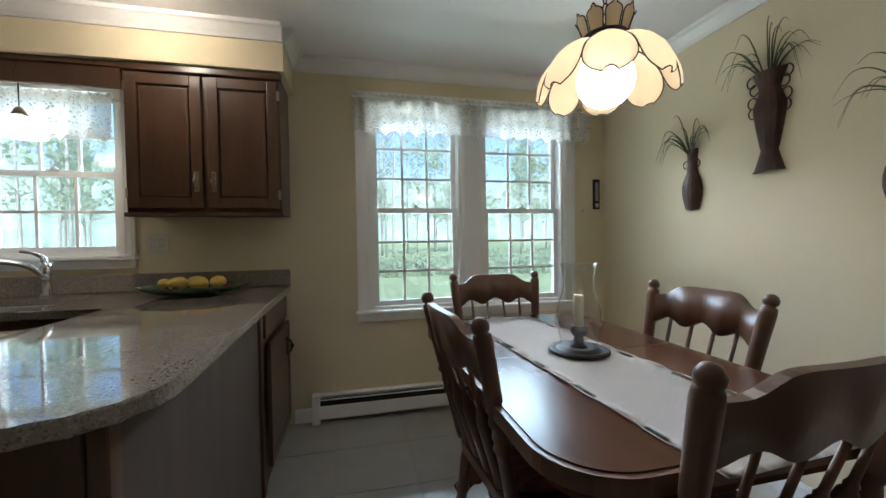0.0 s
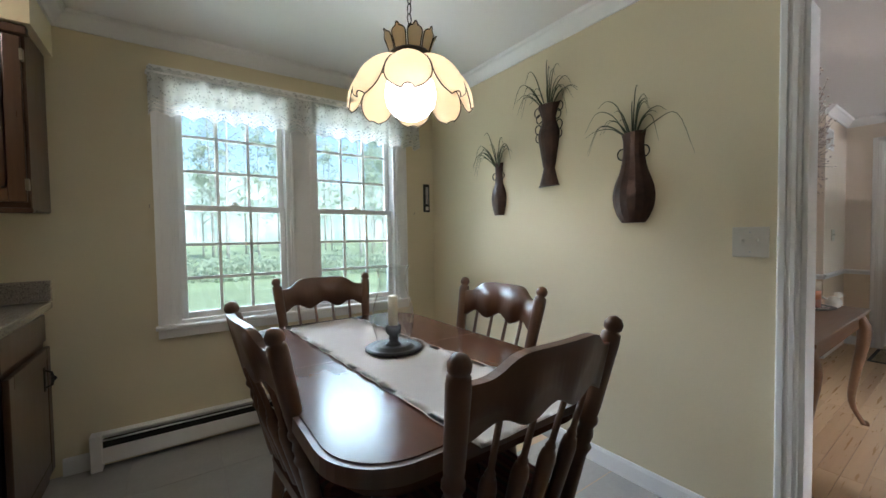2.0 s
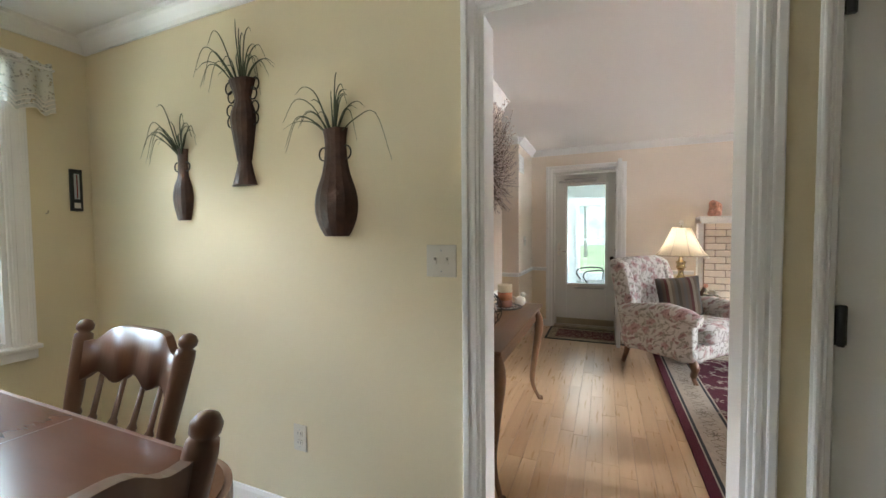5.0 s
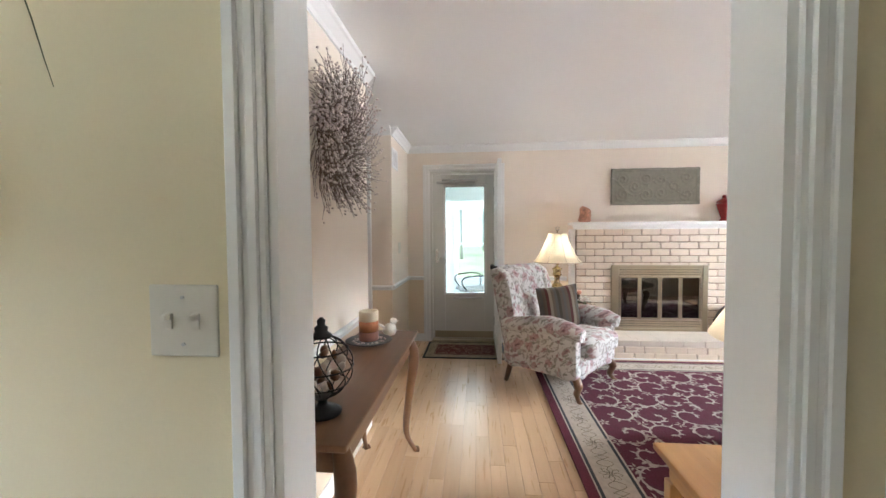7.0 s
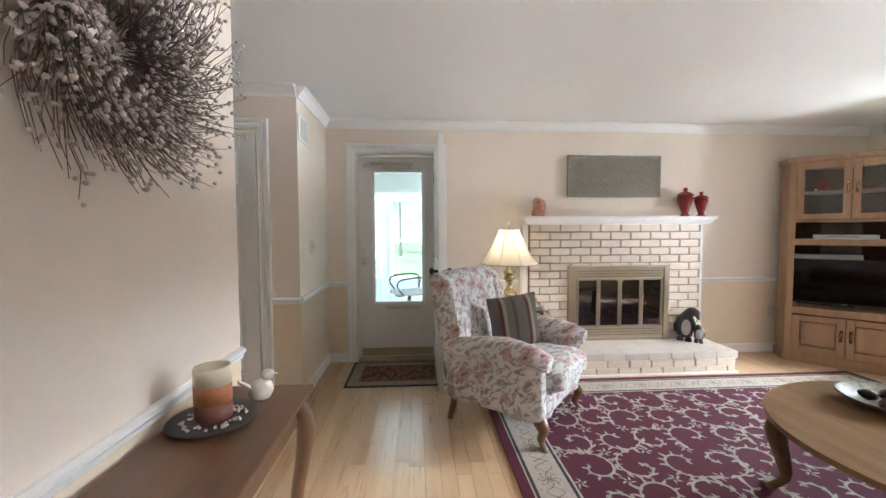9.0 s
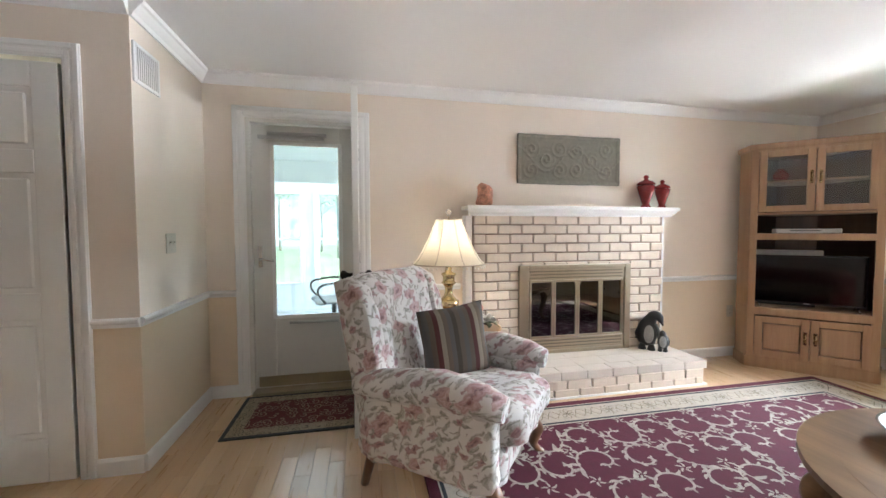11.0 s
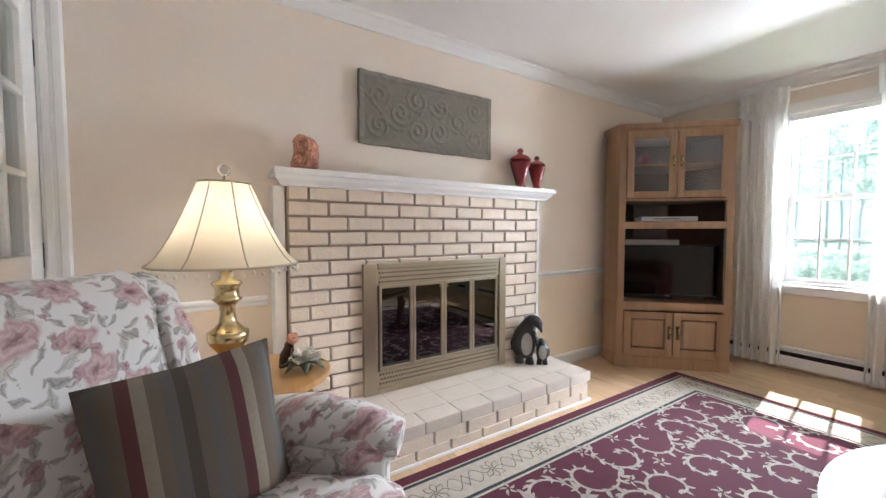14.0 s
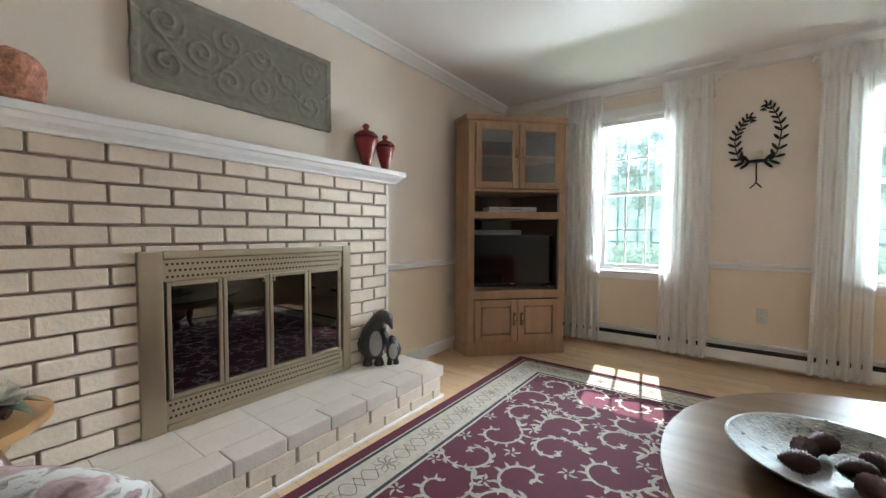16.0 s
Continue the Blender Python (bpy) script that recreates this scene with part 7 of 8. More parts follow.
cons = thing("console_table", (0, 0, 0), 0, "narrow brown wooden console table on curved legs", "console table")
part("tabletop", boxed(3.43, 2.215, 0.70, 4.71, 2.565, 0.72, 0.006, seg=3), CONSOLE, cons)
bm = boxed(3.52, 2.255, 0.60, 4.62, 2.275, 0.70)
box(bm, 3.52, 2.525, 0.60, 4.62, 2.545, 0.70)
box(bm, 3.50, 2.255, 0.60, 3.52, 2.545, 0.70)
box(bm, 4.62, 2.255, 0.60, 4.64, 2.545, 0.70)
part("apron", bm, CONSOLE, cons)
for x, sx_ in ((3.51, -1), (4.635, 1)):
    for y, sy_ in ((2.265, -1), (2.535, 0)):
        pts = cabriole(0.70, (sx_, sy_))
        part("leg", tube(bmesh.new(), [p + Vector((x, y, 0)) for p in pts], cab_r(len(pts), 0.8), 10), CONSOLE, cons)

orb = thing("wire_orb", (3.62, 2.36, 0.72), 0, "black wire globe on a stand filled with pale shells", "ornament")
part("stand", lathe([(0.06, 0), (0.062, 0.008), (0.045, 0.018), (0.018, 0.028), (0.014, 0.042), (0.03, 0.055), (0.04, 0.06)], 20), IRON, orb)
for k in range(12):
    a0 = k * math.pi / 6
    part("wire", tube(bmesh.new(), [(0.10 * math.sin(t) * math.cos(a0 + 0.3 * math.sin(2 * t)), 0.10 * math.sin(t) * math.sin(a0 + 0.3 * math.sin(2 * t)), 0.155 - 0.10 * math.cos(t)) for t in [0.3 + 2.5 * i / 14 for i in range(15)]], 0.0022, 4), IRON, orb)
for z in (0.155, 0.10, 0.21):
    r = math.sqrt(max(0, 0.0101 - (z - 0.155) ** 2))
    part("wire", tube(bmesh.new(), [(r * math.cos(t), r * math.sin(t), z) for t in [2 * math.pi * i / 24 for i in range(25)]], 0.0026, 4), IRON, orb)
part("finial", lathe([(0.035, 0.25), (0.034, 0.258), (0.02, 0.268), (0.022, 0.282), (0.012, 0.29), (0.014, 0.305), (0.004, 0.315)], 16), IRON, orb)
rg = random.Random(11)
for k in range(34):
    th, ph, rr = rg.uniform(0, 6.28), rg.uniform(-1.0, 0.55), rg.uniform(0.055, 0.078)
    x, y, z = rr * math.cos(th) * math.cos(ph), rr * math.sin(th) * math.cos(ph), 0.15 + rr * math.sin(ph)
    part("shell", lathe([(0.003, -0.008), (0.016, -0.004), (0.018, 0.002), (0.003, 0.009)], 8, m=pose(x, y, z, rg.uniform(0, 180), rg.uniform(0, 180), 0)), BERRY if k % 3 == 1 else CONSOLE, orb)

cd = thing("pillar_candle", (4.435, 2.44, 0.736), 0, "thick layered candle in cream, orange and brown", "candle")
part("brown_layer", lathe([(0.050, 0), (0.052, 0.004), (0.052, 0.05)], 30), paint("brown_wax", (0.20, 0.075, 0.05), 0.45, var=0.2, vs=20), cd)
part("orange_layer", lathe([(0.052, 0.05), (0.052, 0.105)], 30), paint("orange_wax", (0.50, 0.19, 0.085), 0.45, var=0.2, vs=20), cd)
part("cream_layer", lathe([(0.052, 0.105), (0.052, 0.15), (0.05, 0.158), (0.044, 0.158), (0.04, 0.15), (0.001, 0.148)], 30), CANDLE, cd)
cp = thing("candle_plate", (4.435, 2.44, 0.72), 0, "dark round plate with small pebbles under the candle", "plate")
part("plate", lathe([(0.07, 0), (0.10, 0.006), (0.125, 0.016), (0.122, 0.018), (0.095, 0.012), (0.001, 0.010)], 40), paint("pewter", (0.10, 0.095, 0.09), 0.4, metal=0.6, var=0.2, vs=20), cp)
bm = bmesh.new()
for k in range(70):
    a, r = rg.uniform(0, 6.28), rg.uniform(0.058, 0.09)
    lathe([(0.002, 0), (0.005, 0.002), (0.004, 0.005), (0.001, 0.006)], 6, (r * math.cos(a), r * math.sin(a), 0.012), bm=bm)
tagged(part("pebbles", bm, BERRY, cp), kind="stuff")
bd = thing("bird_figurine", (4.585, 2.36, 0.72), -60, "small cream ceramic bird figurine", "figurine")
bm = lathe([(0.01, 0), (0.03, 0.006), (0.042, 0.03), (0.036, 0.055), (0.018, 0.07), (0.003, 0.073)], 16, squash=0.8)
lathe([(0.004, -0.02), (0.017, -0.012), (0.022, 0.0), (0.017, 0.014), (0.004, 0.02)], 12, (0.022, 0, 0.082), bm=bm)
tube(bm, [(0.04, 0, 0.083), (0.056, 0, 0.08)], [0.006, 0.001], 6)
tube(bm, [(-0.025, 0, 0.045), (-0.06, 0, 0.07), (-0.07, 0, 0.078)], [0.016, 0.012, 0.006], 8, 0.5)
part("figure", bm, WHITE_C, bd)

# ---- wreath ----
wr = thing("twig_wreath", (4.22, 2.585, 1.755), 0, "bushy brown twig wreath with pale buds", "wreath")
rg = random.Random(21)
tw, bu = bmesh.new(), []
for k in range(760):
    a = rg.uniform(0, 2 * math.pi)
    r0 = rg.uniform(0.05, 0.16)
    d = rg.uniform(0.5, 1.05)
    l = rg.uniform(0.09, 0.25)
    y0 = -rg.uniform(0.02, 0.10)
    dy = -rg.uniform(-0.02, 0.14)
    p = [Vector((r0 * math.cos(a), y0, r0 * math.sin(a)))]
    for i in range(1, 5):
        f = i / 4
        aa = a + d * f * 0.8 + rg.uniform(-0.08, 0.08)
        rr = r0 + l * f
        p.append(Vector((rr * math.cos(aa), min(-0.005, y0 + dy * f + rg.uniform(-0.008, 0.008)), rr * math.sin(aa))))
    tube(tw, p, [0.0022, 0.002, 0.0017, 0.0013, 0.0009], 3)
    bu += [(q + Vector((rg.uniform(-0.012, 0.012), rg.uniform(-0.014, 0.0), rg.uniform(-0.012, 0.012)))) for q in p[1:] for _ in range(1 if rg.random() < 0.8 else 0)]
tagged(part("brush", tw, TWIG, wr), kind="stuff")
bm = bmesh.new()
for q in bu:
    if q.y < -0.01:
        lathe([(0.001, -0.007), (0.0055, -0.002), (0.005, 0.003), (0.001, 0.007)], 5, m=pose(*q, rg.uniform(0, 180), rg.uniform(0, 180), 0), bm=bm)
tagged(part("bud_cluster", bm, BERRY, wr), kind="stuff")
bm = bmesh.new()
for k in range(26):
    ph = k * 0.7
    tube(bm, [((0.135 + 0.02 * math.sin(5 * t + ph)) * math.cos(t), -0.05 + 0.025 * math.cos(4 * t + ph), (0.135 + 0.02 * math.sin(5 * t + ph)) * math.sin(t)) for t in [2 * math.pi * i / 30 for i in range(31)]], 0.003, 4)
part("hoop", bm, TWIG, wr)

# ---- end table, lamp and red armchair beside the doorway ----
et = thing("end_table", (3.575, 0.93, 0), 0, "square oak end table", "end table")
part("tabletop", boxed(-0.27, -0.30, 0.525, 0.27, 0.30, 0.55, 0.007, seg=3), SIDE_OAK, et)
part("apron", boxed(-0.23, -0.26, 0.44, 0.23, 0.26, 0.525), SIDE_OAK, et)
for x in (-0.22, 0.22):
    for y in (-0.25, 0.25):
        part("leg", boxed(x - 0.022, y - 0.022, 0, x + 0.022, y + 0.022, 0.44, 0.004), SIDE_OAK, et)
wl = thing("table_lamp", (3.625, 0.90, 0.55), 0, "white ribbed ceramic table lamp with a cream shade, lit", "lamp")
part("body", lathe([(0.07, 0), (0.075, 0.01)] + [(0.088 + 0.045 * math.sin(math.pi * f ** 0.8) + 0.003 * math.sin(f * 60), 0.012 + 0.30 * f) for f in [k / 30 for k in range(31)]] + [(0.05, 0.325), (0.03, 0.335), (0.022, 0.42)], 30), WHITE_C, wl)
bm = bmesh.new()
rings = []
for f in [k / 8 for k in range(9)]:
    r, z = 0.24 - 0.155 * f, 0.43 + 0.275 * f
    rings.append([bm.verts.new((r * math.cos(2 * math.pi * i / 40), r * math.sin(2 * math.pi * i / 40), z)) for i in range(40)])
for a, b in zip(rings, rings[1:]):
    for i in range(40):
        bm.faces.new((a[i], a[(i + 1) % 40], b[(i + 1) % 40], b[i])).smooth = True
part("shade", bm, SHADE, wl, "lit cream fabric shade")
part("harp", tube(bmesh.new(), [(0, 0, 0.41), (0, 0, 0.70)], 0.004, 6), BRASS_P, wl)
point_lamp("end_lamp_bulb", (3.655, 0.90, 1.09), 0.8, 0.035, (1.0, 0.92, 0.80))
rs = thing("sofa", (4.10, 0.30, 0.0), 0, "dark red upholstered sofa with a rounded arm", "sofa")
bm = soft(-0.05, 0.20, 0.09, 0.20, 0.42, 0.44, 0.08)
part("arm", tube(bm, [(-0.05, 0.33, 0.40), (0.05, 0.33, 0.40), (0.16, 0.33, 0.39), (0.21, 0.33, 0.38)], [0.06, 0.10, 0.10, 0.07], 16), RED_LEATHER, rs)
part("seat", soft(-0.45, -1.1, 0.09, 0.10, 0.22, 0.34, 0.06), RED_LEATHER, rs)
part("backrest", soft(-0.62, -1.1, 0.09, -0.40, 0.42, 0.62, 0.08), RED_LEATHER, rs)
for x in (-0.5, 0.1):
    for y in (-1.0, 0.3):
        part("foot", lathe([(0.03, 0), (0.035, 0.10)], 10, (x, y, 0)), CHAIR_W, rs)


# ---- curtains, blinds, sconce ----
def curtain(x0, x1, seed, label):
    c = thing("curtain", (0, -2.94, 0), 0, label, "curtain", "sheer curtains")
    bm = bmesh.new()
    n, k = 70, 14
    grid = []
    for i in range(n + 1):
        u = i / n
        row = []
        for j in range(k + 1):
            t = j / k
            z = 2.235 - t * 2.205
            spread = 1 + 0.10 * (t - 0.5)
            x = (x0 + x1) / 2 + (u - 0.5) * (x1 - x0) * spread
            f = math.sin(u * 34 + seed + 0.8 * noise.noise((u * 4, t * 1.5, seed)))
            row.append(bm.verts.new((x, 0.075 + (0.016 + 0.018 * t) * f + 0.01 * noise.noise((u * 6, t * 4, seed + 5)), z)))
        grid.append(row)
    for a, b in zip(grid, grid[1:]):
        for j in range(k):
            bm.faces.new((a[j], b[j], b[j + 1], a[j + 1])).smooth = True
    part("panel", bm, SHEER, c)
    bm = bmesh.new()
    grid = []
    for i in range(n + 1):
        u = i / n
        row = []
        for j in range(6):
            t = j / 5
            x = x0 - 0.01 + u * (x1 - x0 + 0.02)
            f = math.sin(u * 40 + seed * 2)
            flare = 0.03 * math.sin(u * 26 + seed) * (t > 0.7)
            row.append(bm.verts.new((x, 0.112 + 0.014 * f * (0.5 + t) + flare, 2.262 - 0.20 * t - 0.02 * math.sin(u * 19 + seed) * t)))
        grid.append(row)
    for a, b in zip(grid, grid[1:]):
        for j in range(5):
            bm.faces.new((a[j], b[j], b[j + 1], a[j + 1])).smooth = True
    part("ruffle", bm, SHEER, c)
    return c


curtain(6.02, 6.34, 1.0, "white sheer floor-length curtain with a ruffled heading")
curtain(5.20, 5.54, 4.0, "white sheer floor-length curtain with a ruffled heading")
curtain(4.30, 4.60, 7.0, "white sheer floor-length curtain with a ruffled heading")
curtain(3.50, 3.82, 2.5, "white sheer floor-length curtain with a ruffled heading")
for x0, x1 in ((5.17, 6.375), (3.48, 4.63)):
    r = thing("curtain_rod", (0, 0, 0), 0, "slim white curtain rod", "curtain rod")
    part("rod", tube(bmesh.new(), [(x0, -2.865, 2.235), (x1, -2.865, 2.235)], 0.008, 8), TRIM, r)
    for x in (x0, x1):
        part("knob", lathe([(0.004, -0.014), (0.014, -0.006), (0.014, 0.006), (0.004, 0.014)], 10, m=pose(x, -2.865, 2.235, 0, 90, 0)), TRIM, r)
        part("bracket", boxed(x - 0.006, -2.94, 2.228, x + 0.006, -2.86, 2.242, 0.002, seg=1), TRIM, r)
for x0, x1 in ((5.485, 6.035), (3.795, 4.345)):
    b_ = thing("window_blind", (0, 0, 0), 0, "white slatted blind pulled up at the window head", "blind")
    part("headrail", boxed(x0, -2.978, 2.005, x1, -2.945, 2.037, 0.003, seg=1), TRIM, b_)
    for k in range(7):
        part("slat", boxed(x0 + 0.006, -2.976, 1.995 - k * 0.009, x1 - 0.006, -2.948, 1.998 - k * 0.009), TRIM, b_)

sc = thing("wall_sconce", (4.925, -2.94, 1.372), 180, "dark iron fern-leaf wall sconce holding a candle", "sconce")
part("stem", tube(bmesh.new(), curve_pts([(-0.035, -0.012, 0.0), (0, -0.012, 0.04), (0, -0.012, 0.12), (0.0, -0.014, 0.19)], 5), 0.006, 6), IRON, sc)
part("stem", tube(bmesh.new(), [(0.035, -0.012, 0.0), (0.0, -0.012, 0.04)], 0.006, 6), IRON, sc)
part("tray", lathe([(0.05, 0.19), (0.06, 0.194), (0.06, 0.2), (0.001, 0.2)], 20, (0, -0.05, 0)), IRON, sc)
part("candle", lathe([(0.035, 0.2), (0.035, 0.265), (0.03, 0.268), (0.001, 0.264)], 20, (0, -0.05, 0)), CANDLE, sc)


def iron_leaf(p, d, l, w):
    """A broad flat leaf lying along the wall, slightly domed."""
    bm = bmesh.new()
    n = Vector((d.z, 0, -d.x))
    rows = []
    for f, k in ((0, 0.2), (0.2, 0.75), (0.5, 1.0), (0.8, 0.75), (0.95, 0.35)):
        c = p + d * l * f
        rows.append([bm.verts.new(c - n * w * k), bm.verts.new(c + Vector((0, -0.003, 0))), bm.verts.new(c + n * w * k), bm.verts.new(c + Vector((0, 0.002, 0)))])
    for a, b in zip(rows, rows[1:]):
        for i in range(4):
            bm.faces.new((a[i], a[(i + 1) % 4], b[(i + 1) % 4], b[i]))
    bm.faces.new(rows[0])
    bm.faces.new(rows[-1][::-1])
    bmesh.ops.recalc_face_normals(bm, faces=bm.faces[:])
    return bm


for sgn, hgt in ((-1, 0.36), (1, 0.44)):
    spine = curve_pts([(sgn * 0.01, -0.012, 0.19), (sgn * 0.10, -0.012, 0.22), (sgn * 0.135, -0.012, 0.19 + hgt * 0.5), (sgn * 0.10, -0.012, 0.17 + hgt * 0.85), (sgn * 0.05, -0.012, 0.19 + hgt * 0.98), (sgn * 0.025, -0.012, 0.17 + hgt * 0.9)], 6)
    fern = part("branch", tube(bmesh.new(), spine, 0.004, 5), IRON, sc)
    for i in range(2, 30, 2):
        p = Vector(spine[i])
        t = (Vector(spine[i + 1]) - Vector(spine[i - 1])).normalized()
        side = Vector((t.z, 0, -t.x))
        for q in (-1, 1):
            d = (side * q + t * 0.95).normalized()
            l = 0.072 * (1 - 0.6 * (i - 4) / 24)
            part("leaf", iron_leaf(p, d, l, 0.0115 * (1 - 0.5 * (i - 4) / 24)), IRON, fern)

vt = thing("vent_grille", (6.315, 2.70, 2.07), 0, "white slatted air vent high on the wall", "vent")
bm = bmesh.new()
for a in ((-0.125, -0.10, -0.105, 0.10), (0.105, -0.10, 0.125, 0.10), (-0.105, -0.10, 0.105, -0.08), (-0.105, 0.08, 0.105, 0.10)):
    box(bm, a[0], -0.012, a[1], a[2], 0, a[3], 0.003, seg=1)
part("frame", bm, TRIM, vt)
part("backing", boxed(-0.105, -0.002, -0.08, 0.105, 0, 0.08), GREY_PL, vt)
for k in range(11):
    part("slat", boxed(-0.1 + k * 0.019, -0.010, -0.08, -0.094 + k * 0.019, -0.003, 0.08), TRIM, vt)

# ---- glazed porch behind the storm door ----
structure("porch_floor", boxed(7.22, -0.6, -0.12, 10.6, 4.2, -0.04), paint("porch_floor_paint", (0.50, 0.50, 0.48), 0.5, var=0.08), "pale grey porch floor")
structure("porch_ceiling", boxed(7.22, -0.6, 2.35, 10.7, 4.2, 2.45), PORCH, "white porch ceiling")
PW_ = [(-0.36, 0.32, 0.40, 1.82), (0.62, 1.30, 0.40, 1.82), (1.60, 2.28, 0.40, 1.82), (2.56, 3.24, 0.40, 1.82)]
wall("wall_porch_east", "x", 10.45, 10.6, -0.6, 4.2, -0.1, 2.35, PORCH, PW_, "white porch wall with windows")
wall("wall_porch_north", "y", 4.05, 4.2, 7.22, 10.45, -0.1, 2.35, PORCH, [(7.6, 8.7, 0.5, 1.9), (9.0, 10.1, 0.5, 1.9)], "white porch wall with windows")
wall("wall_porch_south", "y", -0.6, -0.45, 7.22, 10.45, -0.1, 2.35, PORCH, [(7.7, 8.8, 0.3, 2.0), (9.1, 10.2, 0.3, 2.0)], "white porch wall with windows")
for a0, a1, z0, z1 in PW_:
    casing("trim_porch", "x", 10.45, a0, a1, z0, z1, 0.07, -1)
    bm = bmesh.new()
    box(bm, 10.5, a0, (z0 + z1) / 2 - 0.02, 10.54, a1, (z0 + z1) / 2 + 0.02)
    structure("trim_porch_bar", bm, TRIM, "white window bar")
pc = thing("patio_chair", (9.0, 1.95, -0.04), 195, "grey mesh swivel patio chair on the porch", "chair")
MESH = paint("grey_sling", (0.32, 0.31, 0.29), 0.7, var=0.1)
part("seat", soft(-0.24, -0.24, 0.40, 0.24, 0.24, 0.425, 0.012), MESH, pc)
part("backrest", soft(-0.23, 0.22, 0.42, 0.23, 0.245, 0.98, 0.012, pose(0, 0.06, 0.0, -12, 0, 0)), MESH, pc)
for sgn in (-1, 1):
    part("armrest", tube(bmesh.new(), curve_pts([(sgn * 0.27, 0.22, 0.42), (sgn * 0.29, 0.20, 0.64), (sgn * 0.29, -0.16, 0.64), (sgn * 0.28, -0.24, 0.55), (sgn * 0.26, -0.15, 0.41)], 5), 0.013, 8), IRON, pc)
part("column", lathe([(0.03, 0.1), (0.03, 0.4)], 12), IRON, pc)
for k in range(4):
    a = radians(45 + 90 * k)
    part("foot", tube(bmesh.new(), [(0, 0, 0.12), (0.16 * math.cos(a), 0.16 * math.sin(a), 0.09), (0.28 * math.cos(a), 0.28 * math.sin(a), 0.0)], [0.02, 0.016, 0.014], 8), IRON, pc)
pt = thing("folding_table", (8.7, 2.95, -0.04), 0, "small blue folding table on the porch", "table")
BLUE = paint("blue_metal", (0.10, 0.28, 0.36), 0.4)
part("tabletop", prism(ellipse(0, 0, 0.25, 0.25, 30), 0.44, 0.46, 0.004), BLUE, pt)
for sgn in (-1, 1):
    part("leg", tube(bmesh.new(), [(-0.2 * sgn, -0.15, 0), (0.2 * sgn, -0.15, 0.44)], 0.01, 6), BLUE, pt)
    part("leg", tube(bmesh.new(), [(-0.2 * sgn, 0.15, 0), (0.2 * sgn, 0.15, 0.44)], 0.01, 6), BLUE, pt)
pp = thing("potted_plant", (8.7, 2.95, 0.42), 0, "green leafy plant in a white pot", "plant")
part("pot", lathe([(0.06, 0), (0.085, 0.11), (0.08, 0.11), (0.06, 0.09), (0.001, 0.09)], 20), WHITE_C, pp)
bm = bmesh.new()
for k in range(90):
    a, l, h = rg.uniform(0, 6.28), rg.uniform(0.05, 0.2), rg.uniform(0.08, 0.24)
    tube(bm, [(0, 0, 0.09), (l * 0.6 * math.cos(a), l * 0.6 * math.sin(a), 0.09 + h), (l * math.cos(a), l * math.sin(a), 0.09 + h * 0.8)], [0.003, 0.018, 0.002], 4, 0.2)
part("leaves", bm, FOLIAGE, pp)

# ---- trees and shrubs outside ----
def tree_mesh(seed, h, leafy):
    rg = random.Random(seed)
    tr, lf = bmesh.new(), bmesh.new()
    lean = rg.uniform(-0.03, 0.03)
    trunk = [Vector((lean * h * f * f + 0.12 * noise.noise((f * 3, seed, 0)), 0.12 * noise.noise((f * 3, seed, 9)), h * f)) for f in [k / 8 for k in range(9)]]
    tube(tr, trunk, [h * 0.0075 * (1 - 0.85 * k / 8) + 0.01 for k in range(9)], 7)
    for k in range(26):
        f = rg.uniform(0.25, 0.97)
        p = trunk[min(7, int(f * 8))].lerp(trunk[min(8, int(f * 8) + 1)], f * 8 % 1)
        a, l = rg.uniform(0, 6.28), h * rg.uniform(0.12, 0.28) * (1.15 - f)
        d = Vector((math.cos(a), math.sin(a), rg.uniform(0.15, 0.8)))
        b = [p, p + d * l * 0.5 + Vector((0, 0, 0.02 * l)), p + d * l + Vector((0, 0, 0.12 * l))]
        tube(tr, b, [0.02 + 0.006 * l, 0.014 + 0.002 * l, 0.004], 4)
        for q in range(3):
            s = b[1].lerp(b[2], rg.random())
            e = s + Vector((rg.uniform(-1, 1), rg.uniform(-1, 1), rg.uniform(0, 0.8))) * l * 0.4
            tube(tr, [s, e], [0.008, 0.003], 3)
            for _ in range(leafy):
                c = s.lerp(e, rg.random()) + Vector([rg.gauss(0, 0.22) for _ in range(3)])
                u, v = (Vector([rg.uniform(-1, 1) for _ in range(3)]) * rg.uniform(0.06, 0.15) for _ in range(2))
                lf.faces.new([lf.verts.new(c + w) for w in (u, v, -u, -v)])
    return tr, lf


protos = []
for seed, h, leafy in ((1, 11, 9), (2, 13, 5), (3, 9, 14), (4, 12, 3)):
    t = thing("tree", (0, 0, -0.45), 0, "tall slender spring tree with sparse young leaves", "tree", "trees outside")
    tr, lf = tree_mesh(seed, h, leafy)
    part("trunk", tr, BARK, t)
    part("crown", lf, FOLIAGE, t)
    protos.append(t)
rg = random.Random(5)
spots = [(rg.uniform(-18, 22), rg.uniform(22, 42)) for _ in range(52)] + [(rg.uniform(-4, 20), -rg.uniform(16, 40)) for _ in range(26)] + [(rg.uniform(16, 36), rg.uniform(-12, 16)) for _ in range(24)]
for k, (x, y) in enumerate(spots):
    m = pose(x, y, -0.45 + 0.3 * min(1, max(0, math.hypot(x, y) - 15) / 20), 0, 0, rg.uniform(0, 360))
    if k < 4:
        protos[k].matrix_basis = m
    else:
        copy_thing(protos[k % 4], m)
# Backdrop ring of far woods, self-glowing to look bright and hazy.
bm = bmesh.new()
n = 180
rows = []
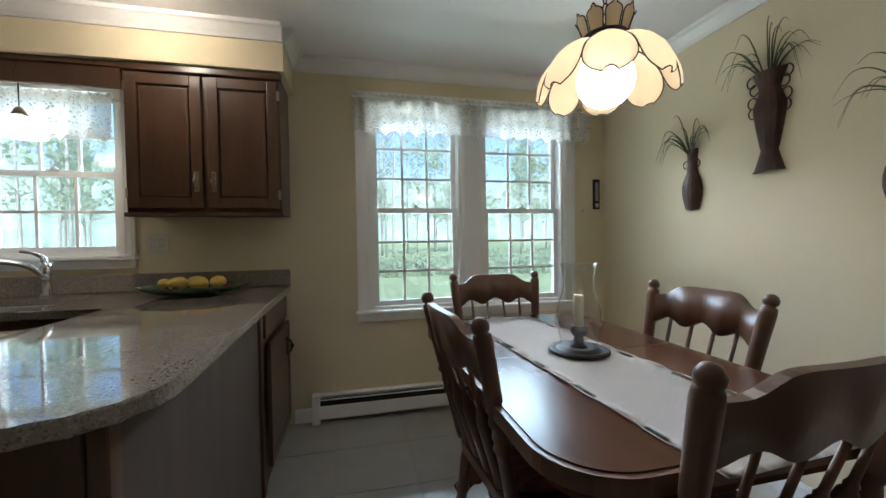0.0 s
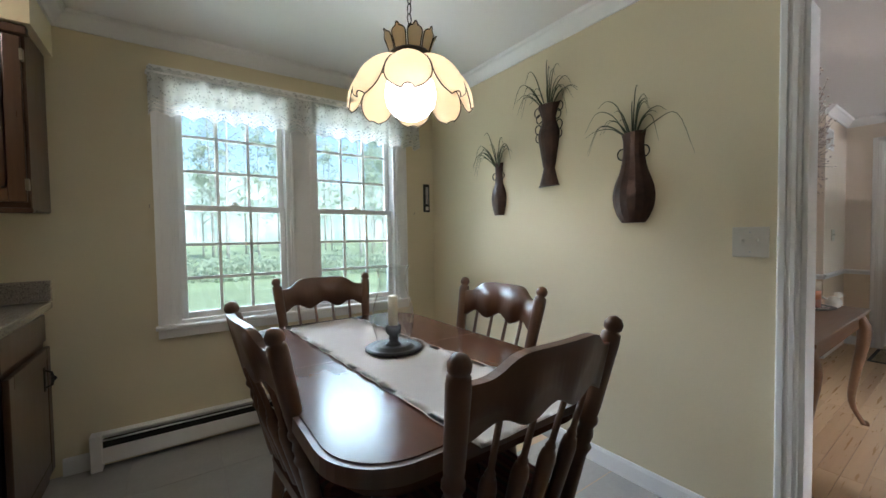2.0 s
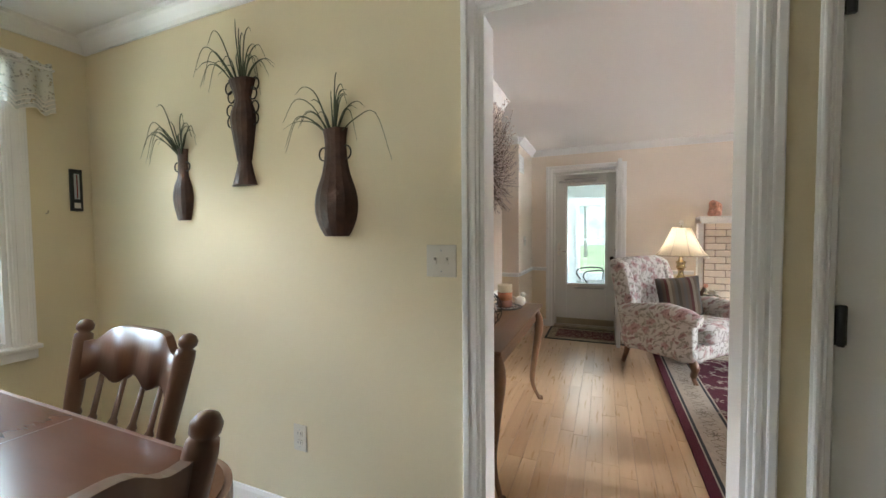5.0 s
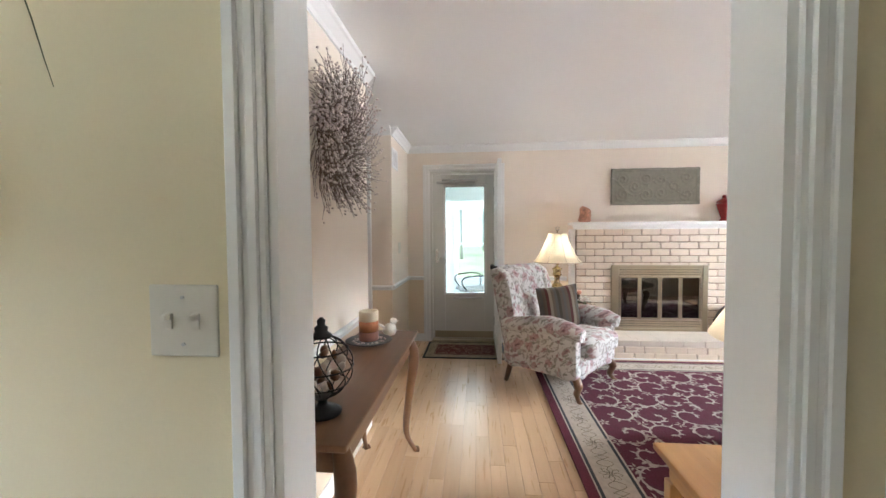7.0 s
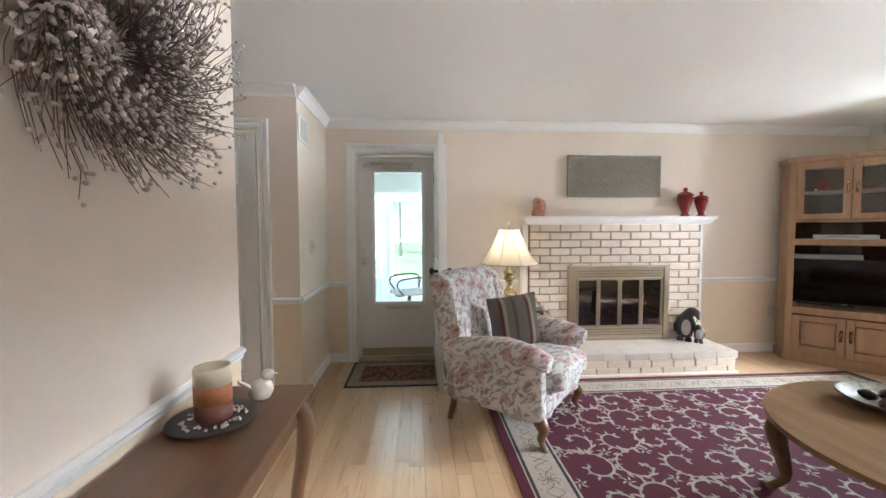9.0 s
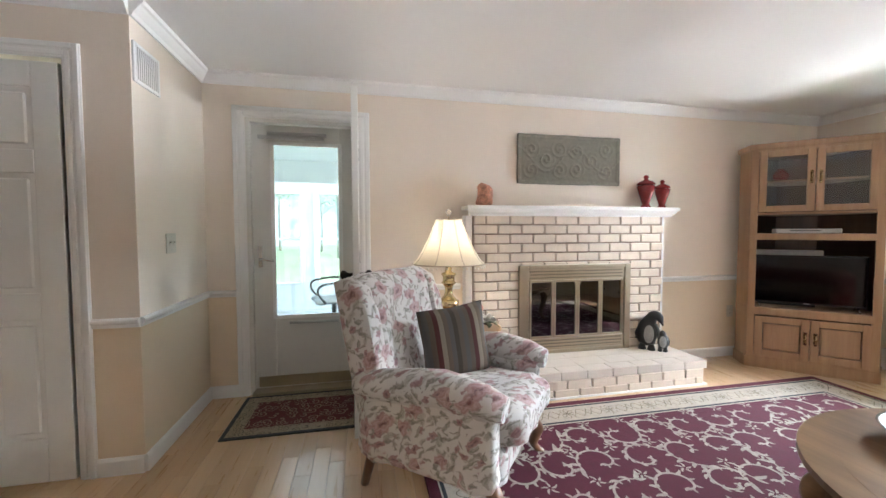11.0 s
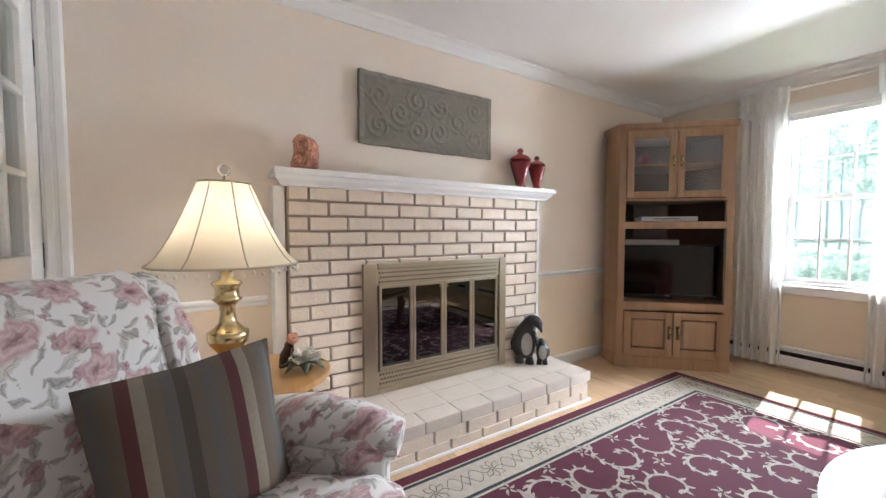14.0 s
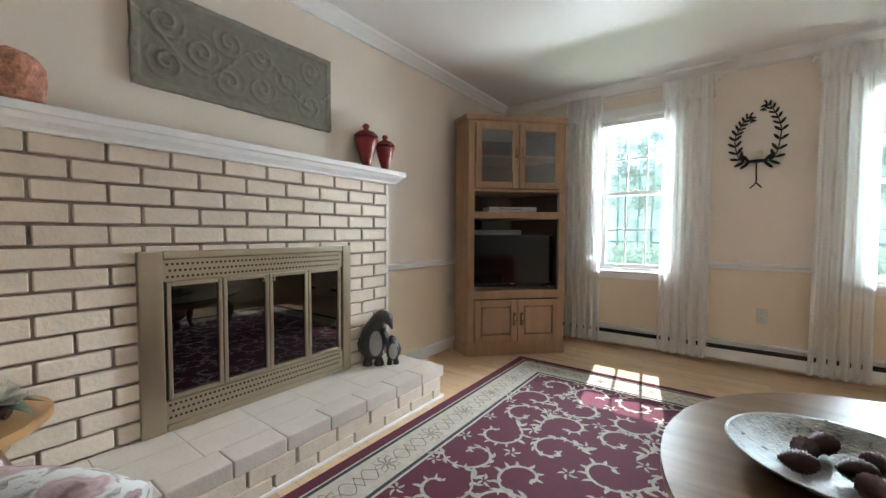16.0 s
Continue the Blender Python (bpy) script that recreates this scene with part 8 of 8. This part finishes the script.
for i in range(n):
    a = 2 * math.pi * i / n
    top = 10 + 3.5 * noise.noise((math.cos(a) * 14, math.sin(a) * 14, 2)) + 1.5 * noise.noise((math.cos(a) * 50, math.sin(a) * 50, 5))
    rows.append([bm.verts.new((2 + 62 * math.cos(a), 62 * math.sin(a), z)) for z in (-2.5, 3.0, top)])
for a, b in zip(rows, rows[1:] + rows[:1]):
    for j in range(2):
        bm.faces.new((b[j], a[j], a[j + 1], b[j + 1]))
structure("backdrop", bm, WOODS_GLOW, "pale spring woodland backdrop with painted, glowing haze")
sh = bmesh.new()
for k in range(2600):
    c = Vector((rg.gauss(0, 0.5), rg.gauss(0, 0.4), abs(rg.gauss(0, 0.35))))
    u, v = (Vector([rg.uniform(-1, 1) for _ in range(3)]) * 0.07 for _ in range(2))
    sh.faces.new([sh.verts.new(c + w) for w in (u, v, -u, -v)])
shrub = thing("shrub", (0.0, 19.5, -0.45), 0, "low rounded green shrub at the lawn's edge", "shrub", "shrubs outside")
part("leaves", sh, FOLIAGE, shrub)
for k in range(16):
    copy_thing(shrub, pose(-9 + k * 1.5 + rg.uniform(-0.4, 0.4), 19.0 + rg.uniform(-1.0, 1.5), -0.45, 0, 0, rg.uniform(0, 360)))
for k in range(8):
    copy_thing(shrub, pose(-1 + k * 1.6, -11.5 + rg.uniform(-1.0, 1.0), -0.45, 0, 0, rg.uniform(0, 360)))


# ---- floors, last ----
def shared_box(name, sx, sy, sz, material, bev=0.0):
    """Mesh data for alike pieces, centred in x and y, top at z = 0."""
    bm = boxed(-sx / 2, -sy / 2, -sz, sx / 2, sy / 2, 0)
    if bev:
        top = [e for e in bm.edges if all(abs(v.co.z) < 1e-6 for v in e.verts)]
        bmesh.ops.bevel(bm, geom=top, offset=bev, segments=1, affect="EDGES")
    me = bpy.data.meshes.new(name)
    bm.to_mesh(me)
    bm.free()
    me.materials.append(material)
    return me


floor = structure("floor", boxed(-2.72, -0.82, -0.06, 3.06, 4.66, -0.004), GROUT, "grey stone-look tile floor")
T = 0.405
tile = shared_box("tile", T - 0.003, T - 0.003, 0.01, TILE, 0.001)
for i in range(14):
    for j in range(13):
        x, y = 3.0 - T * (i + 0.5), 4.5 - T * (j + 0.5)
        piece("tile", tile, floor, (x, y, random.uniform(-0.0006, 0.0004)))

wood_floor = structure("floor_living", boxed(3.06, -3.1, -0.06, 7.2, 4.62, -0.006), PLANK_GAP, "pale maple strip floor")
PW = 0.083
lengths = (0.45, 0.6, 0.75, 0.9, 1.15)
plank = {l: shared_box("plank", l - 0.0012, PW - 0.0012, 0.012, PLANK, 0.0008) for l in lengths}
rest = bmesh.new()
made = 0
y = 2.70 - PW / 2
rng = random.Random(4)
rows_of = []
while y > -2.94:
    rows_of.append(y)
    y -= PW
y = 2.70 + PW / 2
while y < 4.5:
    rows_of.append(y)
    y += PW
for y in rows_of:
    x = 3.06 - rng.uniform(0, 0.6)
    while x < 7.05:
        l = rng.choice(lengths)
        if x + l > 3.13 and made < 300 and (0.6 < y < 2.75 or y < -2.0 or x > 6.1):
            piece("plank", plank[l], wood_floor, (x + l / 2, y, rng.uniform(-0.0006, 0.0)))
            made += 1
        else:
            box(rest, x + 0.0006, y - PW / 2 + 0.0006, -0.012, x + l - 0.0006, y + PW / 2 - 0.0006, -0.0003)
        x += l
tagged(part("planks", rest, PLANK, wood_floor), kind="stuff")
